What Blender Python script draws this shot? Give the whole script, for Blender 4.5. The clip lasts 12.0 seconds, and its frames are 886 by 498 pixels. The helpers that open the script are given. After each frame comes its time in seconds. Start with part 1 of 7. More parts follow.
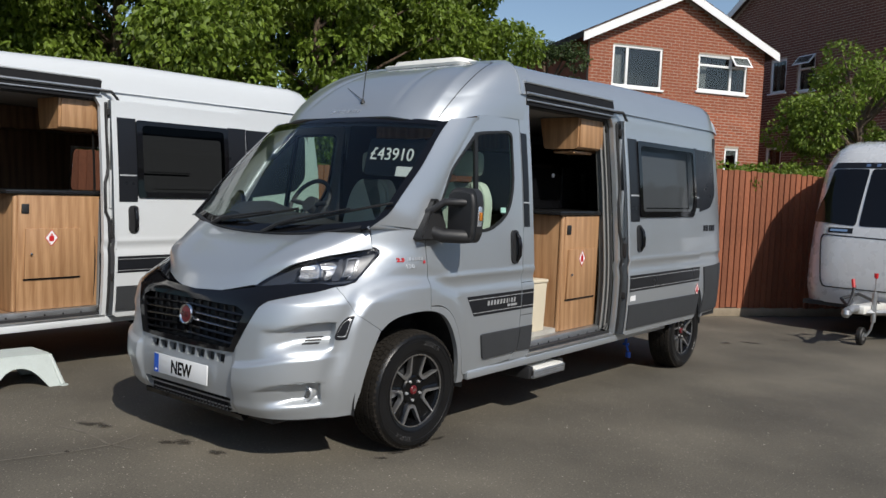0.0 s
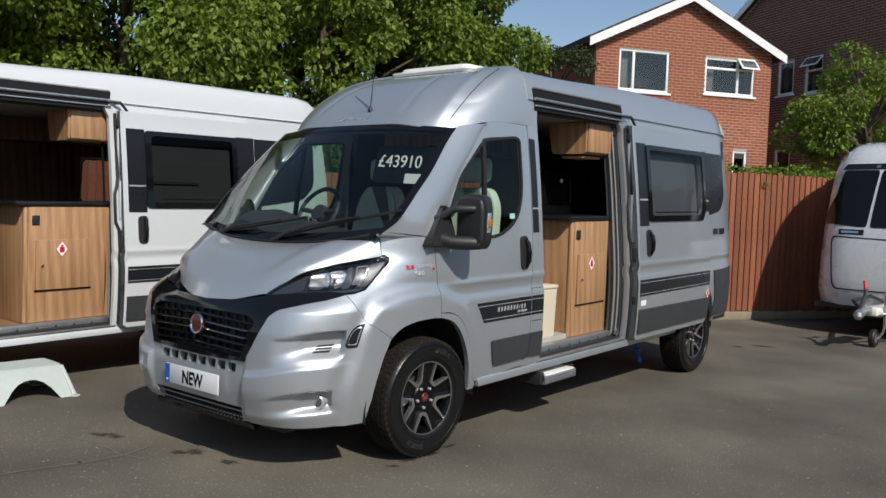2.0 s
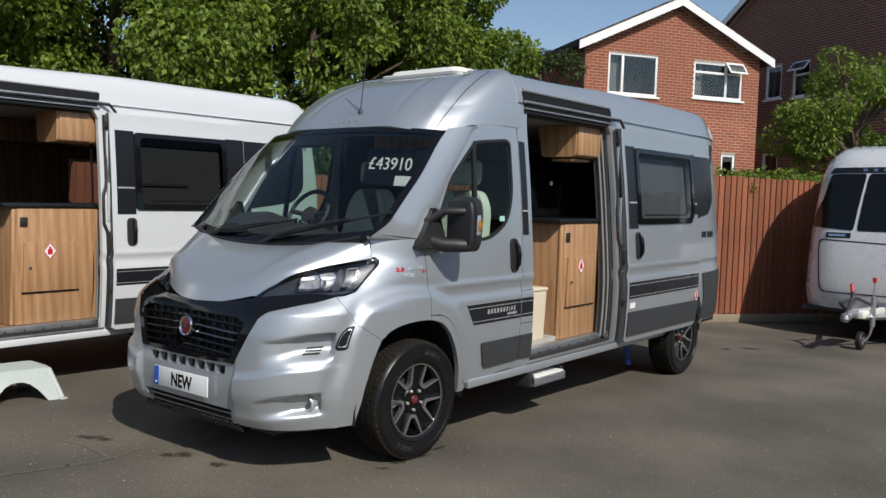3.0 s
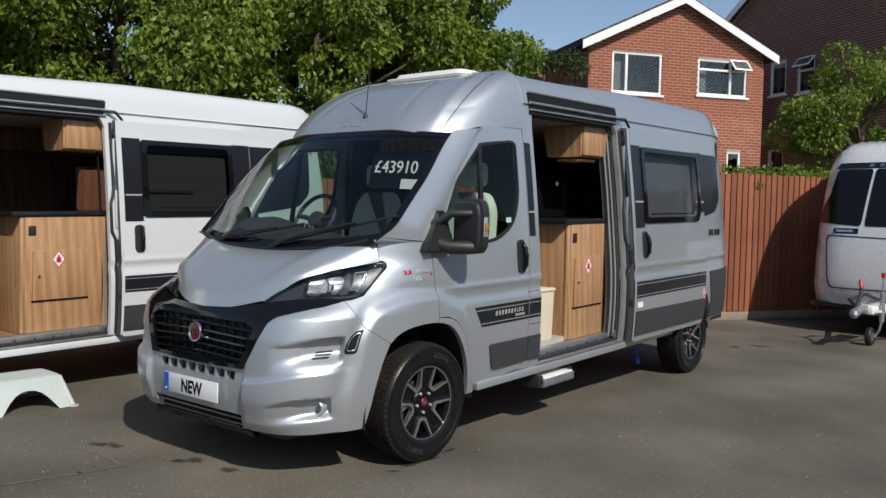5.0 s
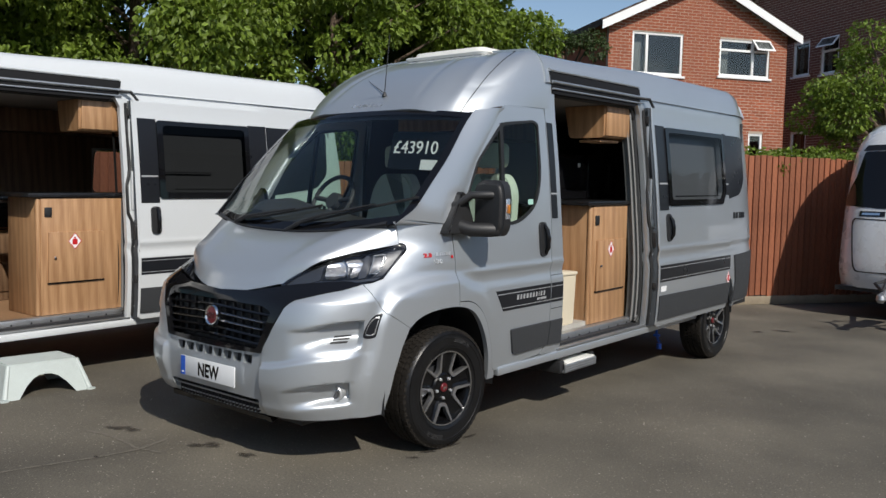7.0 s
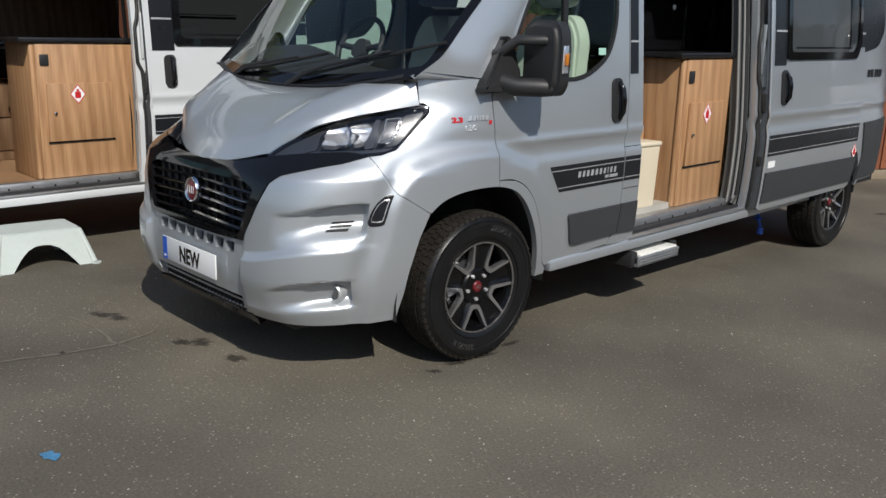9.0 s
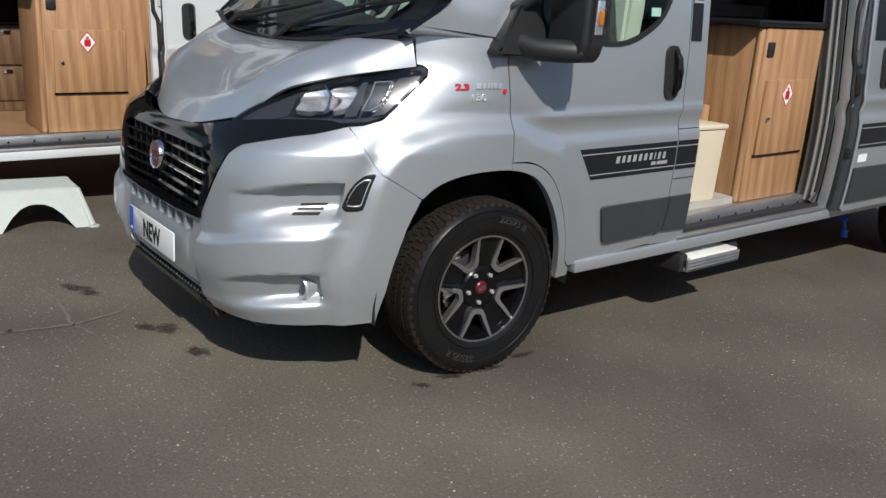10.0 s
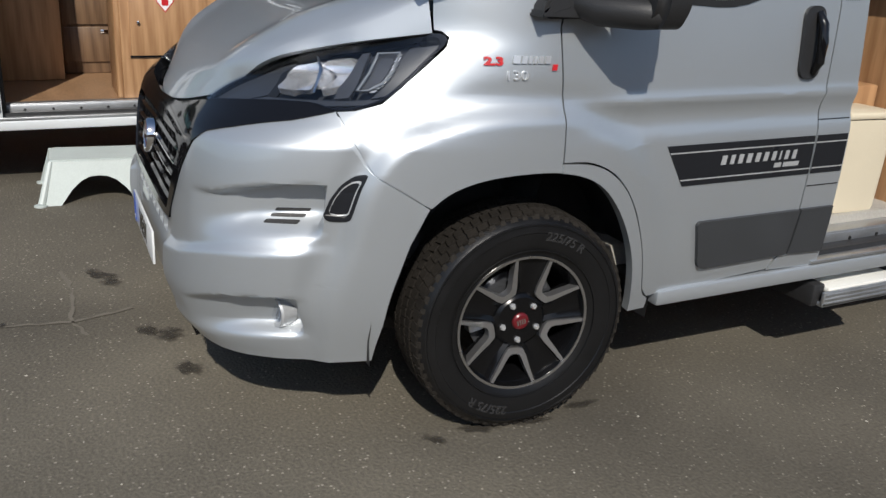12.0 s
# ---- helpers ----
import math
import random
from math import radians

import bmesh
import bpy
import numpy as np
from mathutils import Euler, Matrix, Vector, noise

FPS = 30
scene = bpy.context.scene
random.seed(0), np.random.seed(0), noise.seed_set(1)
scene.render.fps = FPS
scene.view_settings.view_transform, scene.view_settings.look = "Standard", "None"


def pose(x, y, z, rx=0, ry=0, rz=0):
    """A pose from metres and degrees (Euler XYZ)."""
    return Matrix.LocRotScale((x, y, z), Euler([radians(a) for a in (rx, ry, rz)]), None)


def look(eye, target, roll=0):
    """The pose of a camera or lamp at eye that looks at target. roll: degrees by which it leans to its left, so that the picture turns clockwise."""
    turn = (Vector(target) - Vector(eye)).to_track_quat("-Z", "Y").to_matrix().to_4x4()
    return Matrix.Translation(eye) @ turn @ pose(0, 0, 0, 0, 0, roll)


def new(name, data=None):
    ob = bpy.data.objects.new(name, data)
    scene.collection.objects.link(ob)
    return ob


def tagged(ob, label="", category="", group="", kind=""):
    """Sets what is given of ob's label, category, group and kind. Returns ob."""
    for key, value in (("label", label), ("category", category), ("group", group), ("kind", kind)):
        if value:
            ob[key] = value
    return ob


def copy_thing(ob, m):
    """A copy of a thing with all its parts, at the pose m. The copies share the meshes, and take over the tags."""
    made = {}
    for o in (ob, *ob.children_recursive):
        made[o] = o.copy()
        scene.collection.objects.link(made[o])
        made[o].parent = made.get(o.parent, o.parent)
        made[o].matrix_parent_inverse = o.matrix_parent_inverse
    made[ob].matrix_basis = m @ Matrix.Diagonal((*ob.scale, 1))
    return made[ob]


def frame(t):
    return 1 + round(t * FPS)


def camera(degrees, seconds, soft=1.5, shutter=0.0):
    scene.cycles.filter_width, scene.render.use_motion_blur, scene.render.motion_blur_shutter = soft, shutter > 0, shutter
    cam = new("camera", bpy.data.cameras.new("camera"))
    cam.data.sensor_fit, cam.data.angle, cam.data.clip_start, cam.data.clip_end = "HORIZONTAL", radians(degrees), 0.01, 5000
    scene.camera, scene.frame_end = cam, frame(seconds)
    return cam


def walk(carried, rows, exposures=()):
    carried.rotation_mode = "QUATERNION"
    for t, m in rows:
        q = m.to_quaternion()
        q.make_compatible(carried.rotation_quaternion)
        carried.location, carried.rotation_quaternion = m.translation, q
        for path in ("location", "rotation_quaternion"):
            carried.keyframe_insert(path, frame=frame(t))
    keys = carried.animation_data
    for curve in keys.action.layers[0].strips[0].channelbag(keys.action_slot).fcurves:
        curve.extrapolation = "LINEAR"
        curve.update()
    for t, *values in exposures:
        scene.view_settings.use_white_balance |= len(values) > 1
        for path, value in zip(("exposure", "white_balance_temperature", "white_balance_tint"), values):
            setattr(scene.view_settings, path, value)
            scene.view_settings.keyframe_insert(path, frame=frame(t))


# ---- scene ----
cam = camera(56.0, 12.0)
PATH = [
    (0, (4.162, -3.824, 1.5), (2.917, -2.262, 1.39), 2.8),
    (0.5, (4.162, -3.825, 1.495), (2.912, -2.267, 1.397), 2.9),
    (1, (4.153, -3.821, 1.499), (2.899, -2.266, 1.402), 2.6),
    (1.5, (4.151, -3.824, 1.505), (2.899, -2.267, 1.406), 2.4),
    (2, (4.152, -3.823, 1.503), (2.891, -2.274, 1.407), 2.1),
    (2.5, (4.154, -3.828, 1.499), (2.9, -2.273, 1.411), 2.1),
    (3, (4.154, -3.83, 1.499), (2.912, -2.265, 1.411), 2.2),
    (5, (4.153, -3.838, 1.505), (2.899, -2.282, 1.42), 1.3),
    (5.5, (4.149, -3.839, 1.496), (2.893, -2.285, 1.413), 1.7),
    (6, (4.148, -3.839, 1.498), (2.888, -2.289, 1.413), 1.9),
    (6.5, (4.129, -3.827, 1.498), (2.862, -2.284, 1.388), 1.9),
    (6.7, (4.103, -3.814, 1.497), (2.836, -2.271, 1.382), 1.6),
    (8.3, (3.817, -3.214, 1.483), (2.425, -1.811, 1.175), 1.6),
    (8.5, (3.764, -3.091, 1.462), (2.379, -1.695, 1.094), 1.9),
    (9, (3.59, -2.771, 1.461), (2.185, -1.427, 0.993), 1.9),
    (9.5, (3.496, -2.433, 1.453), (1.998, -1.208, 0.946), 3.0),
    (10, (3.333, -2.096, 1.415), (1.822, -0.905, 0.867), 4.0),
    (10.5, (3.215, -1.825, 1.424), (1.634, -0.747, 0.842), 4.1),
    (11, (3.135, -1.558, 1.421), (1.473, -0.638, 0.797), 4.5),
    (11.5, (3.003, -1.386, 1.411), (1.321, -0.516, 0.767), 4.6),
    (12, (2.958, -1.285, 1.412), (1.266, -0.448, 0.753), 3.6),
]
walk(cam, [(t, look(eye, target, roll)) for t, eye, target, roll in PATH])

from mathutils import geometry

scene.view_settings.exposure = 0.0

# ---- world and sun ----
SUN_TO = Vector((1.02, -0.42, 1.0)).normalized()
world = bpy.data.worlds.new("sky")
scene.world = world
world.use_nodes = True
wn = world.node_tree.nodes
sky = wn.new("ShaderNodeTexSky")
sky.sky_type = "NISHITA"
sky.sun_disc = False
sky.sun_elevation = math.asin(SUN_TO.z)
sky.sun_rotation = math.atan2(SUN_TO.x, SUN_TO.y)
sky.air_density, sky.dust_density, sky.ozone_density = 1.0, 0.6, 1.2
world.node_tree.links.new(sky.outputs[0], wn["Background"].inputs[0])
wn["Background"].inputs[1].default_value = 0.11
sun = new("sun", bpy.data.lights.new("sun", "SUN"))
sun.data.energy, sun.data.angle, sun.data.color = 4.2, radians(0.53), (1.0, 0.95, 0.87)
sun.matrix_world = look(SUN_TO * 60, (0, 0, 0))


# ---- materials ----
def mat(name, color, rough=0.5, metal=0.0, var=0.08, scale=6.0, fine=90.0, bump=0.0, coat=0.0, second=None, stretch=(1, 1, 1), spec=0.5, per_object=0.0, aniso_rough=0.08):
    """A surface with colour variation at two scales, uneven gloss and fine relief."""
    m = bpy.data.materials.new(name)
    m.use_nodes = True
    nt = m.node_tree
    b = nt.nodes["Principled BSDF"]
    L = nt.links.new
    tc = nt.nodes.new("ShaderNodeTexCoord")
    mp = nt.nodes.new("ShaderNodeMapping")
    mp.inputs["Scale"].default_value = stretch
    L(tc.outputs["Object"], mp.inputs[0])
    n1, n2 = nt.nodes.new("ShaderNodeTexNoise"), nt.nodes.new("ShaderNodeTexNoise")
    n1.inputs["Scale"].default_value, n2.inputs["Scale"].default_value = scale, fine
    n1.inputs["Detail"].default_value = 5
    for n in (n1, n2):
        L(mp.outputs[0], n.inputs["Vector"])
    mixn = nt.nodes.new("ShaderNodeMath")
    mixn.operation = "ADD"
    L(n1.outputs["Fac"], mixn.inputs[0])
    L(n2.outputs["Fac"], mixn.inputs[1])
    ramp = nt.nodes.new("ShaderNodeMapRange")
    ramp.inputs["From Min"].default_value, ramp.inputs["From Max"].default_value = 0.6, 1.4
    L(mixn.outputs[0], ramp.inputs["Value"])
    mx = nt.nodes.new("ShaderNodeMix")
    mx.data_type = "RGBA"
    lo = tuple(c * (1 - var) for c in color)
    hi = second or tuple(min(1.0, c * (1 + var)) for c in color)
    mx.inputs[6].default_value, mx.inputs[7].default_value = (*lo, 1), (*hi, 1)
    L(ramp.outputs[0], mx.inputs[0])
    out = mx.outputs[2]
    if per_object:
        oi = nt.nodes.new("ShaderNodeObjectInfo")
        hs = nt.nodes.new("ShaderNodeHueSaturation")
        mr = nt.nodes.new("ShaderNodeMapRange")
        mr.inputs["To Min"].default_value, mr.inputs["To Max"].default_value = 1 - per_object, 1 + per_object
        L(oi.outputs["Random"], mr.inputs["Value"])
        L(mr.outputs[0], hs.inputs["Value"])
        L(out, hs.inputs["Color"])
        out = hs.outputs[0]
    L(out, b.inputs["Base Color"])
    rr = nt.nodes.new("ShaderNodeMapRange")
    rr.inputs["To Min"].default_value, rr.inputs["To Max"].default_value = max(0.02, rough - aniso_rough), min(1, rough + aniso_rough)
    L(n1.outputs["Fac"], rr.inputs["Value"])
    L(rr.outputs[0], b.inputs["Roughness"])
    b.inputs["Metallic"].default_value = metal
    b.inputs["Coat Weight"].default_value = coat
    b.inputs["Coat Roughness"].default_value = 0.04
    b.inputs["Specular IOR Level"].default_value = spec
    if bump:
        bp = nt.nodes.new("ShaderNodeBump")
        bp.inputs["Strength"].default_value = min(1.0, bump)
        bp.inputs["Distance"].default_value = 0.004
        L(n2.outputs["Fac"], bp.inputs["Height"])
        L(bp.outputs[0], b.inputs["Normal"])
    return m


def wood(name, dark, light):
    """Laminate with upright grain."""
    m = mat(name, dark, rough=0.42, var=0.1, second=light, scale=2.2, fine=14, stretch=(5, 5, 0.35))
    nt = m.node_tree
    wv = nt.nodes.new("ShaderNodeTexWave")
    wv.bands_direction = "DIAGONAL"
    wv.inputs["Scale"].default_value, wv.inputs["Distortion"].default_value, wv.inputs["Detail"].default_value = 1.6, 5.0, 3.0
    mp = [n for n in nt.nodes if n.type == "MAPPING"][0]
    nt.links.new(mp.outputs[0], wv.inputs["Vector"])
    add = [n for n in nt.nodes if n.type == "MATH"][0]
    mul = nt.nodes.new("ShaderNodeMath")
    mul.operation = "MULTIPLY_ADD"
    mul.inputs[1].default_value, mul.inputs[2].default_value = 0.45, -0.22
    nt.links.new(wv.outputs["Fac"], mul.inputs[0])
    add2 = nt.nodes.new("ShaderNodeMath")
    nt.links.new(add.outputs[0], add2.inputs[0])
    nt.links.new(mul.outputs[0], add2.inputs[1])
    ramp = [n for n in nt.nodes if n.type == "MAP_RANGE"][0]
    nt.links.new(add2.outputs[0], ramp.inputs["Value"])
    return m


def glass(name, tint, ior=1.5, rough=0.0, gloss=0.92):
    """A thin pane: tinted, with a mirror gloss that grows at a grazing view."""
    m = bpy.data.materials.new(name)
    m.use_nodes = True
    nt = m.node_tree
    nt.nodes.remove(nt.nodes["Principled BSDF"])
    tr, gl, lw, pw, ma, mx = (nt.nodes.new("ShaderNode" + k) for k in ("BsdfTransparent", "BsdfGlossy", "LayerWeight", "Math", "Math", "MixShader"))
    tr.inputs[0].default_value = (*tint, 1)
    gl.inputs["Roughness"].default_value = rough
    lw.inputs[0].default_value = 0.5
    pw.operation, ma.operation = "POWER", "MULTIPLY_ADD"
    pw.inputs[1].default_value, ma.inputs[1].default_value, ma.inputs[2].default_value = 4.5, gloss, 2 * ((ior - 1) / (ior + 1)) ** 2
    nt.links.new(lw.outputs["Facing"], pw.inputs[0])
    nt.links.new(pw.outputs[0], ma.inputs[0])
    nt.links.new(ma.outputs[0], mx.inputs[0])
    nt.links.new(tr.outputs[0], mx.inputs[1])
    nt.links.new(gl.outputs[0], mx.inputs[2])
    nt.links.new(mx.outputs[0], nt.nodes["Material Output"].inputs[0])
    return m


SILVER = mat("silver_metallic_paint", (0.46, 0.49, 0.518), rough=0.38, metal=0.62, var=0.03, scale=2.0, fine=900, coat=0.8, aniso_rough=0.03)
WHITE = mat("white_paint", (0.58, 0.6, 0.61), rough=0.3, var=0.02, scale=2.0, fine=60, coat=0.6, aniso_rough=0.04)
DARKGREY = mat("dark_grey_plastic", (0.034, 0.036, 0.039), rough=0.6, var=0.12, fine=300, bump=0.25)
BLACKPL = mat("black_plastic", (0.018, 0.018, 0.019), rough=0.5, var=0.15, fine=260, bump=0.2)
GLOSSBLK = mat("gloss_black", (0.006, 0.006, 0.007), rough=0.06, var=0.1, coat=0.0, spec=0.4, aniso_rough=0.02)
DECAL = mat("anthracite_decal", (0.013, 0.014, 0.017), rough=0.3, var=0.08, spec=0.3)
DECALGREY = mat("silver_decal", (0.5, 0.51, 0.52), rough=0.35, metal=0.4)
RUBBER = mat("rubber_seal", (0.012, 0.012, 0.012), rough=0.55, var=0.2, fine=120)
TYRE = mat("tyre_rubber", (0.007, 0.007, 0.0075), rough=0.34, var=0.25, scale=9, fine=220, bump=0.15, spec=0.4, aniso_rough=0.14)
TYREMARK = mat("raised_tyre_lettering", (0.028, 0.028, 0.029), rough=0.3, var=0.2)
STEELDARK = mat("dark_painted_steel", (0.085, 0.093, 0.102), rough=0.32, metal=0.5, var=0.2, scale=10)
POSTTRIM = mat("grey_green_post_trim", (0.085, 0.09, 0.086), rough=0.6, var=0.15, fine=160, stretch=(1, 1, 0.2))
# near-black that stands for the shade inside the door track recess
TRACKSHADE = mat("track_recess_shade", (0.008, 0.008, 0.009), rough=0.7, var=0.2, spec=0.2)
TREAD = mat("dusty_tread_rubber", (0.014, 0.012, 0.010), rough=0.8, var=0.35, second=(0.027, 0.023, 0.019), scale=12, fine=180, bump=0.4, spec=0.2)
ALLOY = mat("machined_alloy", (0.62, 0.62, 0.63), rough=0.28, metal=1.0, var=0.04, fine=400)
CHROME = mat("chrome", (0.75, 0.75, 0.76), rough=0.08, metal=1.0, var=0.03, aniso_rough=0.03)
GALV = mat("galvanised_steel", (0.5, 0.51, 0.52), rough=0.42, metal=0.9, var=0.15, scale=14, fine=160)
RED = mat("red_enamel", (0.12, 0.009, 0.013), rough=0.3, var=0.1)
BLUE = mat("blue_plastic", (0.02, 0.1, 0.5), rough=0.4, var=0.1)
PLATEWHITE = mat("white_acrylic_plate", (0.75, 0.76, 0.76), rough=0.3, var=0.03, coat=0.4)
CREAM = mat("cream_plastic", (0.68, 0.6, 0.45), rough=0.45, var=0.04, fine=200, bump=0.1)
OFFWHITE = mat("off_white_plastic", (0.72, 0.71, 0.66), rough=0.4, var=0.05)
GREYSTEP = mat("grey_green_plastic", (0.47, 0.52, 0.5), rough=0.5, var=0.09, scale=8, fine=140, bump=0.15)
WOOD = wood("oak_laminate", (0.34, 0.18, 0.085), (0.47, 0.275, 0.14))
WOODDARK = wood("walnut_laminate", (0.1, 0.055, 0.03), (0.19, 0.115, 0.065))
FLOORWOOD = mat("wood_effect_floor", (0.26, 0.15, 0.08), rough=0.35, var=0.15, second=(0.38, 0.23, 0.13), scale=3, fine=16, stretch=(1, 6, 6))
WORKTOP = mat("black_worktop", (0.012, 0.012, 0.013), rough=0.22, var=0.3, fine=200)
LINING = mat("grey_lining", (0.22, 0.22, 0.215), rough=0.85, var=0.08, fine=200, bump=0.2)
SEATCLOTH = mat("grey_seat_cloth", (0.16, 0.155, 0.15), rough=0.9, var=0.15, fine=260, bump=0.4)
SEATPALE = mat("pale_seat_cloth", (0.62, 0.61, 0.57), rough=0.9, var=0.1, fine=260, bump=0.4)
DASH = mat("dashboard_plastic", (0.03, 0.03, 0.032), rough=0.6, var=0.1, fine=300, bump=0.2)
MAT_GREY = mat("ribbed_rubber_mat", (0.38, 0.36, 0.32), rough=0.8, var=0.2, fine=120, bump=0.3)
SCREENGLASS = glass("windscreen_glass", (0.66, 0.74, 0.71), 1.36, gloss=0.8)
DOORGLASS = glass("door_glass", (0.55, 0.72, 0.62), 1.24, gloss=0.7)
TINTGLASS = glass("smoked_acrylic", (0.36, 0.37, 0.38), 1.15, gloss=0.35)
TINTDARK = glass("dark_smoked_acrylic", (0.035, 0.037, 0.04), 1.15, gloss=0.35)
LAMPGLASS = glass("clear_lens", (0.9, 0.92, 0.95), 1.5)
ORANGE = mat("amber_lens", (0.7, 0.24, 0.03), rough=0.15, var=0.05)
LAMPGREY = mat("lamp_housing_grey", (0.09, 0.093, 0.1), rough=0.25, metal=0.5, var=0.1)
LAMPDARK = mat("lamp_housing_black", (0.035, 0.038, 0.044), rough=0.3, var=0.1)
MIRRORED = mat("mirror_reflector", (0.9, 0.9, 0.91), rough=0.24, metal=0.8, var=0.02, aniso_rough=0.06)
LAMPGLASSY = mat("clear_light_guide", (0.22, 0.235, 0.25), rough=0.12, var=0.05, coat=0.5)
SPOKEBLK = mat("satin_black_alloy", (0.004, 0.004, 0.0045), rough=0.22, var=0.1, spec=0.35)
BRIGHT = mat("bright_reflector", (0.88, 0.89, 0.9), rough=0.28, metal=0.75, var=0.03)
SMOKEDOME = mat("smoked_dome", (0.38, 0.39, 0.38), rough=0.25, var=0.08, coat=0.3)
MACHINED = mat("machined_spoke", (0.5, 0.5, 0.51), rough=0.3, metal=0.9, var=0.06, fine=300)
STICKRED = mat("red_print", (0.5, 0.015, 0.02), rough=0.4, var=0.05)
HAZARD = mat("white_sticker", (0.8, 0.8, 0.8), rough=0.4, var=0.02)


# ---- mesh helpers ----
SHEAR = [0.0, 0.0]   # slope along the van, and where it is level


def part(name, bm, material, parent, label="", smooth=35, thing_label=""):
    """One bmesh as one mesh object under a thing or a part."""
    if SHEAR[0]:
        for v in bm.verts:
            v.co.z += SHEAR[0] * (v.co.y - SHEAR[1])
    me = bpy.data.meshes.new(name)
    bm.to_mesh(me)
    bm.free()
    if material:
        for m_ in (material if isinstance(material, (list, tuple)) else [material]):
            me.materials.append(m_)
    if smooth:
        me.shade_smooth()
        me.set_sharp_from_angle(angle=radians(smooth))
    ob = new(name, me)
    if parent is not None:
        ob.parent = parent
    if label:
        tagged(ob, label)
    return ob


def holder(name, m, label, category, group="", kind=""):
    ob = new(name)
    ob.matrix_world = m
    ob.empty_display_size = 0.2
    return tagged(ob, label, category, group, kind)


def box(bm, x0, x1, y0, y1, z0, z1, bev=0.0, seg=2):
    r = bmesh.ops.create_cube(bm, size=1.0, matrix=Matrix.Translation(((x0 + x1) / 2, (y0 + y1) / 2, (z0 + z1) / 2)) @ Matrix.Diagonal((abs(x1 - x0), abs(y1 - y0), abs(z1 - z0), 1)))
    if bev:
        vs = set(r["verts"])
        es = [e for e in bm.edges if e.verts[0] in vs]
        bmesh.ops.bevel(bm, geom=es, offset=bev, segments=seg, affect="EDGES", profile=0.5)
    return bm


def bbox(x0, x1, y0, y1, z0, z1, bev=0.004, seg=2):
    return box(bmesh.new(), x0, x1, y0, y1, z0, z1, bev, seg)


def tube(bm, pts, r, sides=10, closed=False):
    """A round bar along a line of points; r is a number or one per point."""
    pts = [Vector(p) for p in pts]
    rings = []
    n = len(pts)
    up = Vector((0.13, 0.31, 0.94))
    for i, p in enumerate(pts):
        a = pts[(i - 1) % n] if closed or i else p
        b = pts[(i + 1) % n] if closed or i < n - 1 else p
        t = (b - a).normalized()
        s = t.cross(up)
        if s.length < 1e-3:
            s = t.cross(Vector((1, 0, 0)))
        s.normalize()
        u = s.cross(t)
        rr = r[i] if isinstance(r, (list, tuple)) else r
        rings.append([bm.verts.new(p + (s * math.cos(k * 2 * math.pi / sides) + u * math.sin(k * 2 * math.pi / sides)) * rr) for k in range(sides)])
    m = n if closed else n - 1
    for i in range(m):
        A, B = rings[i], rings[(i + 1) % n]
        for k in range(sides):
            bm.faces.new((A[k], A[(k + 1) % sides], B[(k + 1) % sides], B[k]))
    if not closed:
        bm.faces.new(rings[0][::-1])
        bm.faces.new(rings[-1])
    return bm


def lathe(bm, prof, m=Matrix(), sides=32, close=False):
    """Spin a profile of (radius, height) round the local z axis."""
    rings = []
    for r, h in prof:
        rings.append([bm.verts.new(m @ Vector((r * math.cos(a), r * math.sin(a), h))) for a in (k * 2 * math.pi / sides for k in range(sides))])
    for A, B in zip(rings, rings[1:] + (rings[:1] if close else [])):
        for k in range(sides):
            bm.faces.new((A[k], A[(k + 1) % sides], B[(k + 1) % sides], B[k]))
    if not close:
        if prof[0][0] > 1e-6:
            bm.faces.new(rings[0][::-1])
        if prof[-1][0] > 1e-6:
            bm.faces.new(rings[-1])
    bmesh.ops.remove_doubles(bm, verts=bm.verts, dist=1e-6)
    return bm


def prism(bm, poly, fn, a, b):
    """A flat outline swept from depth a to depth b; fn(u, v, depth) gives the place."""
    A = [bm.verts.new(fn(u, v, a)) for u, v in poly]
    B = [bm.verts.new(fn(u, v, b)) for u, v in poly]
    n = len(poly)
    bm.faces.new(A)
    bm.faces.new(B[::-1])
    for i in range(n):
        bm.faces.new((A[i], B[i], B[(i + 1) % n], A[(i + 1) % n]))
    bmesh.ops.recalc_face_normals(bm, faces=bm.faces)
    return bm


def rounded(poly, r, seg=4):
    """Round the corners of a 2D outline; r is a number or one per corner."""
    out = []
    n = len(poly)
    for i, p in enumerate(poly):
        p = Vector(p)
        a, b = Vector(poly[i - 1]) - p, Vector(poly[(i + 1) % n]) - p
        rr = r[i] if isinstance(r, (list, tuple)) else r
        rr = min(rr, a.length * 0.48, b.length * 0.48)
        if rr < 1e-4:
            out.append(tuple(p))
            continue
        A, B = p + a.normalized() * rr, p + b.normalized() * rr
        for k in range(seg + 1):
            t = k / seg
            out.append(tuple(A * (1 - t) ** 2 + p * 2 * t * (1 - t) + B * t * t))
    return out


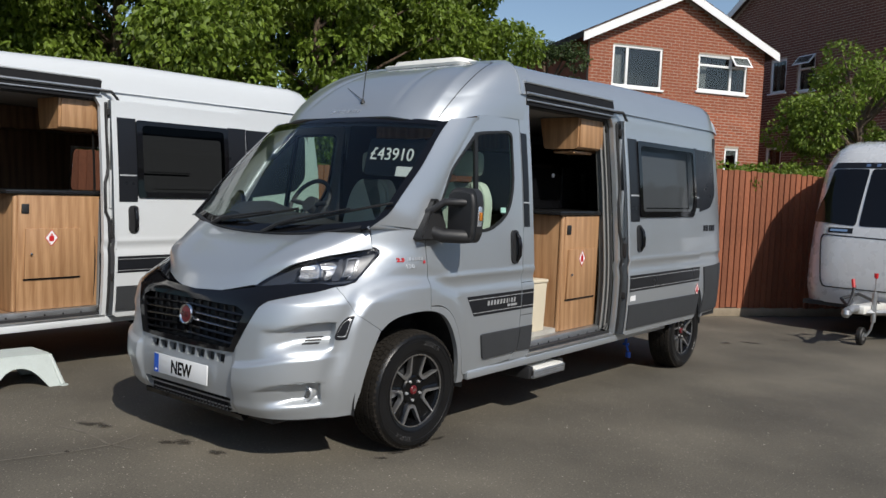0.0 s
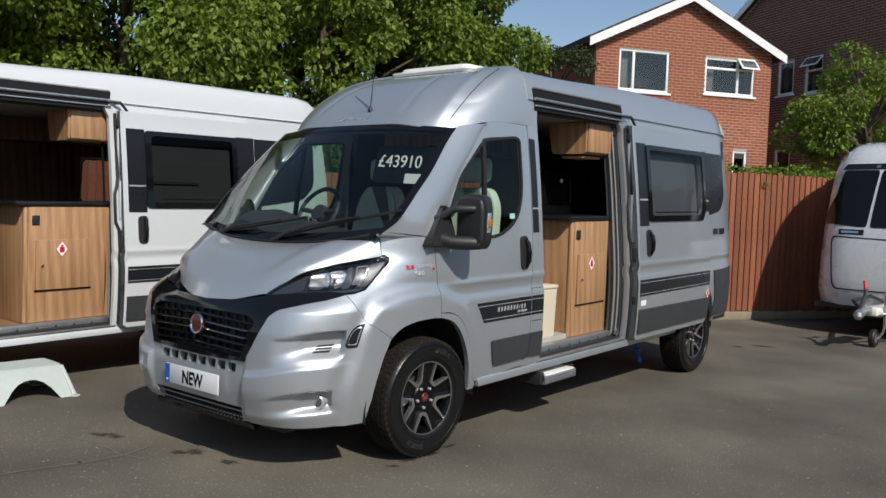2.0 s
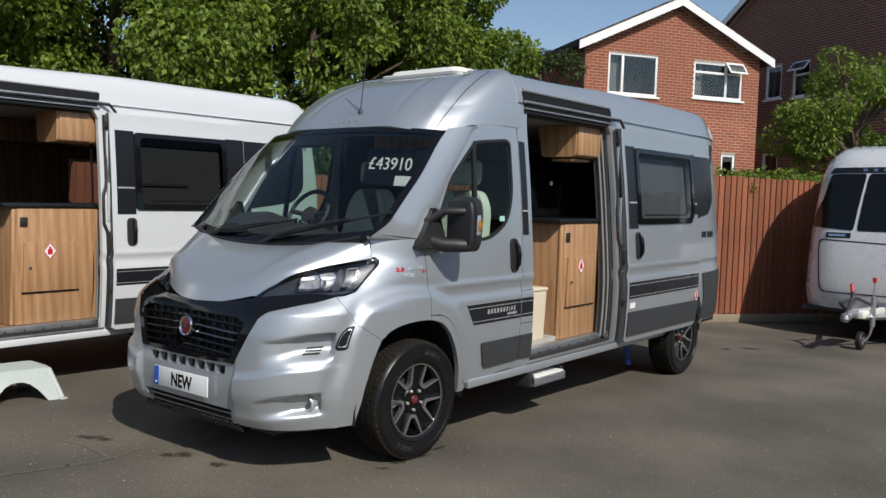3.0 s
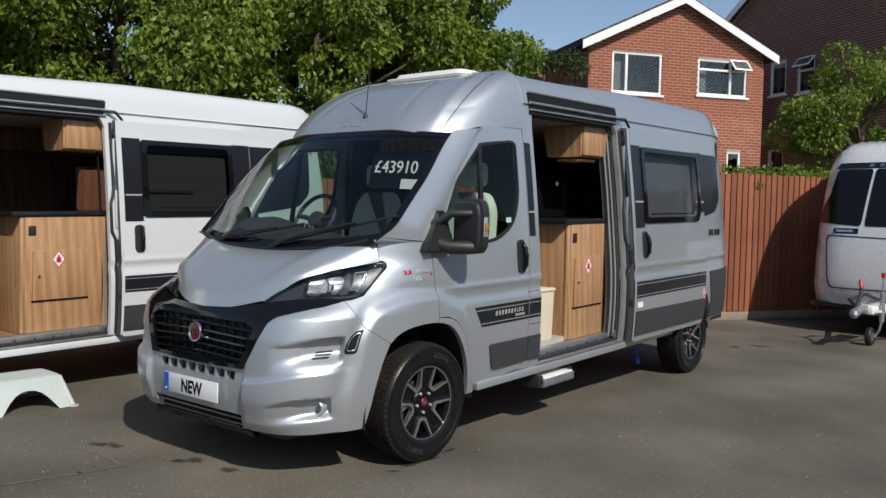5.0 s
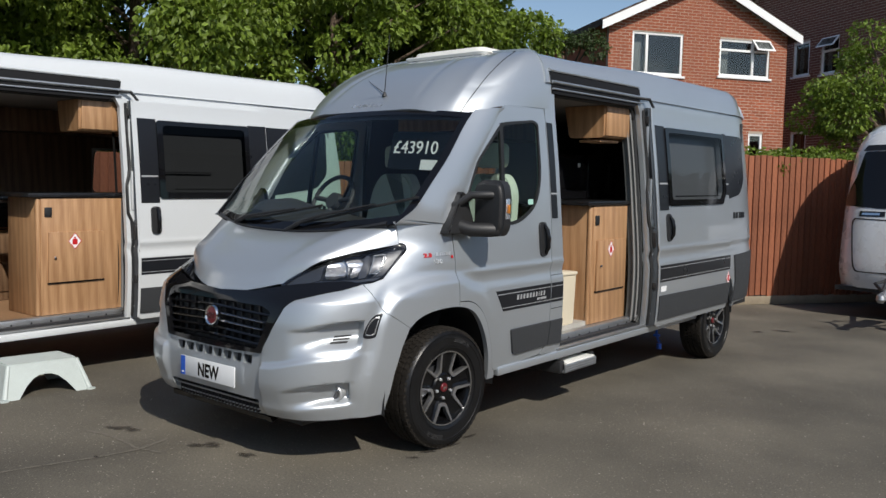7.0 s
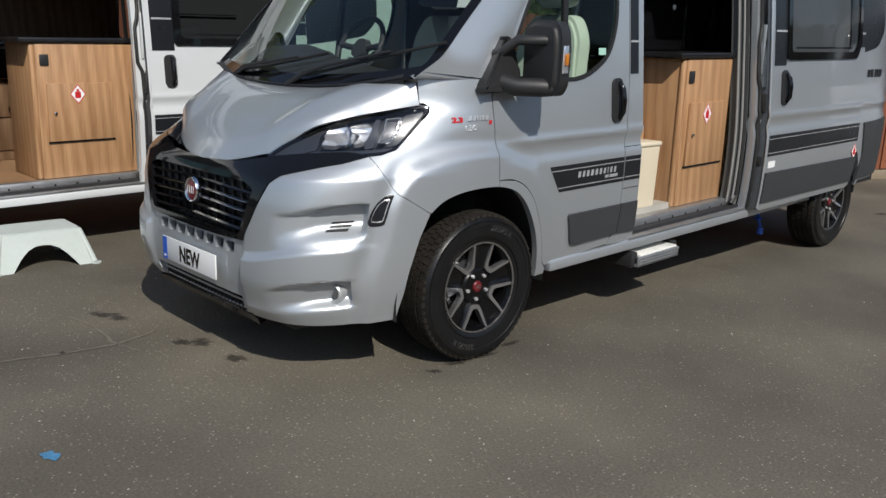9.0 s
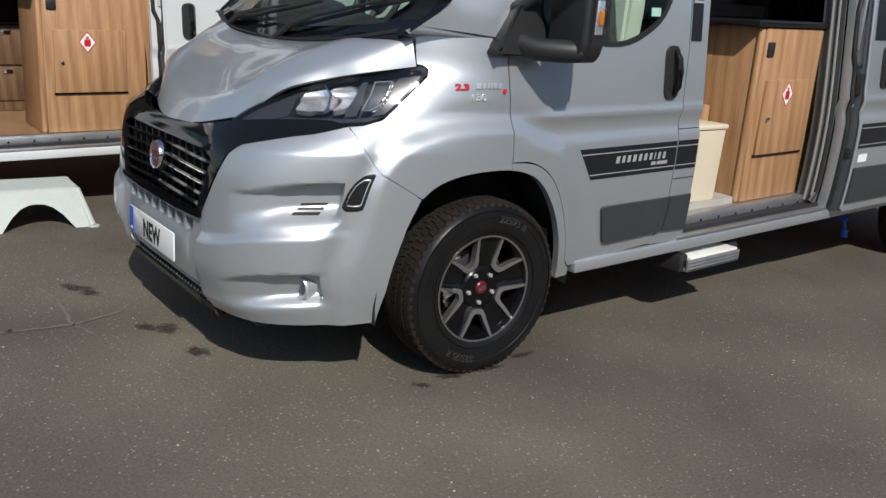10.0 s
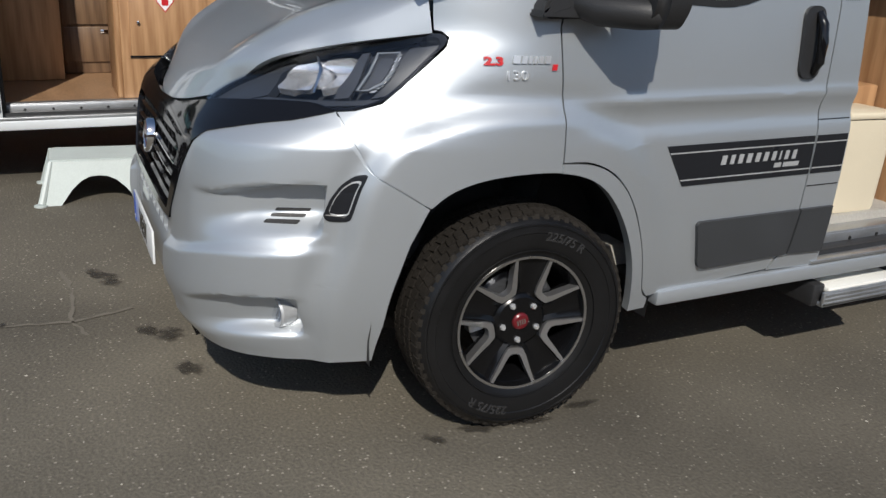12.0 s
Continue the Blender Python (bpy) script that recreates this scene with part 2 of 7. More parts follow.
def patch(outer, fn, holes=(), step=(0.05, 0.05), thick=0.015, off=0.0, side=1.0):
    """A panel on a curved surface: a 2D outline with holes, cut into a fine net, laid on fn(u, v), with its edge turned inwards."""
    from_rings = [[Vector((u, v, 0)) for u, v in ring] for ring in (outer, *holes)]
    flat = [v for ring in from_rings for v in ring]
    bm = bmesh.new()
    vs = [bm.verts.new(v) for v in flat]
    tess = geometry.tessellate_polygon(from_rings)
    for t in tess:
        try:
            bm.faces.new([vs[i] for i in t])
        except ValueError:
            pass
    for ax in (0, 1):
        lo, hi = min(v[ax] for v in flat), max(v[ax] for v in flat)
        k = math.ceil((lo + 1e-4) / step[ax])
        while k * step[ax] < hi - 1e-4:
            co, no = [0, 0, 0], [0, 0, 0]
            co[ax], no[ax] = k * step[ax], 1
            bmesh.ops.bisect_plane(bm, geom=bm.verts[:] + bm.edges[:] + bm.faces[:], dist=1e-5, plane_co=co, plane_no=no)
            k += 1
    bmesh.ops.remove_doubles(bm, verts=bm.verts, dist=1e-5)
    bmesh.ops.join_triangles(bm, faces=[f for f in bm.faces if len(f.verts) == 3], angle_face_threshold=3.2, angle_shape_threshold=0.6)
    for f in bm.faces:
        if f.normal.z < 0:
            f.normal_flip()
    if thick:
        be = [e for e in bm.edges if e.is_boundary]
        r = bmesh.ops.extrude_edge_only(bm, edges=be)
        for v in r["geom"]:
            if isinstance(v, bmesh.types.BMVert):
                v.co.z = -1.0
    main = [f for f in bm.faces if all(v.co.z == 0 for v in f.verts)]
    e = 0.004
    want = {}
    for v in bm.verts:
        u, w, d = v.co
        p = fn(u, w)
        n = (fn(u + e, w) - fn(u - e, w)).cross(fn(u, w + e) - fn(u, w - e))
        n = n.normalized() * side if n.length > 1e-12 else Vector((0, 0, 0))
        v.co = p + n * (off + d * thick)
        want[v] = n
    bmesh.ops.recalc_face_normals(bm, faces=bm.faces)
    if sum(f.normal.dot(want[f.verts[0]]) for f in main) < 0:
        bmesh.ops.reverse_faces(bm, faces=bm.faces)
    return bm


def letters(text, size, depth=0.002, bold=0.0):
    """Raised characters in the built-in font: the outlines stand in x and y, from the left at 0."""
    cu = bpy.data.curves.new("letters", "FONT")
    cu.body, cu.size, cu.extrude, cu.offset = text, size, depth, bold
    ob = bpy.data.objects.new("letters", cu)
    scene.collection.objects.link(ob)
    me = ob.evaluated_get(bpy.context.evaluated_depsgraph_get()).to_mesh()
    bm = bmesh.new()
    bm.from_mesh(me)
    bpy.data.objects.remove(ob)
    return bm


def smooth01(a, b, t):
    t = min(1.0, max(0.0, (t - a) / (b - a)))
    return t * t * (3 - 2 * t)


# ---- the form of the van: front axle at y 0, nose towards -y, near side towards +x ----
PITCH = 0.0227
WZ = (0.2, 0.3, 0.45, 0.65, 0.9, 1.1, 1.3, 1.7, 2.1, 2.3, 2.4)
WW = (0.925, 0.94, 0.965, 0.978, 0.98, 0.968, 0.95, 0.91, 0.86, 0.842, 0.80)
NZ = (0.2, 0.30, 0.38, 0.5, 0.64, 0.75, 0.83, 0.92, 0.97, 1.0, 1.07, 1.12, 1.17, 1.22, 1.3, 1.45)
NY = (-0.93, -0.96, -0.975, -0.985, -0.975, -0.965, -0.955, -0.93, -0.90, -0.875, -0.84, -0.80, -0.72, -0.62, -0.585, -0.56)
EZ = (0.93, 1.0, 1.07, 1.12, 1.22, 1.35)
EN = (5.66, 4.2, 2.8, 2.45, 2.6, 2.7)
YC = 0.08
# outline of the front arch flare: angle over the axle from the nose, and radius
FLA = (-0.3, 0.1, 0.27, 0.49, 0.74, 0.93, 1.12, 1.44, 1.65, 1.9, 2.2, 2.6)
FLR = (0.66, 0.645, 0.65, 0.66, 0.72, 0.745, 0.72, 0.682, 0.672, 0.66, 0.62, 0.56)


def curve(t, xs, ys):
    """A smooth line through the knots."""
    n = len(xs)
    if t <= xs[0]:
        return ys[0]
    if t >= xs[-1]:
        return ys[-1]
    i = max(k for k in range(n - 1) if xs[k] <= t)

    def slope(k):
        if k == 0:
            return (ys[1] - ys[0]) / (xs[1] - xs[0])
        if k == n - 1:
            return (ys[-1] - ys[-2]) / (xs[-1] - xs[-2])
        return (ys[k + 1] - ys[k - 1]) / (xs[k + 1] - xs[k - 1])
    h = xs[i + 1] - xs[i]
    f = (t - xs[i]) / h
    a, b = slope(i) * h, slope(i + 1) * h
    d = ys[i + 1] - ys[i]
    return ys[i] + f * (a + f * (3 * d - 2 * a - b + f * (a + b - 2 * d)))


def half(z):
    return curve(z, WZ, WW)


def sides(y, z):
    """Half width of the body at y and z."""
    w = half(z)
    if y < YC:
        yf = curve(z, NZ, NY)
        t = min(1.0, max(0.0, (YC - y) / (YC - yf)))
        w *= max(0.0, 1 - t * t) ** (1 / curve(z, EZ, EN))
    if y > 4.55:
        w -= 0.06 * ((y - 4.55) / 0.45) ** 2
    # flare round the front wheel, with a crisp shoulder that runs on as the waist line
    if y < 0.75 and z < 1.2:
        a = math.atan2(z - 0.36, -y)
        d = curve(a, FLA, FLR) - math.hypot(y, z - 0.36)
        fade = smooth01(0.62, 0.12, y)
        w += 0.024 * smooth01(-0.012, 0.05, d) * fade
        w -= 0.006 * math.exp(-((d + 0.03) / 0.03) ** 2) * fade * smooth01(0.3, 0.5, z)
    if y > -0.05:
        k = smooth01(-0.05, 0.3, y)
        w += (0.007 * math.exp(-((z - 1.037) / 0.016) ** 2) - 0.012 * math.exp(-((z - 0.975) / 0.04) ** 2)) * k
    return w


def SIDE(y, z):
    return Vector((sides(y, z), y, z))


def front(x, z):
    w = half(z)
    yf = curve(z, NZ, NY)
    s = min(0.9999, abs(x) / w)
    return YC - (YC - yf) * (1 - s ** curve(z, EZ, EN)) ** 0.5


def NOSE(q, z):
    """Round the front: q is x up to 0.75, then runs back to the wing (1.25)."""
    a, s = abs(q), (1 if q >= 0 else -1)
    if a <= 0.75:
        p = Vector((q, front(q, z), z))
    else:
        y0 = front(0.75, z)
        y = y0 + (YC - y0) * (a - 0.75) / 0.5
        p = Vector((s * max(sides(y, z), 0.75), y, z))
    return p


def smooth_box(x, z, x0, x1, z0, z1, ex, ez):
    return smooth01(x0 - ex, x0 + ex, x) * smooth01(x1 + ex, x1 - ex, x) * smooth01(z0 - ez, z0 + ez, z) * smooth01(z1 + ez, z1 - ez, z)


def BUMPER(q, z):
    """The nose with the bumper's scoops pressed in."""
    p = NOSE(q, z)
    a = abs(q)
    # upper scoop: shallow near the plate, deep at the vent, with a crisp roof and outer wall
    zt = 0.785 + 0.045 * smooth01(0.66, 0.84, a)
    zb = 0.600 + 0.062 * smooth01(0.47, 0.84, a)
    deep = 0.078 * smooth01(0.60, 0.81, a)
    d = deep * smooth01(zt + 0.004, zt - 0.012, z) * smooth01(zb - 0.004, zb + 0.085, z) * smooth01(0.870, 0.846, a)
    # chamfered ledge under it: the lower bumper stands proud
    d -= 0.022 * smooth01(zb + 0.004, zb - 0.032, z) * smooth01(0.45, 0.47, a) * smooth01(0.90, 0.82, a) * smooth01(0.36, 0.5, z)
    # fog lamp recess
    ft = 0.455 + 0.05 * smooth01(0.58, 0.80, a)
    fb = 0.342 + 0.028 * smooth01(0.57, 0.82, a)
    d += 0.066 * smooth01(0.58, 0.79, a) * smooth01(ft + 0.003, ft - 0.012, z) * smooth01(fb - 0.004, fb + 0.05, z) * smooth01(0.54, 0.57, a) * smooth01(0.845, 0.826, a)
    d += 0.03 * smooth01(0.36, 0.28, z) * smooth01(0.93, 0.5, a)
    if a < 0.46:
        d += 0.012 * smooth01(0.46, 0.43, a)
    # pressed in along the surface's own normal where it turns to the side
    cx = 0.62 * smooth01(0.66, 0.84, a)
    p.y += d * (1 - cx * cx) ** 0.5
    p.x -= (1 if q > 0 else -1) * d * cx
    return p


def SCREEN(s, t):
    """Windscreen: s across from -1 to 1, t up from 0 to 1."""
    k = 1 - abs(s) ** 2.4
    lo = Vector((0.85 * s, -0.356 - 0.13 * k, 1.345 - 0.075 * k))
    hi = Vector((0.835 * s, 0.335 - 0.12 * k, 2.01 + 0.035 * k))
    p = lo.lerp(hi, t)
    b = 4 * t * (1 - t)
    g = smooth01(-0.03, 0.14, t) * smooth01(1.05, 0.45, t)
    p.x += 0.05 * g * s * abs(s) ** 3
    p.y += 0.045 * g * abs(s) ** 5
    p.y -= 0.018 * b
    p.z += 0.018 * b
    return p


BV = (0.0, 0.07, 0.146, 0.254, 0.474, 0.64, 1.0)
BX = (0.447, 0.495, 0.56, 0.61, 0.675, 0.735, 0.838)
BZ = (1.0, 1.054, 1.108, 1.142, 1.172, 1.192, 1.224)


def BONNET(s, v):
    """Bonnet: s across, v from the front edge to the screen."""
    k, v = abs(s), max(v, 0.0)
    we, ze = curve(v, BV, BX), curve(v, BV, BZ)
    zc = 0.975 + 0.295 * v + 0.06 * 4 * v * (1 - v)
    zs = ze + 0.022 + 0.095 * v
    y0, y1 = -0.905 + 0.11 * k * k, -0.46 + 0.15 * k ** 2.4
    z = zc + (zs - zc) * k * k + 0.012 * math.exp(-((k - 0.72) / 0.12) ** 2) * smooth01(0.0, 0.3, v)
    z = ze + (z - ze) * max(0.0, 1 - k ** (9 + 30 * v ** 6)) ** (0.6 - 0.25 * v ** 6)
    # front lip rolls over
    z -= 0.03 * (1 - smooth01(0.0, 0.12, v)) * (1 - k * k)
    return Vector((we * s, y0 + (y1 - y0) * v, z))


CZ = (2.045, 2.13, 2.255, 2.36, 2.435, 2.48, 2.498, 2.505)
CF = (0.215, 0.29, 0.44, 0.62, 0.80, 0.96, 1.06, 1.11)


def shoulder(t):
    """Half width and height of the roof's section, t from the gutter (0) to the flat (1)."""
    f = t * math.pi / 2
    return 0.60 + 0.262 * max(0.0, math.cos(f)) ** 0.55, 2.045 + 0.455 * math.sin(f) ** 0.9


def CAP(q, t):
    """Roof front over the cab: q across and round to the sides, t up."""
    t = min(1.0, max(0.0, t))
    w, z = shoulder(t)
    yf = curve(z, CZ, CF)
    a, s = abs(q), (1 if q >= 0 else -1)
    yc = min(yf + 0.75, 1.13)
    if a <= 0.8:
        x, y = a * w, yc - (yc - yf) * (1 - a ** 6.0) ** 0.5
    else:
        y0 = yc - (yc - yf) * (1 - 0.8 ** 6.0) ** 0.5
        y = y0 + (1.16 - y0) * (a - 0.8) / 0.4
        k = min(1.0, max(0.0, (yc - y) / (yc - yf)))
        x = w * max(0.0, 1 - k * k) ** (1 / 6)
    ridge = 0.014 * math.exp(-((a - 0.79) / (0.06 if a < 0.79 else 0.02)) ** 2) * smooth01(0.0, 0.2, t) * smooth01(1.0, 0.8, t)
    ridge -= 0.007 * math.exp(-((a - 0.50 + 0.15 * t) / 0.035) ** 2) * smooth01(0.02, 0.2, t) * smooth01(0.8, 0.5, t)
    low = -0.03 * smooth01(0.45, 0.8, a) * smooth01(1.0, 0.8, a) + 0.042 * smooth01(0.8, 1.02, a)
    return Vector((s * x, y - ridge, z + low * (1 - t) + ridge * 0.5))


def ROOF(y, s):
    a = min(abs(s), 1.0)
    drop = 0.11 * ((y - 4.68) / 0.30) ** 2.2 if y > 4.68 else 0.0
    if a < 0.6:
        x, z = a, 2.5 + 0.012 * (1 - (a / 0.6) ** 2)
        z += 0.005 * math.cos(a / 0.6 * math.pi * 5) * smooth01(4.6, 4.3, y) * smooth01(1.2, 1.4, y) * smooth01(0.6, 0.5, a)
    else:
        x, z = shoulder(1 - (a - 0.6) / 0.4 * 0.7)
    z += 0.04 * smooth01(1.5, 3.0, y) * smooth01(1.0, 0.75, a)
    z -= min(drop, 0.25) * max(0.0, (z - 2.2)) / 0.3
    if y > 4.62:
        x -= 0.06 * ((y - 4.62) / 0.36) ** 2
    return Vector(((1 if s >= 0 else -1) * x, y, z))


def flip(fn):
    return lambda u, v: Vector((-fn(u, v).x, fn(u, v).y, fn(u, v).z))


def moved(fn, d):
    return lambda u, v: fn(u, v) + Vector((d, 0, 0))


def arc(cy, cz, r, a0, a1, n=16):
    return [(cy + r * math.cos(radians(a0 + (a1 - a0) * k / n)), cz + r * math.sin(radians(a0 + (a1 - a0) * k / n))) for k in range(n + 1)]


def rect(a0, b0, a1, b1):
    return [(a0, b0), (a1, b0), (a1, b1), (a0, b1)]


def flow(pts, n=4):
    """A flowing line through the points, n steps to each."""
    out = []
    for i in range(len(pts) - 1):
        p0, p1, p2, p3 = (Vector(pts[min(max(k, 0), len(pts) - 1)]) for k in (i - 1, i, i + 1, i + 2))
        for k in range(n):
            t = k / n
            out.append(tuple(p1 + (p2 - p0) * (t / 2) + (p0 * 2 - p1 * 5 + p2 * 4 - p3) * (t * t / 2) + (p1 * 3 - p0 - p2 * 3 + p3) * (t ** 3 / 2)))
    return out + [tuple(pts[-1])]


DOOR_WINDOW = rounded([(0.09, 1.335), (0.70, 1.30), (0.93, 1.42), (1.005, 1.60), (1.01, 1.98), (0.955, 2.0), (0.585, 1.965), (0.30, 1.71)], [0.03, 0.12, 0.12, 0.1, 0.05, 0.03, 0.06, 0.05])
CAB_DOOR = [(0.052, 0.876), (0.052, 1.05), (0.03, 1.25), (0.06, 1.36), (0.31, 1.73), (0.58, 2.03), (0.66, 2.06), (1.06, 2.075), (1.10, 2.04), (1.10, 1.3), (1.078, 1.0), (1.068, 0.62), (1.045, 0.5), (0.98, 0.415), (0.46, 0.388)] + flow([(0.433, 0.42), (0.40, 0.56), (0.352, 0.685), (0.30, 0.77), (0.235, 0.832), (0.155, 0.868), (0.09, 0.876)])
ARCH = flow([(-0.35, 0.762), (-0.29, 0.808), (-0.2, 0.838), (-0.08, 0.85), (0.05, 0.846), (0.16, 0.815), (0.24, 0.752), (0.31, 0.65), (0.36, 0.53), (0.385, 0.40), (0.39, 0.345)])
FLANGE = flow([(0.045, 0.873), (0.153, 0.862), (0.23, 0.827), (0.295, 0.766), (0.346, 0.682), (0.394, 0.558), (0.427, 0.418), (0.46, 0.38), (0.46, 0.345)])


def wheel(side, parent, spin=0.0):
    """Alloy wheel with tyre; the axle lies along x, the face towards +x."""
    R, W = 0.362, 0.112
    turn = Matrix.Rotation(radians(90), 4, "Y")
    ob = new("wheel")
    ob.parent = parent
    bm = bmesh.new()
    prof = [(0.222, -W + 0.012), (0.25, -W), (0.30, -W - 0.004), (0.334, -W + 0.004), (0.35, -W + 0.022)]
    prof += [(R - 0.011, -0.098), (R - 0.010, -0.03), (R - 0.0095, 0.03), (R - 0.011, 0.098)]
    prof += [(0.35, W - 0.022), (0.341, W - 0.008), (0.334, W), (0.331, W + 0.003), (0.318, W + 0.006), (0.3, W + 0.007), (0.298, W + 0.004), (0.262, W + 0.003), (0.25, W), (0.238, W - 0.004), (0.222, W - 0.012)]
    lathe(bm, prof, turn, 96, close=True)
    # raised rings and scuff lines on the sidewall
    for r0 in (0.325, 0.244):
        lathe(bm, [(r0 - 0.002, W + 0.002), (r0 - 0.0012, W + 0.0085 if r0 > 0.3 else W + 0.0045), (r0 + 0.0012, W + 0.0085 if r0 > 0.3 else W + 0.0045), (r0 + 0.002, W + 0.002)], turn, 96, close=True)
    ty = part("tyre", bm, TYRE, ob, "black road tyre with a shiny dressed sidewall", 30)
    # tread blocks in five ribs, parted by grooves and sipes, and the shoulder lugs
    bm = bmesh.new()
    for j, (g, gw, n) in enumerate(((-0.082, 0.030, 60), (-0.041, 0.034, 72), (0.0, 0.034, 72), (0.041, 0.034, 72), (0.082, 0.030, 60))):
        for k in range(n):
            a = (k + 0.5 * (j % 2)) * 2 * math.pi / n
            wide = 2 * math.pi * R / n * 0.86
            skew = Matrix.Rotation(radians((14, -10, 10, -10, -14)[j]), 4, "Z")
            drop = 0.0045 if j in (0, 4) else 0.0
            m = Matrix.Rotation(a, 4, "X") @ Matrix.Translation((g, 0, R - 0.008 - drop)) @ skew @ Matrix.Rotation(radians((-9, 0, 0, 0, 9)[j]), 4, "Y")
            bmesh.ops.create_cube(bm, size=1.0, matrix=m @ Matrix.Diagonal((gw, wide, 0.0155, 1)))
    for sgn in (1, -1):
        for k in range(60):
            a = (k + 0.5) * 2 * math.pi / 60
            m = Matrix.Rotation(a, 4, "X") @ Matrix.Translation((sgn * (W - 0.011), 0, 0.337)) @ Matrix.Rotation(radians(sgn * 55), 4, "Y")
            bmesh.ops.create_cube(bm, size=1.0, matrix=m @ Matrix.Diagonal((0.030, 0.024 if k % 2 else 0.017, 0.010, 1)))
    part("tread", bm, TREAD, ty, "dusty tread blocks parted by grooves", 0)
    # size moulded on the sidewall
    for word, a0 in (("225/75 R", 46), ("225/75 R", 226)):
        bm = letters(word, 0.040, 0.0028, 0.0006)
        bmesh.ops.subdivide_edges(bm, edges=[e for e in bm.edges if e.calc_length() > 0.012], cuts=1)
        for v in bm.verts:
            a = radians(a0 + 22) - v.co.x / 0.292
            r = 0.277 + v.co.y
            v.co = Vector((W + 0.0045 + v.co.z, -math.cos(a) * r * -1, math.sin(a) * r))
        part("tyre_marking", bm, TYREMARK, ty, "raised size marking 225/75 R")
    bm = bmesh.new()
    lathe(bm, [(0.21, -0.1), (0.204, -0.06), (0.196, 0.0), (0.2, 0.06), (0.206, 0.082), (0.224, 0.094), (0.226, 0.099), (0.222, 0.102), (0.215, 0.1), (0.212, 0.092), (0.2, 0.07), (0.19, 0.0), (0.196, -0.1)], turn, 72, close=True)
    rim = part("rim", bm, SPOKEBLK, ob, "gloss black alloy rim", 40)
    bm = bmesh.new()
    lathe(bm, [(0.2145, 0.094), (0.2145, 0.1025), (0.2225, 0.1035), (0.2225, 0.096)], turn, 72, close=True)
    part("rim_lip", bm, ALLOY, rim, "bright machined rim lip")
    # brake drum and disc behind the spokes
    bm = bmesh.new()
    lathe(bm, [(0.0, 0.02), (0.15, 0.02), (0.15, 0.0), (0.0, 0.0)], turn, 40)
    part("brake_disc", bm, LAMPGREY, ob, "grey steel brake disc")
    bm = bmesh.new()
    box(bm, 0.012, 0.055, -0.165, -0.105, 0.0, 0.115, 0.012)
    part("brake_caliper", bm, GALV, ob, "dull cast brake caliper")
    bm = bmesh.new()
    lathe(bm, [(0.0, 0.078), (0.078, 0.078), (0.088, 0.07), (0.09, 0.03), (0.0, 0.03)], turn, 40)
    part("hub", bm, SPOKEBLK, rim, "gloss black wheel hub")
    for k in range(5):
        base = math.pi / 2 + k * 2 * math.pi / 5 + radians(17)

        def at(r, da, x):
            a = base + da
            return Vector((x, r * math.cos(a), r * math.sin(a)))

        # broad black spoke, dished along its middle, between two windows
        bm = bmesh.new()
        rows = []
        for r, h in ((0.05, 0.63), (0.085, 0.50), (0.105, 0.40), (0.15, 0.325), (0.212, 0.30)):
            x1 = 0.068 + 0.022 * (r - 0.05) / 0.16
            rows.append([bm.verts.new(at(r, 0.6283 + f * h, x1 - dx)) for f, dx in ((-1, 0.004), (-0.72, 0.0), (-0.4, 0.008), (0.4, 0.008), (0.72, 0.0), (1, 0.004), (1, 0.05), (-1, 0.05))])
        for A, B in zip(rows, rows[1:]):
            for j in range(8):
                bm.faces.new((A[j], A[(j + 1) % 8], B[(j + 1) % 8], B[j]))
        bm.faces.new(rows[0])
        bm.faces.new(rows[-1])
        bmesh.ops.recalc_face_normals(bm, faces=bm.faces)
        spoke = part("spoke", bm, SPOKEBLK, rim, "", 30)
        # machined U-shaped edge round the window
        bm = bmesh.new()
        outer = [(0.213, -0.375), (0.16, -0.35), (0.12, -0.33), (0.097, -0.27), (0.091, -0.12), (0.091, 0.12), (0.097, 0.27), (0.12, 0.33), (0.16, 0.35), (0.213, 0.375)]
        inner = [(0.213, -0.325), (0.16, -0.255), (0.126, -0.19), (0.114, -0.13), (0.111, -0.06), (0.111, 0.06), (0.114, 0.13), (0.126, 0.19), (0.16, 0.255), (0.213, 0.325)]
        for (r0, a0), (r1, a1), (r2, a2), (r3, a3) in zip(outer, outer[1:], inner[1:], inner):
            q = [(r0, a0), (r1, a1), (r2, a2), (r3, a3)]
            top = [bm.verts.new(at(r, a, 0.076 + 0.022 * (r - 0.06) / 0.15)) for r, a in q]
            bot = [bm.verts.new(at(r, a, 0.046 + 0.022 * (r - 0.06) / 0.15)) for r, a in q]
            bm.faces.new(top)
            bm.faces.new(bot[::-1])
            for j in range(4):
                bm.faces.new((top[j], bot[j], bot[(j + 1) % 4], top[(j + 1) % 4]))
        bmesh.ops.remove_doubles(bm, verts=bm.verts, dist=1e-5)
        bmesh.ops.recalc_face_normals(bm, faces=bm.faces)
        part("spoke_face", bm, MACHINED, rim, "machined silver edge of a spoke window", 30)
        bm = bmesh.new()
        p = at(0.062, 0.0, 0)
        lathe(bm, [(0.0, 0.09), (0.007, 0.09), (0.0095, 0.086), (0.0105, 0.074)], Matrix.Translation((0, p.y, p.z)) @ turn, 6)
        part("wheel_bolt", bm, BRIGHT, rim, "bright steel wheel bolt", 30)
    bm = bmesh.new()
    lathe(bm, [(0.0, 0.088), (0.022, 0.087), (0.027, 0.083), (0.029, 0.074)], turn, 28)
    part("hub_cap", bm, RED, rim, "round dark red hub cap")
    bm = bmesh.new()
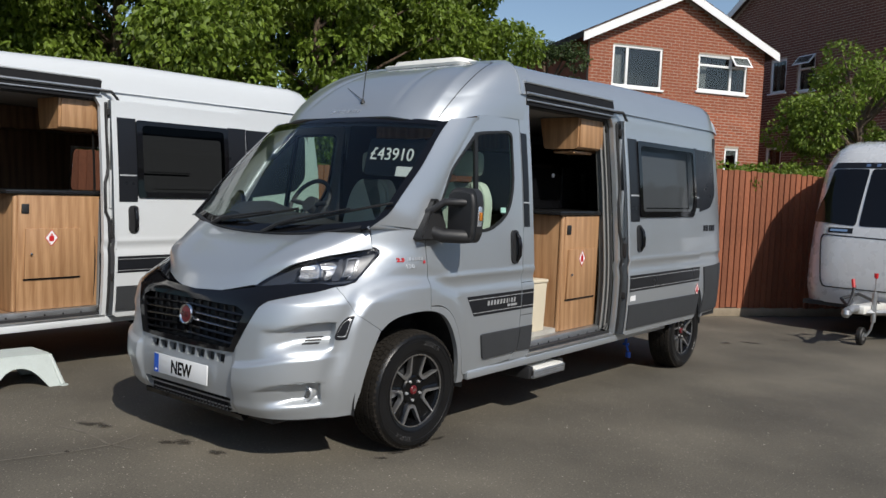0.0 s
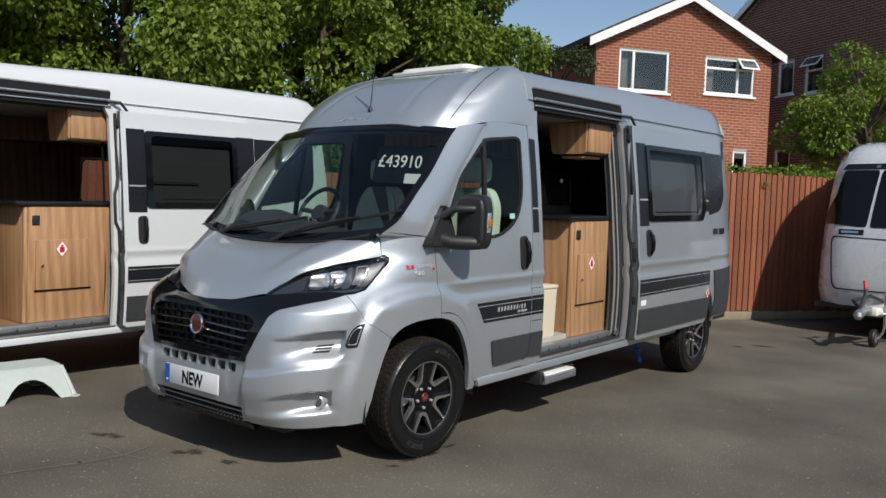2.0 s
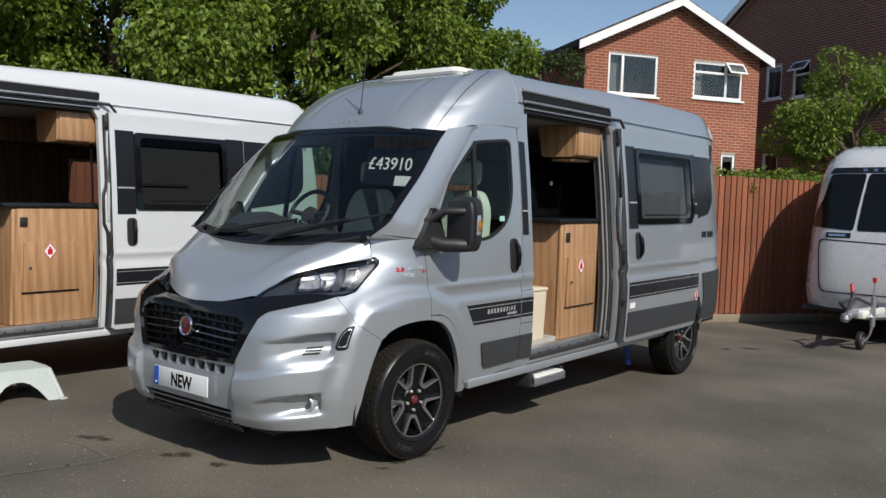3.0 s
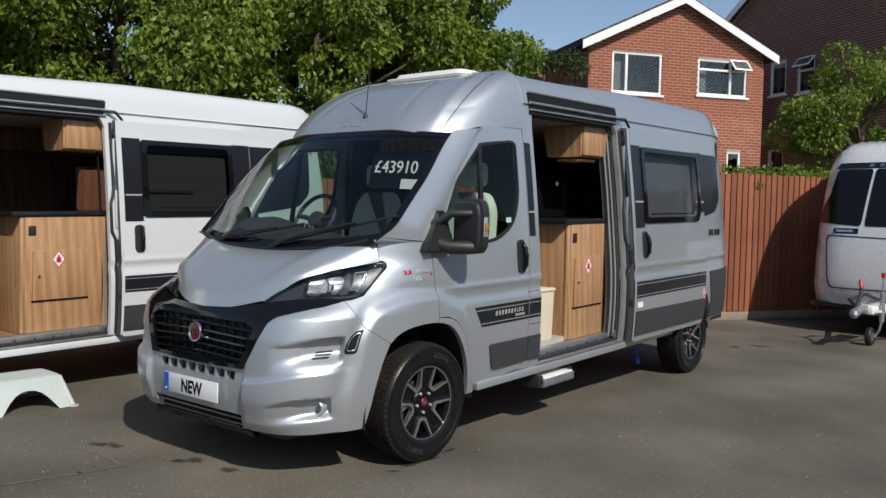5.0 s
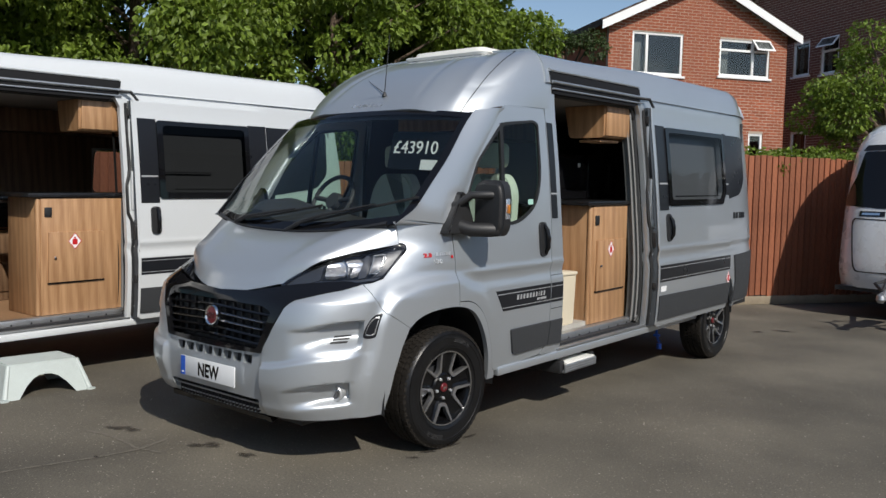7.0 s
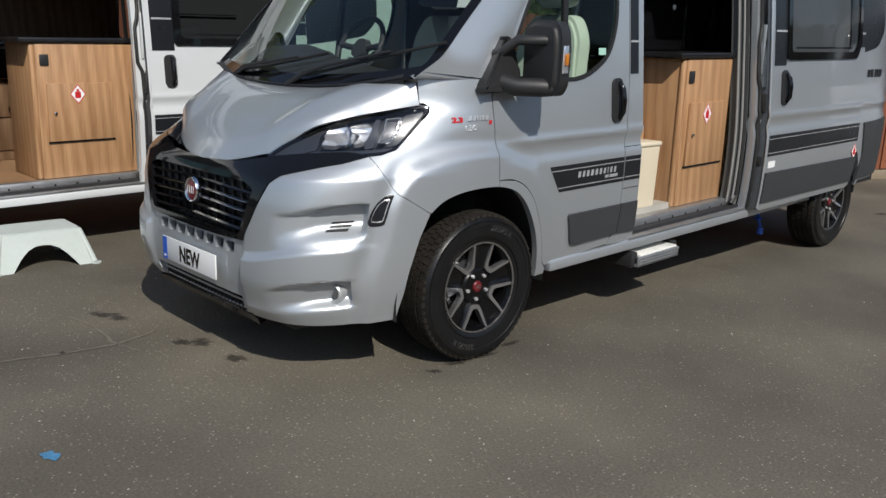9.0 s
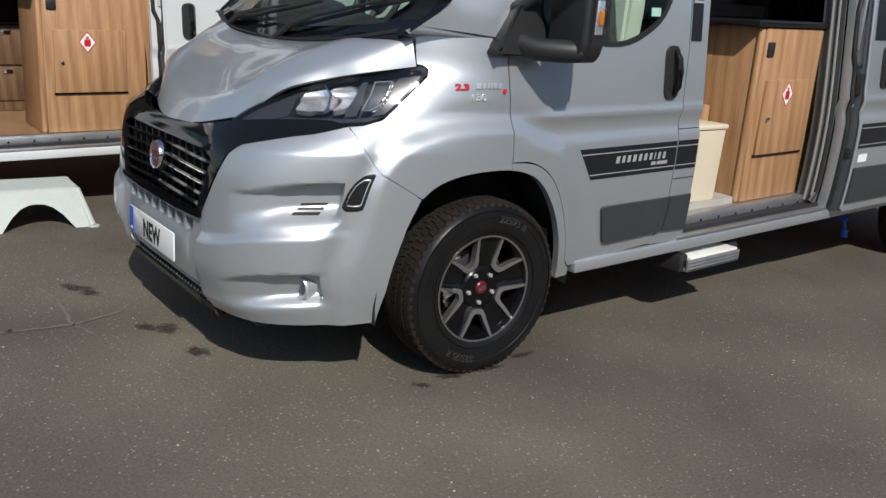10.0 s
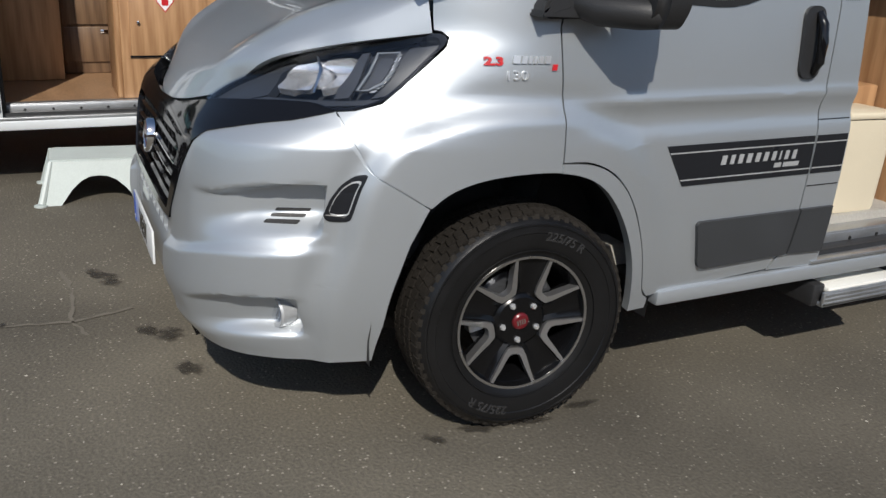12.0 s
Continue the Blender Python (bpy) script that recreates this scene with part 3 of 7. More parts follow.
    for j in range(4):
        box(bm, 0.0875, 0.0888, -0.015 + j * 0.008, -0.0105 + j * 0.008, -0.009, 0.009)
    part("hub_emblem", bm, CHROME, rim, "plain silver bars on the hub cap")
    if side < 0:
        ob.rotation_euler = (0, 0, math.pi)
    return ob


def strip(bm, fn, u0, u1, v0, v1, n, d0, d1):
    """A raised band on a surface, from (u0, v0) to (u1, v1) as its two corners."""
    poly = rect(u0, v0, u1, v1)
    return patch(poly, fn, step=((u1 - u0) / n, 10), thick=d1 - d0, off=d1)


def gas_sticker(parent, place, size=0.075, facing="x"):
    bm = bmesh.new()
    fn = (lambda u, v, d: Vector(place) + Vector((d, u, v)))
    prism(bm, [(0, -size), (size * 0.8, 0), (0, size), (-size * 0.8, 0)], fn, 0.0, 0.0012)
    st = part("gas_sticker", bm, HAZARD, parent, "white diamond gas sticker", 0)
    bm = bmesh.new()
    for j in range(4):
        a0, a1 = [((0, -size), (size * 0.8, 0)), ((size * 0.8, 0), (0, size)), ((0, size), (-size * 0.8, 0)), ((-size * 0.8, 0), (0, -size))][j]
        m = 0.88
        prism(bm, [a0, a1, (a1[0] * m, a1[1] * m), (a0[0] * m, a0[1] * m)], fn, 0.0012, 0.0018)
    prism(bm, rounded([(-0.02, -0.028), (0.02, -0.028), (0.02, 0.018), (-0.02, 0.018)], 0.008), fn, 0.0012, 0.0018)
    prism(bm, [(-0.009, 0.02), (0.009, 0.02), (0.009, 0.034), (-0.009, 0.034)], fn, 0.0012, 0.0018)
    part("sticker_print", bm, STICKRED, st, "red border and bottle symbol", 0)
    return st


def door_handle(fn, y, z, parent):
    """Upright oval pull handle in a dished plate."""
    bm = patch(rounded([(y - 0.045, z - 0.115), (y + 0.045, z - 0.115), (y + 0.045, z + 0.115), (y - 0.045, z + 0.115)], 0.042, 6), fn, step=(0.02, 0.03), thick=0.02, off=0.012)
    h = part("door_handle", bm, BLACKPL, parent, "black upright oval door handle")
    bm = bmesh.new()
    p = fn(y, z)
    tube(bm, [fn(y + 0.012, z - 0.095) + Vector((0.012, 0, 0)), fn(y + 0.012, z - 0.06) + Vector((0.034, 0, 0)), fn(y + 0.012, z) + Vector((0.04, 0, 0)), fn(y + 0.012, z + 0.06) + Vector((0.034, 0, 0)), fn(y + 0.012, z + 0.095) + Vector((0.012, 0, 0))], [0.012, 0.016, 0.017, 0.016, 0.012], 12)
    part("grip", bm, GLOSSBLK, h, "gloss black grip")
    return h


def side_stripe(fn, parent, y0, y1, z0, z1, slant):
    """Dark band with two fine silver lines."""
    def quad(a, b):
        return [(y0 + slant * (1 - (a - z0) / (z1 - z0)), a), (y1, a), (y1, b), (y0 + slant * (1 - (b - z0) / (z1 - z0)), b)]
    st = part("side_stripe", patch(quad(z0, z1), fn, step=(0.1, 0.05), thick=0.002, off=0.0025), DECAL, parent, "dark anthracite side stripe")
    for k in (z0 + 0.018, z1 - 0.026):
        part("pinstripe", patch(quad(k, k + 0.004), fn, step=(0.1, 0.05), thick=0.001, off=0.0042), DECALGREY, st, "fine silver line")
    return st


def bars(fn, parent, y, z, widths, h, material, label, gap=0.012, depth=0.004, lean=0.15):
    """Unreadable or protected lettering as plain bars."""
    for w in widths:
        if w:
            bm = bmesh.new()
            prism(bm, [(y, z), (y + w, z), (y + w + lean * h, z + h), (y + lean * h, z + h)], lambda u, v, d: fn(u, v) + Vector((d, 0, 0)), 0.0, depth)
            part("lettering_bar", bm, material, parent, label, 0)
        y += w + gap


def mirror_unit(parent, sx):
    """Twin-lens door mirror on a thick arm."""
    X = lambda x: sx * x
    bm = bmesh.new()
    prism(bm, rounded([(-0.075, 1.275), (0.15, 1.275), (0.17, 1.36), (0.12, 1.50), (0.085, 1.53)], 0.025), lambda u, v, d: Vector((X(half(v) + d), u, v)), -0.03, 0.05)
    bmesh.ops.bevel(bm, geom=[e for e in bm.edges if e.calc_length() > 0.03], offset=0.012, segments=2, affect="EDGES")
    mi = part("door_mirror", bm, BLACKPL, parent, "large black door mirror on a double arm")
    bm = bmesh.new()
    for z0, z1, r in ((1.32, 1.30, 0.042), (1.44, 1.505, 0.024)):
        tube(bm, [(X(0.93), 0.05, z0), (X(0.965), 0.055, z0 + 0.005), (X(1.03), 0.10, z1), (X(1.13), 0.16, z1), (X(1.155), 0.20, z1)], [r * 1.25, r, r, r, r * 0.9], 12)
    part("mirror_arm", bm, BLACKPL, mi, "black mirror arm")
    bm = bmesh.new()
    poly = rounded([(0.0, 0.02), (0.05, 0.0), (0.20, 0.0), (0.232, 0.05), (0.235, 0.25), (0.21, 0.325), (0.06, 0.335), (0.0, 0.30)], [0.03, 0.04, 0.05, 0.05, 0.05, 0.06, 0.06, 0.05], 5)
    at = lambda u, v, d: Vector((X(0.985 + u), 0.255 + d - 0.06 * u - 0.25 * (u - 0.1) ** 2, 1.262 + v))
    prism(bm, poly, at, -0.085, 0.03)
    bmesh.ops.bevel(bm, geom=[e for e in bm.edges if abs(e.verts[0].co.y - e.verts[1].co.y) < 0.035], offset=0.026, segments=3, affect="EDGES")
    head = part("mirror_head", bm, BLACKPL, mi, "black textured mirror housing", 50)
    bm = bmesh.new()
    prism(bm, rounded([(0.02, 0.10), (0.21, 0.10), (0.2, 0.3), (0.04, 0.3)], 0.03), at, 0.03, 0.034)
    part("mirror_glass", bm, CHROME, head, "mirror glass")
    bm = bmesh.new()
    prism(bm, rounded([(0.0, 0.10), (0.036, 0.10), (0.04, 0.215), (0.006, 0.215)], 0.01), lambda u, v, d: Vector((X(1.222 + d), 0.19 + u, 1.268 + v)), -0.012, 0.012)
    part("indicator_lens", bm, LAMPGLASS, head, "clear indicator lens")
    bm = bmesh.new()
    box(bm, min(X(1.221), X(1.230)), max(X(1.221), X(1.230)), 0.199, 0.22, 1.40, 1.45, 0.003)
    part("indicator_bulb", bm, ORANGE, head, "amber bulb")
    bm = bmesh.new()
    box(bm, min(X(1.215), X(1.220)), max(X(1.215), X(1.220)), 0.188, 0.228, 1.365, 1.485, 0.003)
    part("indicator_backing", bm, BRIGHT, head, "bright indicator backing")


def cab_door(parent, paint, sx):
    fn = SIDE if sx > 0 else flip(SIDE)
    d = part("cab_door", patch(CAB_DOOR, fn, [DOOR_WINDOW], (0.04, 0.014), 0.03, side=sx), paint, parent, "front door with a dark-framed side window")
    ring = DOOR_WINDOW
    c = Vector((sum(p[0] for p in ring) / len(ring), sum(p[1] for p in ring) / len(ring)))
    inner = [tuple(Vector(p) + (c - Vector(p)).normalized() * 0.022) for p in ring]
    part("window_seal", patch(ring, fn, [inner], (0.06, 0.06), 0.012, 0.003, side=sx), RUBBER, d, "black rubber window seal")
    glass_ob = part("door_window", patch(inner, fn, (), (0.08, 0.08), 0.004, -0.006, side=sx), DOORGLASS, d, "green-tinted door glass")
    glass_ob.visible_shadow = False
    part("window_divider", patch([(0.53, 1.31), (0.565, 1.31), (0.60, 1.965), (0.565, 1.955)], fn, (), (0.05, 0.06), 0.02, 0.002, side=sx), RUBBER, d, "black upright quarter-light divider")
    part("door_moulding", patch(rounded([(0.605, 0.635), (1.06, 0.635), (1.045, 0.47), (0.645, 0.463)], [0.02, 0.004, 0.004, 0.03]), fn, (), (0.05, 0.05), 0.02, 0.014, side=sx), DARKGREY, d, "dark grey lower door moulding")
    if sx > 0:
        door_handle(fn, 0.985, 1.2, d)
        st = side_stripe(fn, d, 0.44, 1.071, 0.762, 0.895, 0.08)
        on = lambda u, v: fn(u, v) + Vector((0.003, 0, 0))
        bars(on, st, 0.665, 0.822, (0.02, 0.016, 0.018, 0.02, 0.018, 0.018, 0.016, 0.006, 0.016, 0.016), 0.03, DECALGREY, "plain silver bars in place of a maker's name", 0.018, 0.002)
        bars(on, st, 0.90, 0.797, (0.03, 0.07), 0.015, DECALGREY, "small plain silver bars", 0.01, 0.002)
        part("glass_sticker", patch(rect(0.83, 1.435, 0.89, 1.47), fn, (), (0.1, 0.1), 0.001, 0.001), mat("pale_green_sticker", (0.35, 0.6, 0.5), 0.4), d, "small pale green sticker")


def nose(parent, paint, plate):
    """Bumper, grille, lamps, bonnet and number plate."""
    # bumper: outline round the near half, then mirrored
    def qy(y, z):
        y0 = front(0.75, z)
        return 0.75 + 0.5 * (y - y0) / (YC - y0)
    seam = [(-0.35, 0.765), (-0.42, 0.81), (-0.50, 0.86), (-0.55, 0.95), (-0.575, 1.018)]
    halfline = [(0.455, 0.30), (0.62, 0.297), (0.80, 0.294), (qy(-0.482, 0.298), 0.298), (qy(-0.46, 0.42), 0.42), (qy(-0.44, 0.53), 0.53), (qy(-0.40, 0.66), 0.66)] + [(qy(y, z), z) for y, z in seam] + [(0.77, 0.992), (0.69, 0.966), (0.622, 0.944), (0.575, 0.905), (0.54, 0.83), (0.495, 0.74), (0.45, 0.658)]
    centre_top = [(-p, z) for p, z in reversed(halfline)]
    ring = halfline + [(0.2, 0.632), (0.0, 0.628), (-0.2, 0.632)] + centre_top + [(-0.3, 0.284), (0.3, 0.284)]
    slots = []
    for k in range(8):
        x = -0.345 + k * 0.092
        slots.append(rounded([(x - 0.004, 0.572), (x + 0.066, 0.572), (x + 0.068, 0.621), (x - 0.006, 0.621)], 0.007))
    intake = rounded([(-0.40, 0.298), (0.40, 0.298), (0.425, 0.384), (-0.425, 0.384)], 0.02)
    bp = part("front_bumper", patch(ring, BUMPER, slots + [intake], (0.01, 0.008), 0.03, side=1), paint, parent, "painted front bumper with scooped recesses", 42)
    # dark backing inside the openings
    inner = lambda q, z: BUMPER(q, z) + Vector((-0.05 * (1 if q > 0 else -1) * smooth01(0.6, 0.9, abs(q)), 0.055, 0))
    part("bumper_backing", patch([(-0.84, 0.27), (0.84, 0.27), (0.84, 0.75), (0.4, 0.75), (0.4, 0.64), (-0.4, 0.64), (-0.4, 0.75), (-0.84, 0.75)], inner, (), (0.06, 0.06), 0.0), BLACKPL, bp, "black plastic behind the openings")
    for sx in (1, -1):
        for k in range(3):
            z = 0.707 + k * 0.0155
            slot = rounded([(sx * (0.772 + 0.003 * k), z), (sx * (0.82 + 0.004 * k), z + 0.001), (sx * (0.822 + 0.004 * k), z + 0.010), (sx * (0.774 + 0.003 * k), z + 0.009)][::sx], 0.003)
            part("vent_slot", patch(slot, BUMPER, (), (0.012, 0.02), 0.004, 0.003), BLACKPL, bp, "narrow black vent slot")
        # fog lamp
        p = BUMPER(sx * 0.778, 0.436)
        m = Matrix.Translation(p + Vector((sx * 0.006, 0.026, 0))) @ Vector((sx * 0.34, -1, 0)).to_track_quat("Z", "Y").to_matrix().to_4x4()
        bm = bmesh.new()
        lathe(bm, [(0.03, 0.006), (0.034, 0.016), (0.042, 0.02), (0.047, 0.014), (0.047, -0.03)], m, 28)
        fog = part("fog_lamp", bm, DECALGREY, bp, "round front fog lamp in a silver ring")
        bm = bmesh.new()
        lathe(bm, [(0.0, -0.012), (0.018, -0.006), (0.032, 0.008)], m, 24)
        part("reflector", bm, CHROME, fog)
        bm = bmesh.new()
        lathe(bm, [(0.0, 0.018), (0.02, 0.0165), (0.033, 0.011)], m, 24)
        part("fog_lens", bm, LAMPGLASS, fog, "clear round lens").visible_shadow = False
        # corner decal
        dec = [(0.868, 0.745), (0.876, 0.729), (0.905, 0.729), (0.911, 0.775), (0.917, 0.82), (0.925, 0.864), (0.907, 0.858), (0.889, 0.832), (0.875, 0.79)]
        dec = rounded([(sx * a, b) for a, b in dec][::sx], 0.012)
        dc = part("corner_decal", patch(dec, BUMPER, (), (0.03, 0.03), 0.002, 0.0025), DECAL, bp, "dark decal on the bumper corner")
        cc = Vector((sum(p[0] for p in dec) / len(dec), sum(p[1] for p in dec) / len(dec)))
        ra, rb = ([tuple(cc + (Vector(p) - cc) * k) for p in dec] for k in (0.74, 0.66))
        part("decal_line", patch(ra, BUMPER, [rb], (0.03, 0.03), 0.001, 0.004), DECALGREY, dc, "fine silver outline")
    # lower intake
    for k in range(2):
        bm = bmesh.new()
        z = 0.318 + k * 0.034
        tube(bm, [NOSE(x, z) + Vector((0, 0.035, 0)) for x in np.linspace(-0.41, 0.41, 13)], 0.005, 6)
        part("intake_bar", bm, GALV, bp, "grey intake bar")
    bm = bmesh.new()
    for x in np.linspace(-0.37, 0.37, 24):
        box(bm, x - 0.003, x + 0.003, front(x, 0.32) + 0.03, front(x, 0.32) + 0.06, 0.296, 0.382)
    part("intake_mesh", bm, BLACKPL, bp, "black upright intake ribs")
    bm = patch([(-0.48, 0.258), (0.48, 0.258), (0.475, 0.288), (-0.475, 0.288)], lambda q, z: BUMPER(q, z) + Vector((0, -0.004, 0)), (), (0.05, 0.02), 0.14, 0.0)
    part("front_lip", bm, GLOSSBLK, bp, "gloss black lower lip")
    # grille
    ghalf = [(0.445, 0.645), (0.49, 0.74), (0.535, 0.83), (0.57, 0.905), (0.62, 0.941), (0.69, 0.963), (0.77, 0.99), (qy(-0.578, 1.016), 1.016), (0.76, 1.032), (0.68, 1.028), (0.56, 1.014), (0.455, 0.996), (0.30, 0.966)]
    gring = [(-0.2, 0.636), (0, 0.634), (0.2, 0.636)] + ghalf + [(0.0, 0.95)] + [(-a, b) for a, b in reversed(ghalf)]
    ghole = rounded([(-0.415, 0.664), (0.415, 0.664), (0.492, 0.87), (0.42, 0.896), (-0.42, 0.896), (-0.492, 0.87)], 0.02)
    grille = part("radiator_grille", patch(gring, NOSE, [ghole], (0.04, 0.025), 0.04, 0.004), GLOSSBLK, parent, "gloss black radiator grille surround")
    part("grille_backing", patch(rect(-0.49, 0.65, 0.49, 0.905), lambda q, z: NOSE(q, z) + Vector((0, 0.06, 0)), (), (0.06, 0.06), 0.0), BLACKPL, grille, "black behind the grille")
    for k in range(5):
        z = 0.695 + k * 0.041
        hw = 0.412 + 0.016 * k
        bm = bmesh.new()
        xs = np.linspace(-hw, hw, 25)
        prev = None
        for x in xs:
            yy = front(x, z) + 0.012
            dz = 0.012 * abs(x) / 0.4
            ringv = [bm.verts.new((x, yy + a, z + b - dz)) for a, b in ((-0.008, 0.003), (0.0, 0.011), (0.03, 0.007), (0.03, -0.006), (0.0, -0.005))]
            if prev:
                for j in range(5):
                    bm.faces.new((prev[j], prev[(j + 1) % 5], ringv[(j + 1) % 5], ringv[j]))
            else:
                bm.faces.new(ringv[::-1])
            prev = ringv
        bm.faces.new(prev)
        bmesh.ops.recalc_face_normals(bm, faces=bm.faces)
        bar = part("grille_bar", bm, GLOSSBLK, grille, "gloss black grille bar")
        if k in (2, 3):
            bm = bmesh.new()
            tube(bm, [(x, front(x, z) + 0.0035, z + 0.0045 - 0.012 * abs(x) / 0.4) for x in np.linspace(-hw + 0.02, hw - 0.02, 21)], 0.002, 6)
            part("chrome_line", bm, CHROME, bar, "thin bright line")
    bm = bmesh.new()
    for x in np.linspace(-0.38, 0.38, 11):
        box(bm, x - 0.004, x + 0.004, front(x, 0.77) + 0.03, front(x, 0.77) + 0.05, 0.668, 0.89)
    part("grille_ribs", bm, BLACKPL, grille, "black upright ribs")
    m = Matrix.Translation((0, front(0, 0.8) - 0.002, 0.805)) @ Vector((0, -1, 0.08)).to_track_quat("Z", "Y").to_matrix().to_4x4()
    bm = bmesh.new()
    lathe(bm, [(0.0, 0.012), (0.046, 0.01), (0.05, 0.016), (0.056, 0.018), (0.06, 0.01), (0.06, -0.01)], m, 40)
    badge = part("badge_ring", bm, CHROME, grille, "round chrome badge ring")
    bm = bmesh.new()
    lathe(bm, [(0.0, 0.0155), (0.03, 0.0145), (0.047, 0.012)], m, 36)
    part("badge_disc", bm, RED, badge, "dark red badge disc")
    bm = bmesh.new()
    for j in range(4):
        bmesh.ops.create_cube(bm, size=1.0, matrix=m @ Matrix.Translation((-0.027 + j * 0.018, 0, 0.0155)) @ Matrix.Diagonal((0.009, 0.034, 0.003, 1)))
    part("badge_bars", bm, CHROME, badge, "plain silver bars")
    # number plate
    fnp = lambda u, v, d: Vector((u, front(0, 0.48) - 0.012 - d + 0.035 * (u / 0.26) ** 2 * 0.3, v))
    bm = bmesh.new()
    box(bm, -0.262, 0.262, front(0, 0.48) - 0.02, front(0, 0.48) - 0.012, 0.43, 0.545, 0.003)
    pl = part("number_plate", bm, PLATEWHITE, parent, "white show plate with black letters")
    bm = bmesh.new()
    box(bm, -0.26, -0.215, front(0, 0.48) - 0.0212, front(0, 0.48) - 0.0202, 0.432, 0.543)
    part("plate_band", bm, BLUE, pl, "blue band at the plate's end")
    bm = bmesh.new()
    box(bm, -0.247, -0.228, front(0, 0.48) - 0.0222, front(0, 0.48) - 0.0212, 0.445, 0.455)
    part("band_mark", bm, HAZARD, pl, "small white mark")
    if plate:
        bm = letters("NEW", 0.105, 0.0006, 0.0035)
        for v in bm.verts:
            v.co = Vector((-0.088 + v.co.x * 0.83, front(0, 0.48) - 0.0208 - v.co.z, 0.45 + v.co.y))
        part("plate_letters", bm, GLOSSBLK, pl, "black letters NEW", 0)
    # headlamps
    for sx in (1, -1):
        lamp_fn = lambda q, z: NOSE(q, z)
        qx = lambda x, z: qy(front(x, z), z)
        ol = [(0.452, 1.0), (0.56, 1.016), (0.68, 1.03), (0.76, 1.034), (qy(-0.575, 1.02), 1.02), (qy(-0.53, 1.026), 1.024), (qy(-0.46, 1.043), 1.043), (qy(-0.40, 1.085), 1.085), (qy(-0.335, 1.145), 1.145), (qy(-0.275, 1.2), 1.2), (qy(-0.28, 1.222), 1.224), (qy(-0.33, 1.222), 1.222), (0.755, 1.2), (0.69, 1.18), (0.62, 1.15), (0.565, 1.117), (0.50, 1.062)]
        ol = rounded([(sx * a, b) for a, b in ol][::sx], 0.022, 5)
        lamp = part("headlamp", patch(ol, lamp_fn, (), (0.03, 0.025), 0.06, -0.06), LAMPDARK, parent, "swept-back headlamp with a clear lens and black housing")
        part("headlamp_lens", patch(ol, lamp_fn, (), (0.03, 0.025), 0.02, 0.002), LAMPGLASS, lamp, "clear polycarbonate lens").visible_shadow = False
        c = Vector((sum(p[0] for p in ol) / len(ol), sum(p[1] for p in ol) / len(ol)))
        small = [tuple(c + (Vector(p) - c) * 0.93) for p in ol]
        part("headlamp_bezel", patch(ol, lamp_fn, [small], (0.03, 0.025), 0.03, -0.004), GLOSSBLK, lamp, "gloss black bezel")
        # dark inner shells towards the grille and the wing
        for poly in ([(0.47, 1.008), (0.60, 1.035), (0.635, 1.05), (0.60, 1.10), (0.61, 1.13), (0.585, 1.118), (0.51, 1.06)], [(0.835, 1.06), (0.865, 1.07), (0.89, 1.115), (0.898, 1.16), (0.875, 1.2), (0.82, 1.19), (0.835, 1.13)], [(0.56, 1.02), (0.78, 1.038), (0.85, 1.045), (0.86, 1.06), (0.80, 1.052), (0.64, 1.045)]):
            part("lamp_shell", patch([(sx * a, b) for a, b in poly][::sx], lamp_fn, (), (0.03, 0.025), 0.03, -0.018), LAMPDARK, lamp, "dark grey inner shell", 50)
        # two bowls with a bright fin between them
        for poly, ca, cb, deep in (([(0.643, 1.054), (0.607, 1.099), (0.608, 1.126), (0.649, 1.141), (0.69, 1.114), (0.733, 1.056)], 0.66, 1.10, 0.045), ([(0.657, 1.143), (0.719, 1.15), (0.749, 1.116), (0.757, 1.087), (0.757, 1.068), (0.738, 1.058), (0.697, 1.114)], 0.72, 1.105, 0.05)):
            bowl = lambda q, z, ca=ca, cb=cb, deep=deep: NOSE(q, z) + Vector((0, deep * max(0.0, 1 - ((abs(q) - ca) / 0.065) ** 2 - ((z - cb) / 0.055) ** 2), -0.014 * math.sin((z - cb) / 0.022)))
            part("reflector", patch(rounded([(sx * a, b) for a, b in poly][::sx], 0.01), bowl, (), (0.01, 0.008), 0.02, -0.012), MIRRORED, lamp, "mirror-bright stepped bowl reflector", 50)
        bm = bmesh.new()
        tube(bm, [NOSE(sx * 0.655, 1.142) + Vector((0, 0.008, 0)), NOSE(sx * 0.695, 1.113) + Vector((0, 0.006, 0)), NOSE(sx * 0.737, 1.056) + Vector((0, 0.008, 0))], [0.003, 0.006, 0.003], 6)
        part("reflector_fin", bm, CHROME, lamp, "bright fin between the bowls")
        # slanted dividing panel and the daytime running lamp
        poly = [(0.743, 1.165), (0.756, 1.168), (0.80, 1.056), (0.781, 1.051), (0.763, 1.075), (0.757, 1.115)]
        part("lamp_divider", patch([(sx * a, b) for a, b in poly][::sx], lamp_fn, (), (0.02, 0.02), 0.02, -0.010), LAMPGREY, lamp, "grey slanted divider", 40)
        loop = [(0.772, 1.163), (0.789, 1.11), (0.80, 1.067), (0.817, 1.07), (0.829, 1.09), (0.829, 1.125), (0.812, 1.168)]
        bm = bmesh.new()
        tube(bm, [NOSE(sx * q, z) + Vector((0, 0.009, 0)) for q, z in loop], 0.0042, 6, True)
        part("light_guide", bm, LAMPGLASSY, lamp, "clear light guide of the running lamp")
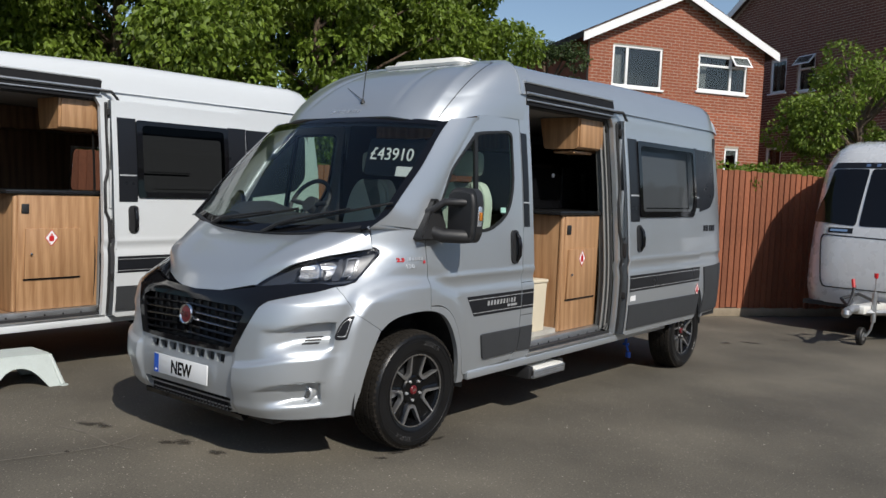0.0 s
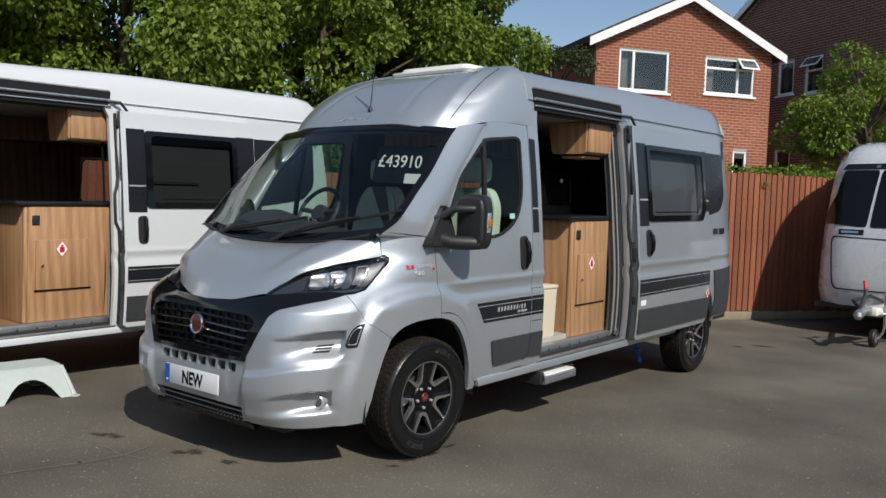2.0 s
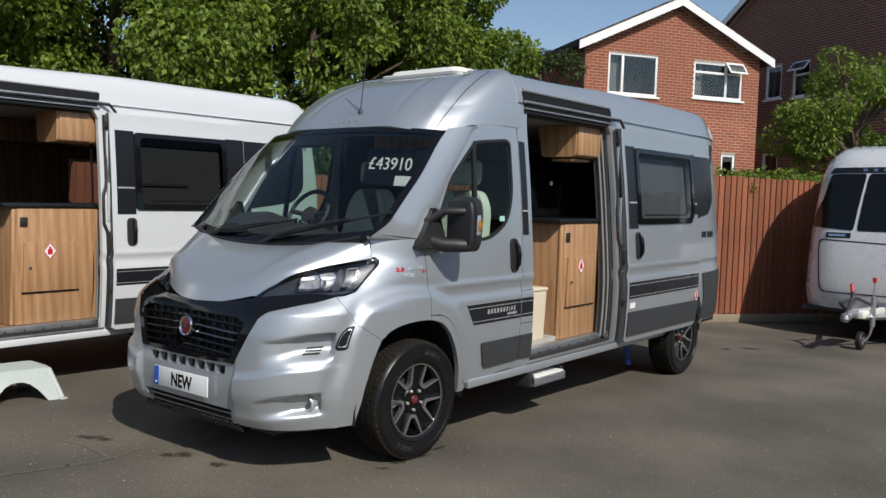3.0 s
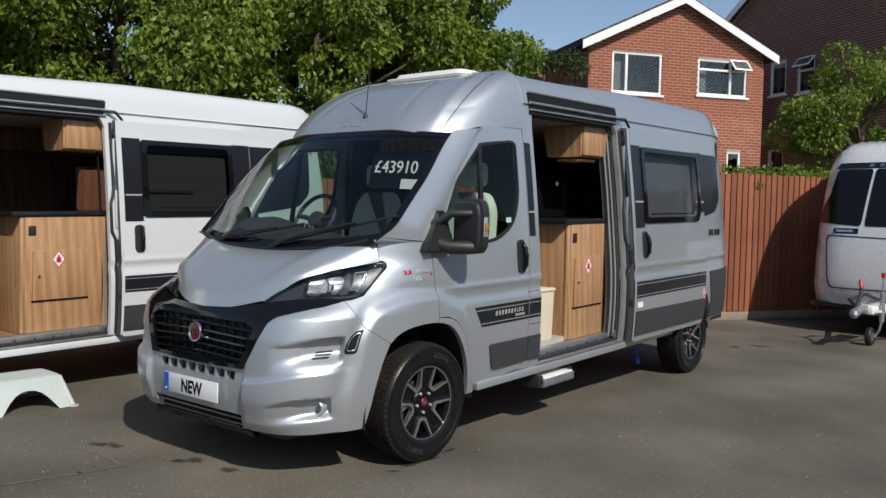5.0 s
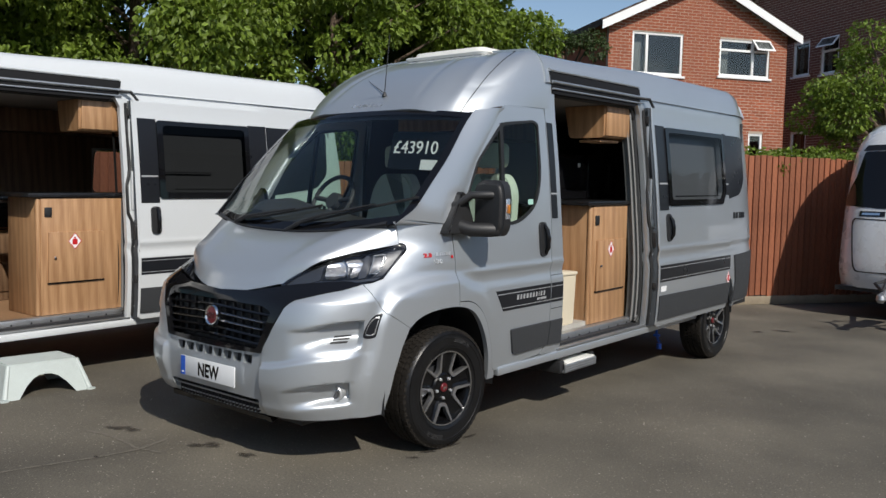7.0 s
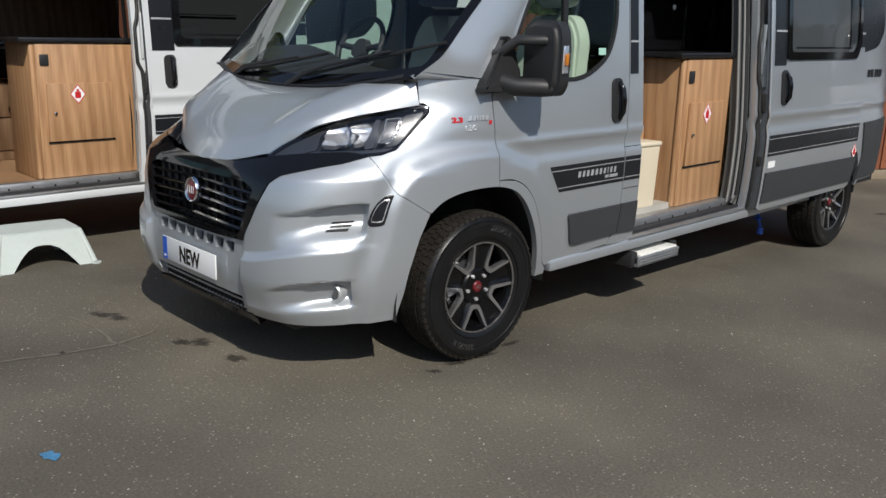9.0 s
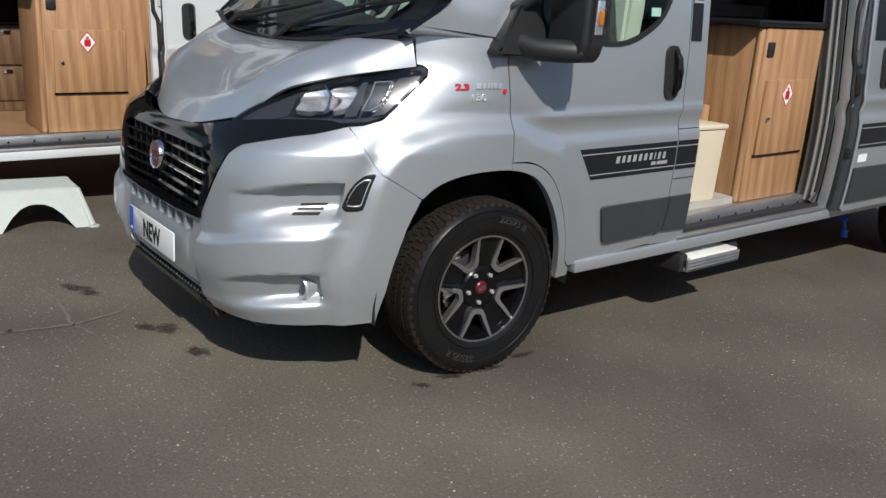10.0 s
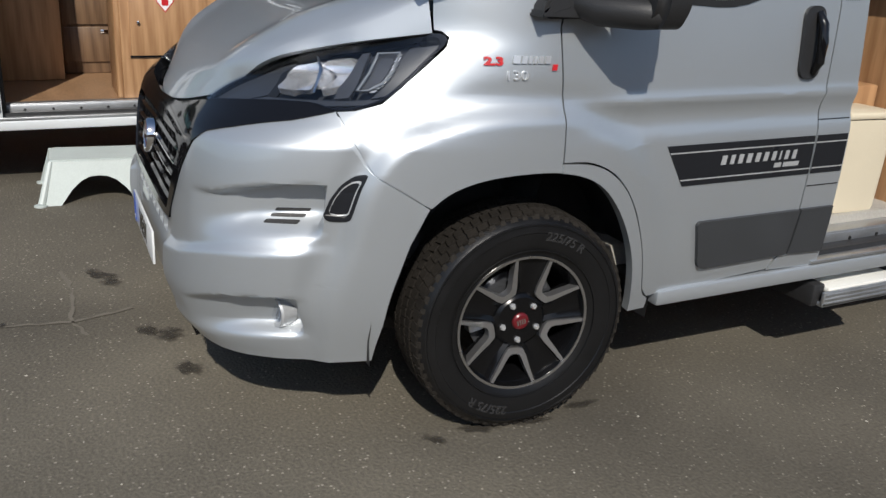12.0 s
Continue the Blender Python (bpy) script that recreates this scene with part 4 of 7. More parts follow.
        part("lamp_window", patch([(sx * a, b) for a, b in [(0.777, 1.158), (0.793, 1.108), (0.803, 1.072), (0.815, 1.075), (0.823, 1.095), (0.823, 1.125), (0.808, 1.16)]][::sx], lamp_fn, (), (0.02, 0.02), 0.004, -0.016), LAMPGREY, lamp, "grey panel inside the light guide", 40)
        for j in range(14):
            f = j / 13
            q, z = 0.818 + 0.014 * math.sin(f * 2.4), 1.165 - 0.092 * f
            poly = [(sx * (q - 0.004), z - 0.0028), (sx * (q + 0.005), z - 0.0022), (sx * (q + 0.006), z + 0.0024), (sx * (q - 0.003), z + 0.0028)][::sx]
            part("lamp_facet", patch(poly, lamp_fn, (), (0.02, 0.02), 0.006, -0.006 - 0.003 * (j % 2)), MIRRORED if j % 3 else LAMPGLASSY, lamp, "small bright facet", 20)
    # bonnet
    part("bonnet", patch([(s, 0) for s in np.linspace(-1, 1, 17)] + [(s, 1) for s in np.linspace(1, -1, 17)], BONNET, (), (0.025, 0.05), 0.025), paint, parent, "sloping bonnet with raised shoulders", 50)


def glasshouse(parent, paint, price):
    """Windscreen, pillars, roof front, cowl and wipers."""
    ring = [(s, 0.0) for s in np.linspace(-1, 1, 21)] + [(s, 1.0) for s in np.linspace(1, -1, 21)]
    inner = [(s * 0.955, 0.07) for s in np.linspace(-1, 1, 21)] + [(s * 0.955, 0.95) for s in np.linspace(1, -1, 21)]
    ws = part("windscreen", patch(inner, SCREEN, (), (0.12, 0.12), 0.006), SCREENGLASS, parent, "large raked windscreen")
    ws.visible_shadow = False
    part("screen_border", patch(ring, SCREEN, [inner], (0.08, 0.1), 0.01, 0.001), GLOSSBLK, ws, "black ceramic border")
    part("screen_sunband", patch([(s * 0.95, 0.955) for s in np.linspace(-1, 1, 15)] + [(s * 0.95, 0.915) for s in np.linspace(1, -1, 15)], SCREEN, (), (0.1, 0.1), 0.001, -0.008), GLOSSBLK, ws, "black band at the top")
    # cowl
    def COWL(s, t):
        a, b = BONNET(s, 1.0), SCREEN(s, 0.0)
        if abs(s) > 0.9:
            a.z = max(a.z, 1.27)
        p = (a + Vector((0, 0.0, -0.012))).lerp(b + Vector((0, 0, 0.004)), t)
        p.z -= 0.012 * 4 * t * (1 - t)
        return p
    part("scuttle_panel", patch([(s, -0.1) for s in np.linspace(-0.93, 0.93, 21)] + [(s, 1.06) for s in np.linspace(0.93, -0.93, 21)], COWL, (), (0.08, 0.3), 0.03), BLACKPL, parent, "black plastic scuttle panel")
    for a, b, c in ((-0.62, 0.1, 0.13), (0.05, 0.78, 0.14)):
        bm = bmesh.new()
        root = COWL(a, 0.5) + Vector((0, 0, 0.02))
        tip = SCREEN(b, c) + Vector((0, -0.03, 0.03))
        mid = SCREEN((a + b) / 2, c * 0.55) + Vector((0, -0.04, 0.035))
        tube(bm, [root, root.lerp(mid, 0.5) + Vector((0, -0.01, 0.012)), mid, tip], [0.016, 0.012, 0.009, 0.006], 8)
        wi = part("wiper", bm, BLACKPL, parent, "black wiper arm and blade")
        bm = bmesh.new()
        tube(bm, [SCREEN(a + 0.18 + (b - a) * k * 1.05, 0.05 + c * k * 0.95) + Vector((0, -0.014, 0.014)) for k in np.linspace(0, 1, 9)], 0.008, 6)
        part("wiper_blade", bm, RUBBER, wi, "black wiper blade")
    # A pillar skins
    for sx in (1, -1):
        fn0 = SIDE if sx > 0 else flip(SIDE)
        edge = [(0.03, 1.25), (0.06, 1.36), (0.31, 1.73), (0.58, 2.03), (0.64, 2.06)]
        ez, ey = [p[1] for p in edge], [p[0] for p in edge]

        def PILLAR(a, t, sx=sx):
            z1 = 1.325 + (2.06 - 1.325) * t
            y1 = float(np.interp(z1, ez, ey))
            o = Vector((sx * (sides(y1, z1) + 0.0), y1, z1))
            i = SCREEN(sx * 1.0, 0.03 + 1.0 * t) + Vector((sx * 0.004, 0, 0))
            p = i.lerp(o, a)
            bulge = 4 * a * (1 - a) * (0.3 + 0.9 * a)
            return p + Vector((sx * 0.018, -0.006, 0.004)) * bulge
        bm = patch(rect(0, 0, 1, 1) if sx > 0 else rect(0, 0, 1, 1), PILLAR, (), (0.125, 0.05), 0.02, side=sx)
        part("windscreen_pillar", bm, paint, parent, "painted windscreen pillar", 60)
        # front wing
        wing = [(-0.302, 1.232), (-0.285, 1.23), (-0.268, 1.215), (-0.278, 1.19), (-0.332, 1.141), (-0.398, 1.083), (-0.458, 1.04), (-0.528, 1.021), (-0.572, 1.017), (-0.547, 0.95), (-0.497, 0.862), (-0.417, 0.812), (-0.347, 0.767)] + ARCH[1:17] + [(0.047, 0.868), (0.047, 1.05), (0.025, 1.25), (0.04, 1.325), (-0.1, 1.338), (-0.302, 1.336)]
        w_ = part("front_wing", patch(wing, fn0, (), (0.012, 0.012), 0.03, side=sx), paint, parent, "front wing with a flared wheel arch", 50)
        for poly in (rect(-0.303, 1.2345, -0.2, 1.312), [(-0.585, 1.008), (-0.53, 1.008), (-0.43, 0.84), (-0.34, 0.79), (-0.34, 0.77), (-0.43, 0.79), (-0.55, 0.9)]):
            part("wing_flange", patch(poly, fn0, (), (0.03, 0.03), 0.015, -0.005, side=sx), paint, w_, "painted flange behind the joint")
        # gap filler between wing top, bonnet and screen corner
        def GUSSET(a, t, sx=sx):
            y = -0.302 + 0.345 * a
            z = 1.335 - 0.008 * a
            lo = Vector((sx * sides(y, z), y, z))
            hi = SCREEN(sx, -0.01 + 0.04 * a) + Vector((sx * 0.003, 0, 0))
            return lo.lerp(hi, t)
        part("scuttle_corner", patch(rect(0, 0, 1, 1), GUSSET, (), (0.2, 0.2), 0.02, side=sx), paint, w_, "painted corner under the screen", 60)
        if sx > 0:
            on = lambda u, v: SIDE(u, v) + Vector((0.002, 0, 0))
            bm = letters("2.3", 0.03, 0.003, 0.0012)
            for v in bm.verts:
                v.co = on(-0.190 + v.co.x * 1.45, 1.148 + v.co.y) + Vector((v.co.z, 0, 0))
            part("badge_number", bm, STICKRED, w_, "red raised figures 2.3", 0)
            bars(on, w_, -0.112, 1.153, (0.018, 0.014, 0.008, 0.008, 0.014, 0.016), 0.02, BRIGHT, "plain bright bars in place of an engine name", 0.006, 0.004)
            bars(on, w_, 0.004, 1.134, (0.014,), 0.016, STICKRED, "plain red bar", 0.006, 0.004)
            bm = letters("130", 0.036, 0.003)
            for v in bm.verts:
                v.co = on(-0.135 + v.co.x * 1.3, 1.108 + v.co.y) + Vector((v.co.z, 0, 0))
            part("badge_number", bm, BRIGHT, w_, "bright raised figures 130", 0)
        cab_door(parent, paint, sx)
        mirror_unit(parent, sx)
    # roof front
    part("roof_front", patch([(q, 0.0) for q in np.linspace(-1.2, 1.2, 31)] + [(q, 1.0) for q in np.linspace(1.2, -1.2, 31)], CAP, (), (0.0145, 0.05), 0.02), paint, parent, "curved high roof front", 50)
    for sx in (1, -1):
        bm = bmesh.new()
        tube(bm, [CAP(sx * (0.818 + 0.05 * t), t) for t in np.linspace(0.0, 0.97, 24)], 0.003, 6)
        part("roof_joint", bm, RUBBER, parent, "fine dark joint on the roof front")
    bm = bmesh.new()
    base = CAP(0.115, 0.125)
    lathe(bm, [(0.018, 0.0), (0.014, 0.014), (0.006, 0.03)], Matrix.Translation(base), 16)
    tube(bm, [base + Vector((0, 0, 0.02)), base + Vector((0.02, 0.02, 0.42))], [0.004, 0.002], 8)
    tube(bm, [base + Vector((0, 0, 0.02)), base + Vector((-0.09, -0.06, 0.10))], [0.003, 0.002], 8)
    part("aerial", bm, BLACKPL, parent, "thin black whip aerial")
    bars(lambda u, v: CAP(u, v) + Vector((0, -0.002, 0)), parent, -0.17, 0.035, (0.05, 0.02, 0.05, 0.03, 0.05, 0.03), 0.025, BRIGHT, "small plain bright bars on the roof front", 0.02, 0.0)
    if price:
        # price board inside the screen
        c = Vector((0.50, 0.245, 1.80))
        ax = Vector((1, 0.12, -0.03)).normalized()
        up = Vector((0, 0.25, 1)).normalized()
        no = ax.cross(up).normalized()
        up = no.cross(ax)
        place = lambda u, v, d: c + ax * u + up * v + no * d
        bm = bmesh.new()
        prism(bm, rounded([(-0.24, -0.15), (0.25, -0.15), (0.25, 0.10), (-0.24, 0.10)], 0.03), place, 0.0, 0.004)
        sign = part("price_board", bm, GLOSSBLK, parent, "black price board inside the windscreen", 0)
        bm = letters("£43910", 0.118, 0.002)
        for v in bm.verts:
            v.co = place(-0.215 + v.co.x * 0.98, -0.045 + v.co.y, 0.007 + v.co.z)
        part("price_figures", bm, HAZARD, sign, "white figures £43910", 0)
        bm = bmesh.new()
        for j in range(3):
            prism(bm, rect(0.205, -0.04 + 0.03 * j, 0.255, -0.02 + 0.03 * j), place, 0.005, 0.007)
        part("price_bars", bm, HAZARD, sign, "small white bars", 0)
        bm = bmesh.new()
        prism(bm, rect(0.02, -0.15, 0.20, -0.085), place, 0.005, 0.007)
        part("price_card", bm, PLATEWHITE, sign, "white card under the price", 0)


REAR_END = 4.97
SLIDE = 0.075   # how far the open sliding door stands off the body


def body_rear(parent, paint):
    """Body sides behind the cab, roof, tail and floor pan."""
    for sx in (1, -1):
        part("door_header", patch([(0.62, 2.02), (1.10, 2.02), (1.10, 2.13), (1.0, 2.11), (0.85, 2.092), (0.64, 2.078)], SIDE if sx > 0 else flip(SIDE), (), (0.06, 0.04), 0.02, -0.004, side=sx), paint, parent, "painted header over the cab door")
    # near side: pillar, sill and quarter; the door opening stays free
    qa = 3.952 if paint is WHITE else 4.06
    q_win = rounded([(qa, 1.40), (4.60, 1.48), (4.76, 1.62), (4.78, 2.04), (4.72, 2.06), (qa, 2.06)], [0.0, 0.06, 0.06, 0.05, 0.04, 0.0])
    arch_r = arc(4.035, 0.36, 0.44, 0, 180, 14)
    tail = [(4.97, 0.40), (4.985, 0.9), (4.985, 1.7), (4.93, 2.1), (4.86, 2.28)]
    ring = [(1.106, 2.27), (1.106, 1.3), (1.084, 1.0), (1.074, 0.62), (1.052, 0.495), (0.99, 0.41), (1.235, 0.40), (1.235, 2.235), (2.48, 2.235), (2.53, 2.15), (2.53, 0.40), (3.56, 0.40)] + list(reversed(arch_r)) + [(4.52, 0.40)] + tail
    part("body_side", patch(ring, SIDE, (), (0.09, 0.02), 0.04), paint, parent, "painted body side around the sliding door opening", 40)
    far = [(1.12, 2.27), (1.12, 0.40), (3.56, 0.40)] + list(reversed(arch_r)) + [(4.52, 0.40)] + tail
    a, b, c = (3.2, 3.95, 1.85) if paint is WHITE else (2.05, 2.95, 1.95)
    fw = rounded([(a, 1.42), (b, 1.42), (b, c), (a, c)], 0.06)
    fs = part("body_side", patch(far, flip(SIDE), [fw], (0.12, 0.08), 0.04, side=-1), paint, parent, "painted off-side body panel", 40)
    fg = part("side_window", patch(fw, flip(SIDE), (), (0.2, 0.2), 0.006, -0.01, side=-1), TINTGLASS, fs, "smoked off-side window")
    fg.visible_shadow = False
    # black post and quarter window panel
    bp_ = part("pillar_panel", patch([(1.112, 1.335), (1.185, 1.335), (1.185, 1.99), (1.112, 1.995)], SIDE, (), (0.1, 0.1), 0.002, 0.003), DECAL, parent, "dark decal on the door pillar")
    part("decal_line", patch([(1.112, 1.50), (1.185, 1.50), (1.185, 1.51), (1.112, 1.51)], SIDE, (), (0.1, 0.1), 0.001, 0.005), DECALGREY, bp_, "fine silver line")
    st = part("pillar_stripe", patch([(1.08, 0.762), (1.228, 0.762), (1.228, 0.895), (1.084, 0.895)], SIDE, (), (0.1, 0.05), 0.002, 0.0025), DECAL, parent, "dark anthracite stripe on the pillar")
    for k in (0.78, 0.869):
        part("pinstripe", patch(rect(1.08, k, 1.228, k + 0.004), SIDE, (), (0.1, 0.05), 0.001, 0.0042), DECALGREY, st, "fine silver line")
    part("pillar_moulding", patch([(1.056, 0.47), (1.225, 0.462), (1.225, 0.635), (1.073, 0.635)], SIDE, (), (0.05, 0.05), 0.02, 0.012), DARKGREY, parent, "dark grey lower moulding")
    for z in (0.945, 0.715):
        part("flap_joint", patch(rect(1.08, z, 1.228, z + 0.004), SIDE, (), (0.1, 0.05), 0.001, 0.001), RUBBER, parent, "fine joint of the filler flap")
    part("quarter_panel_glass", patch(q_win, SIDE, (), (0.1, 0.1), 0.004, 0.004), DECAL, parent, "dark panel behind the side window")
    part("lower_cladding", patch([(4.42, 0.42), (4.98, 0.42), (4.99, 0.90), (4.40, 0.885), (4.46, 0.62)], SIDE, (), (0.06, 0.06), 0.02, 0.012), DARKGREY, parent, "dark grey rear corner cladding")
    bars(lambda u, v: SIDE(u, v) + Vector((0.003, 0, 0)), parent, 4.40, 1.245, (0.05, 0.05, 0.0, 0.035, 0.05, 0.05), 0.06, DECAL, "plain dark bars in place of a model name", 0.016, 0.002)
    # ridge between roof and side
    part("roof_panel", patch([(1.12, s) for s in np.linspace(-1, 1, 25)] + [(4.96, s) for s in np.linspace(1, -1, 25)], ROOF, (), (0.16, 0.055), 0.02, side=1), paint, parent, "ribbed roof panel", 40)
    # tail
    bm = bmesh.new()
    secs = [(0.42, 0.90), (0.9, 0.915), (1.3, 0.89), (1.7, 0.85), (2.1, 0.79), (2.30, 0.765), (2.40, 0.66)]
    rows = []
    for z, w in secs:
        y = 4.985 if z < 1.8 else 4.985 - 0.13 * ((z - 1.8) / 0.56) ** 2
        rows.append([bm.verts.new((x * w, y + 0.02 * (1 - abs(x) ** 3), z)) for x in np.linspace(-1, 1, 13)])
    for A, B in zip(rows, rows[1:]):
        for a, b, c, d in zip(A, A[1:], B[1:], B):
            bm.faces.new((a, b, c, d))
    part("rear_doors", bm, paint, parent, "closed rear doors")
    # sill, floor pan and wheel wells
    part("sill", bbox(0.80, 0.972, 0.5, 3.58, 0.345, 0.402, 0.012), paint, parent, "painted sill under the doors")
    part("sill", bbox(-0.972, -0.80, 0.5, 3.58, 0.345, 0.402, 0.012), paint, parent, "painted sill")
    part("floor_pan", bbox(-0.93, 0.93, 0.42, 4.9, 0.36, 0.44, 0.0), BLACKPL, parent, "dark underside")
    part("bulkhead", bbox(-0.76, 0.76, -0.32, -0.28, 0.3, 1.2, 0.0), BLACKPL, parent, "dark bulkhead behind the engine")
    part("underbody", bbox(-0.62, 0.62, -0.82, 0.5, 0.24, 0.42, 0.02), BLACKPL, parent, "dark underbody")
    for y in (0.0, 4.035):
        for sx in (1, -1):
            bm = bmesh.new()
            a = arc(y, 0.36, 0.45, -8, 188, 22) if y > 1 else arc(0.0, 0.36, 0.50, -8, 188, 22)
            o = [bm.verts.new((sx * (0.93 if y < 1 else 0.95), p, z)) for p, z in a]
            i = [bm.verts.new((sx * 0.62, p, z)) for p, z in a]
            for k in range(len(a) - 1):
                bm.faces.new((o[k], o[k + 1], i[k + 1], i[k]))
            bm.faces.new(i)
            bmesh.ops.recalc_face_normals(bm, faces=bm.faces)
            part("wheel_housing", bm, BLACKPL, parent, "black wheel arch liner")
    # arch lip of the front wheel behind the wheel
    for sx in (1, -1):
        fn0 = SIDE if sx > 0 else flip(SIDE)
        lip = FLANGE + list(reversed(ARCH[16:]))
        part("arch_lip", patch(lip, fn0, (), (0.04, 0.04), 0.03, 0.004, side=sx), paint, parent, "painted wheel arch lip")


def sliding_door(parent, paint, white):
    """Sliding door, pushed back along the outside of the body."""
    fn = moved(SIDE, SLIDE)
    y0 = 2.60
    y1, we = (3.95, 3.74) if white else (4.13, 4.045)
    leaf = rounded([(y0, 0.40), (y1 - 0.03, 0.40), (y1, 0.9), (y1, 2.2), (y0, 2.2)], [0.03, 0.05, 0.0, 0.04, 0.03])
    win = rounded([(2.80, 1.395), (we - 0.085, 1.395), (we - 0.005, 1.5), (we, 2.05), (2.80, 2.05)], 0.03)
    d = part("sliding_door", patch(leaf, fn, [win], (0.09, 0.016), 0.07), paint, parent, "sliding door standing open with a framed camper window", 40)
    w_in = rounded([(2.855, 1.445), (we - 0.105, 1.445), (we - 0.05, 1.52), (we - 0.05, 2.01), (2.855, 2.01)], 0.04)
    wf = part("camper_window_frame", patch(win, fn, [w_in], (0.1, 0.1), 0.02, 0.014), GLOSSBLK, d, "black plastic window frame")
    g = part("camper_window", patch(w_in, fn, (), (0.2, 0.2), 0.008, 0.010), TINTDARK if white else TINTGLASS, wf, "smoked acrylic hinged window")
    g.visible_shadow = False
    part("window_band", patch([(2.63, 1.36), (2.80, 1.36), (2.80, 2.06), (2.63, 2.06)], fn, (), (0.1, 0.1), 0.002, 0.003), DECAL, d, "dark decal beside the window")
    part("window_band", patch([(we, 1.48), (y1 - 0.005, 1.48), (y1 - 0.005, 2.06), (we, 2.06)], fn, (), (0.1, 0.1), 0.002, 0.003), DECAL, d, "dark decal beside the window")
    for a, b in ((2.64, 2.79), (we + 0.005, y1 - 0.01)):
        part("decal_line", patch(rect(a, 1.575, b, 1.588), fn, (), (0.3, 0.3), 0.001, 0.0055), DECALGREY, d, "fine silver line")
    bm = bmesh.new()
    tube(bm, [fn(y, 1.475) + Vector((0.002, 0, 0)) for y in np.linspace(2.95, we - 0.18, 6)], 0.006, 6)
    part("window_stay", bm, DECALGREY if white else BLACKPL, wf, "bar along the window's lower edge")
    if white:
        bm = bmesh.new()
        tube(bm, [fn(y, 1.62) + Vector((-0.05, 0, 0)) for y in np.linspace(2.86, 3.35, 4)], 0.007, 6)
        part("blind_rail", bm, DECALGREY, wf, "pale blind rail behind the glass")
    door_handle(fn, 2.755 if white else 2.78, 1.215, d)
    part("door_moulding", patch([(2.605, 0.455), (y1 - 0.04, 0.45), (y1 - 0.015, 0.645), (2.605, 0.66)], fn, (), (0.2, 0.06), 0.02, 0.012), DARKGREY, d, "dark grey lower door moulding")
    side_stripe(fn, d, 2.61, y1 - 0.01, 0.77, 0.908, 0.0)
    if not white:
        p = fn(4.06, 0.695)
        gas_sticker(d, (p.x + 0.006, 4.07, 0.69), 0.062)
        part("latch_label", patch(rect(2.63, 0.69, 2.73, 0.735), fn, (), (0.3, 0.3), 0.001, 0.003), HAZARD, d, "small white label")
    # bare leading edge with seals and lock
    edge = bmesh.new()
    rows = []
    for z in np.linspace(0.41, 2.2, 28):
        x1 = sides(2.6, z) + SLIDE
        k = 0.035 * smooth01(1.2, 1.28, z) * smooth01(1.62, 1.5, z) - 0.02 * smooth01(1.3, 1.0, z)
        rows.append([edge.verts.new(p) for p in ((x1 - 0.002, 2.601, z), (x1 - 0.03, 2.585, z), (x1 - 0.06, 2.595 + k, z), (x1 - 0.11, 2.60 + k, z))])
    for A, B in zip(rows, rows[1:]):
        for j in range(3):
            edge.faces.new((A[j], A[j + 1], B[j + 1], B[j]))
    part("door_edge", edge, STEELDARK, d, "dark bare pressed door edge")
    bm = bmesh.new()
    tube(bm, [(sides(2.6, z) + SLIDE - 0.004, 2.594, z) for z in np.linspace(0.42, 2.2, 30)], 0.008, 8)
    part("door_lip", bm, paint, d, "folded bright edge of the door skin")
    for z0, z1, w0 in ((0.5, 0.72, 0.03), (0.8, 1.02, 0.024), (1.3, 1.62, 0.03), (1.68, 2.05, 0.026)):
        bm = bmesh.new()
        xm = (sides(2.6, z0) + sides(2.6, z1)) / 2 + SLIDE - 0.062
        box(bm, xm - w0 / 2, xm + w0 / 2, 2.578, 2.60, z0, z1, 0.008, 2)
        part("edge_pressing", bm, paint, d, "raised pressing on the door edge")
    bm = bmesh.new()
    tube(bm, [(sides(2.6, z) - 0.045 + SLIDE - 0.02, 2.575 - 0.03 * smooth01(1.2, 1.28, z) * smooth01(1.62, 1.5, z), z) for z in np.linspace(0.43, 2.18, 30)], 0.013, 8)
    part("door_seal", bm, RUBBER, d, "black rubber door seal")
    for z, h in ((1.12, 0.06), (0.74, 0.03), (2.1, 0.03)):
        bm = bmesh.new()
        x1 = half(z) + SLIDE
        box(bm, x1 - 0.055, x1 - 0.02, 2.572, 2.592, z - h, z + h, 0.006)
        part("door_lock", bm, BLACKPL, d, "black door lock")
    bm = bmesh.new()
    tube(bm, [(half(2.2) + 0.0, 2.52, 2.275), (half(2.2) + 0.05, 2.6, 2.27), (half(2.2) + 0.06, 2.66, 2.2)], 0.012, 8)
    part("roller_arm", bm, BLACKPL, d, "black upper roller arm")
    # opening: track, frame and sill tread
    bm = bmesh.new()
    box(bm, half(2.3) - 0.06, half(2.3) - 0.03, 1.24, 2.5, 2.225, 2.30, 0.004)
    box(bm, half(2.3) - 0.05, half(2.3) + 0.004, 1.24, 2.5, 2.226, 2.24, 0.003)
    track = part("upper_track", bm, GALV, parent, "grey metal upper door track")
    # laid proud of the body, not cut in; the recess's shade is its colour
    part("track_channel", patch([(1.20, 2.20), (2.44, 2.20), (2.52, 2.24), (2.56, 2.365), (1.20, 2.365)], SIDE, (), (0.12, 0.03), 0.03, 0.006), TRACKSHADE, track, "black overlay standing in for the shaded track recess")
    for z, r in ((2.235, 0.007), (2.285, 0.010), (2.37, 0.013)):
        bm = bmesh.new()
        tube(bm, [SIDE(y, z) + Vector((0.013, 0, 0)) for y in np.linspace(1.2, 2.54, 12)], r, 8)
        part("track_rail", bm, paint if r > 0.012 else GALV, track, "narrow rail along the channel")
    bm = bmesh.new()
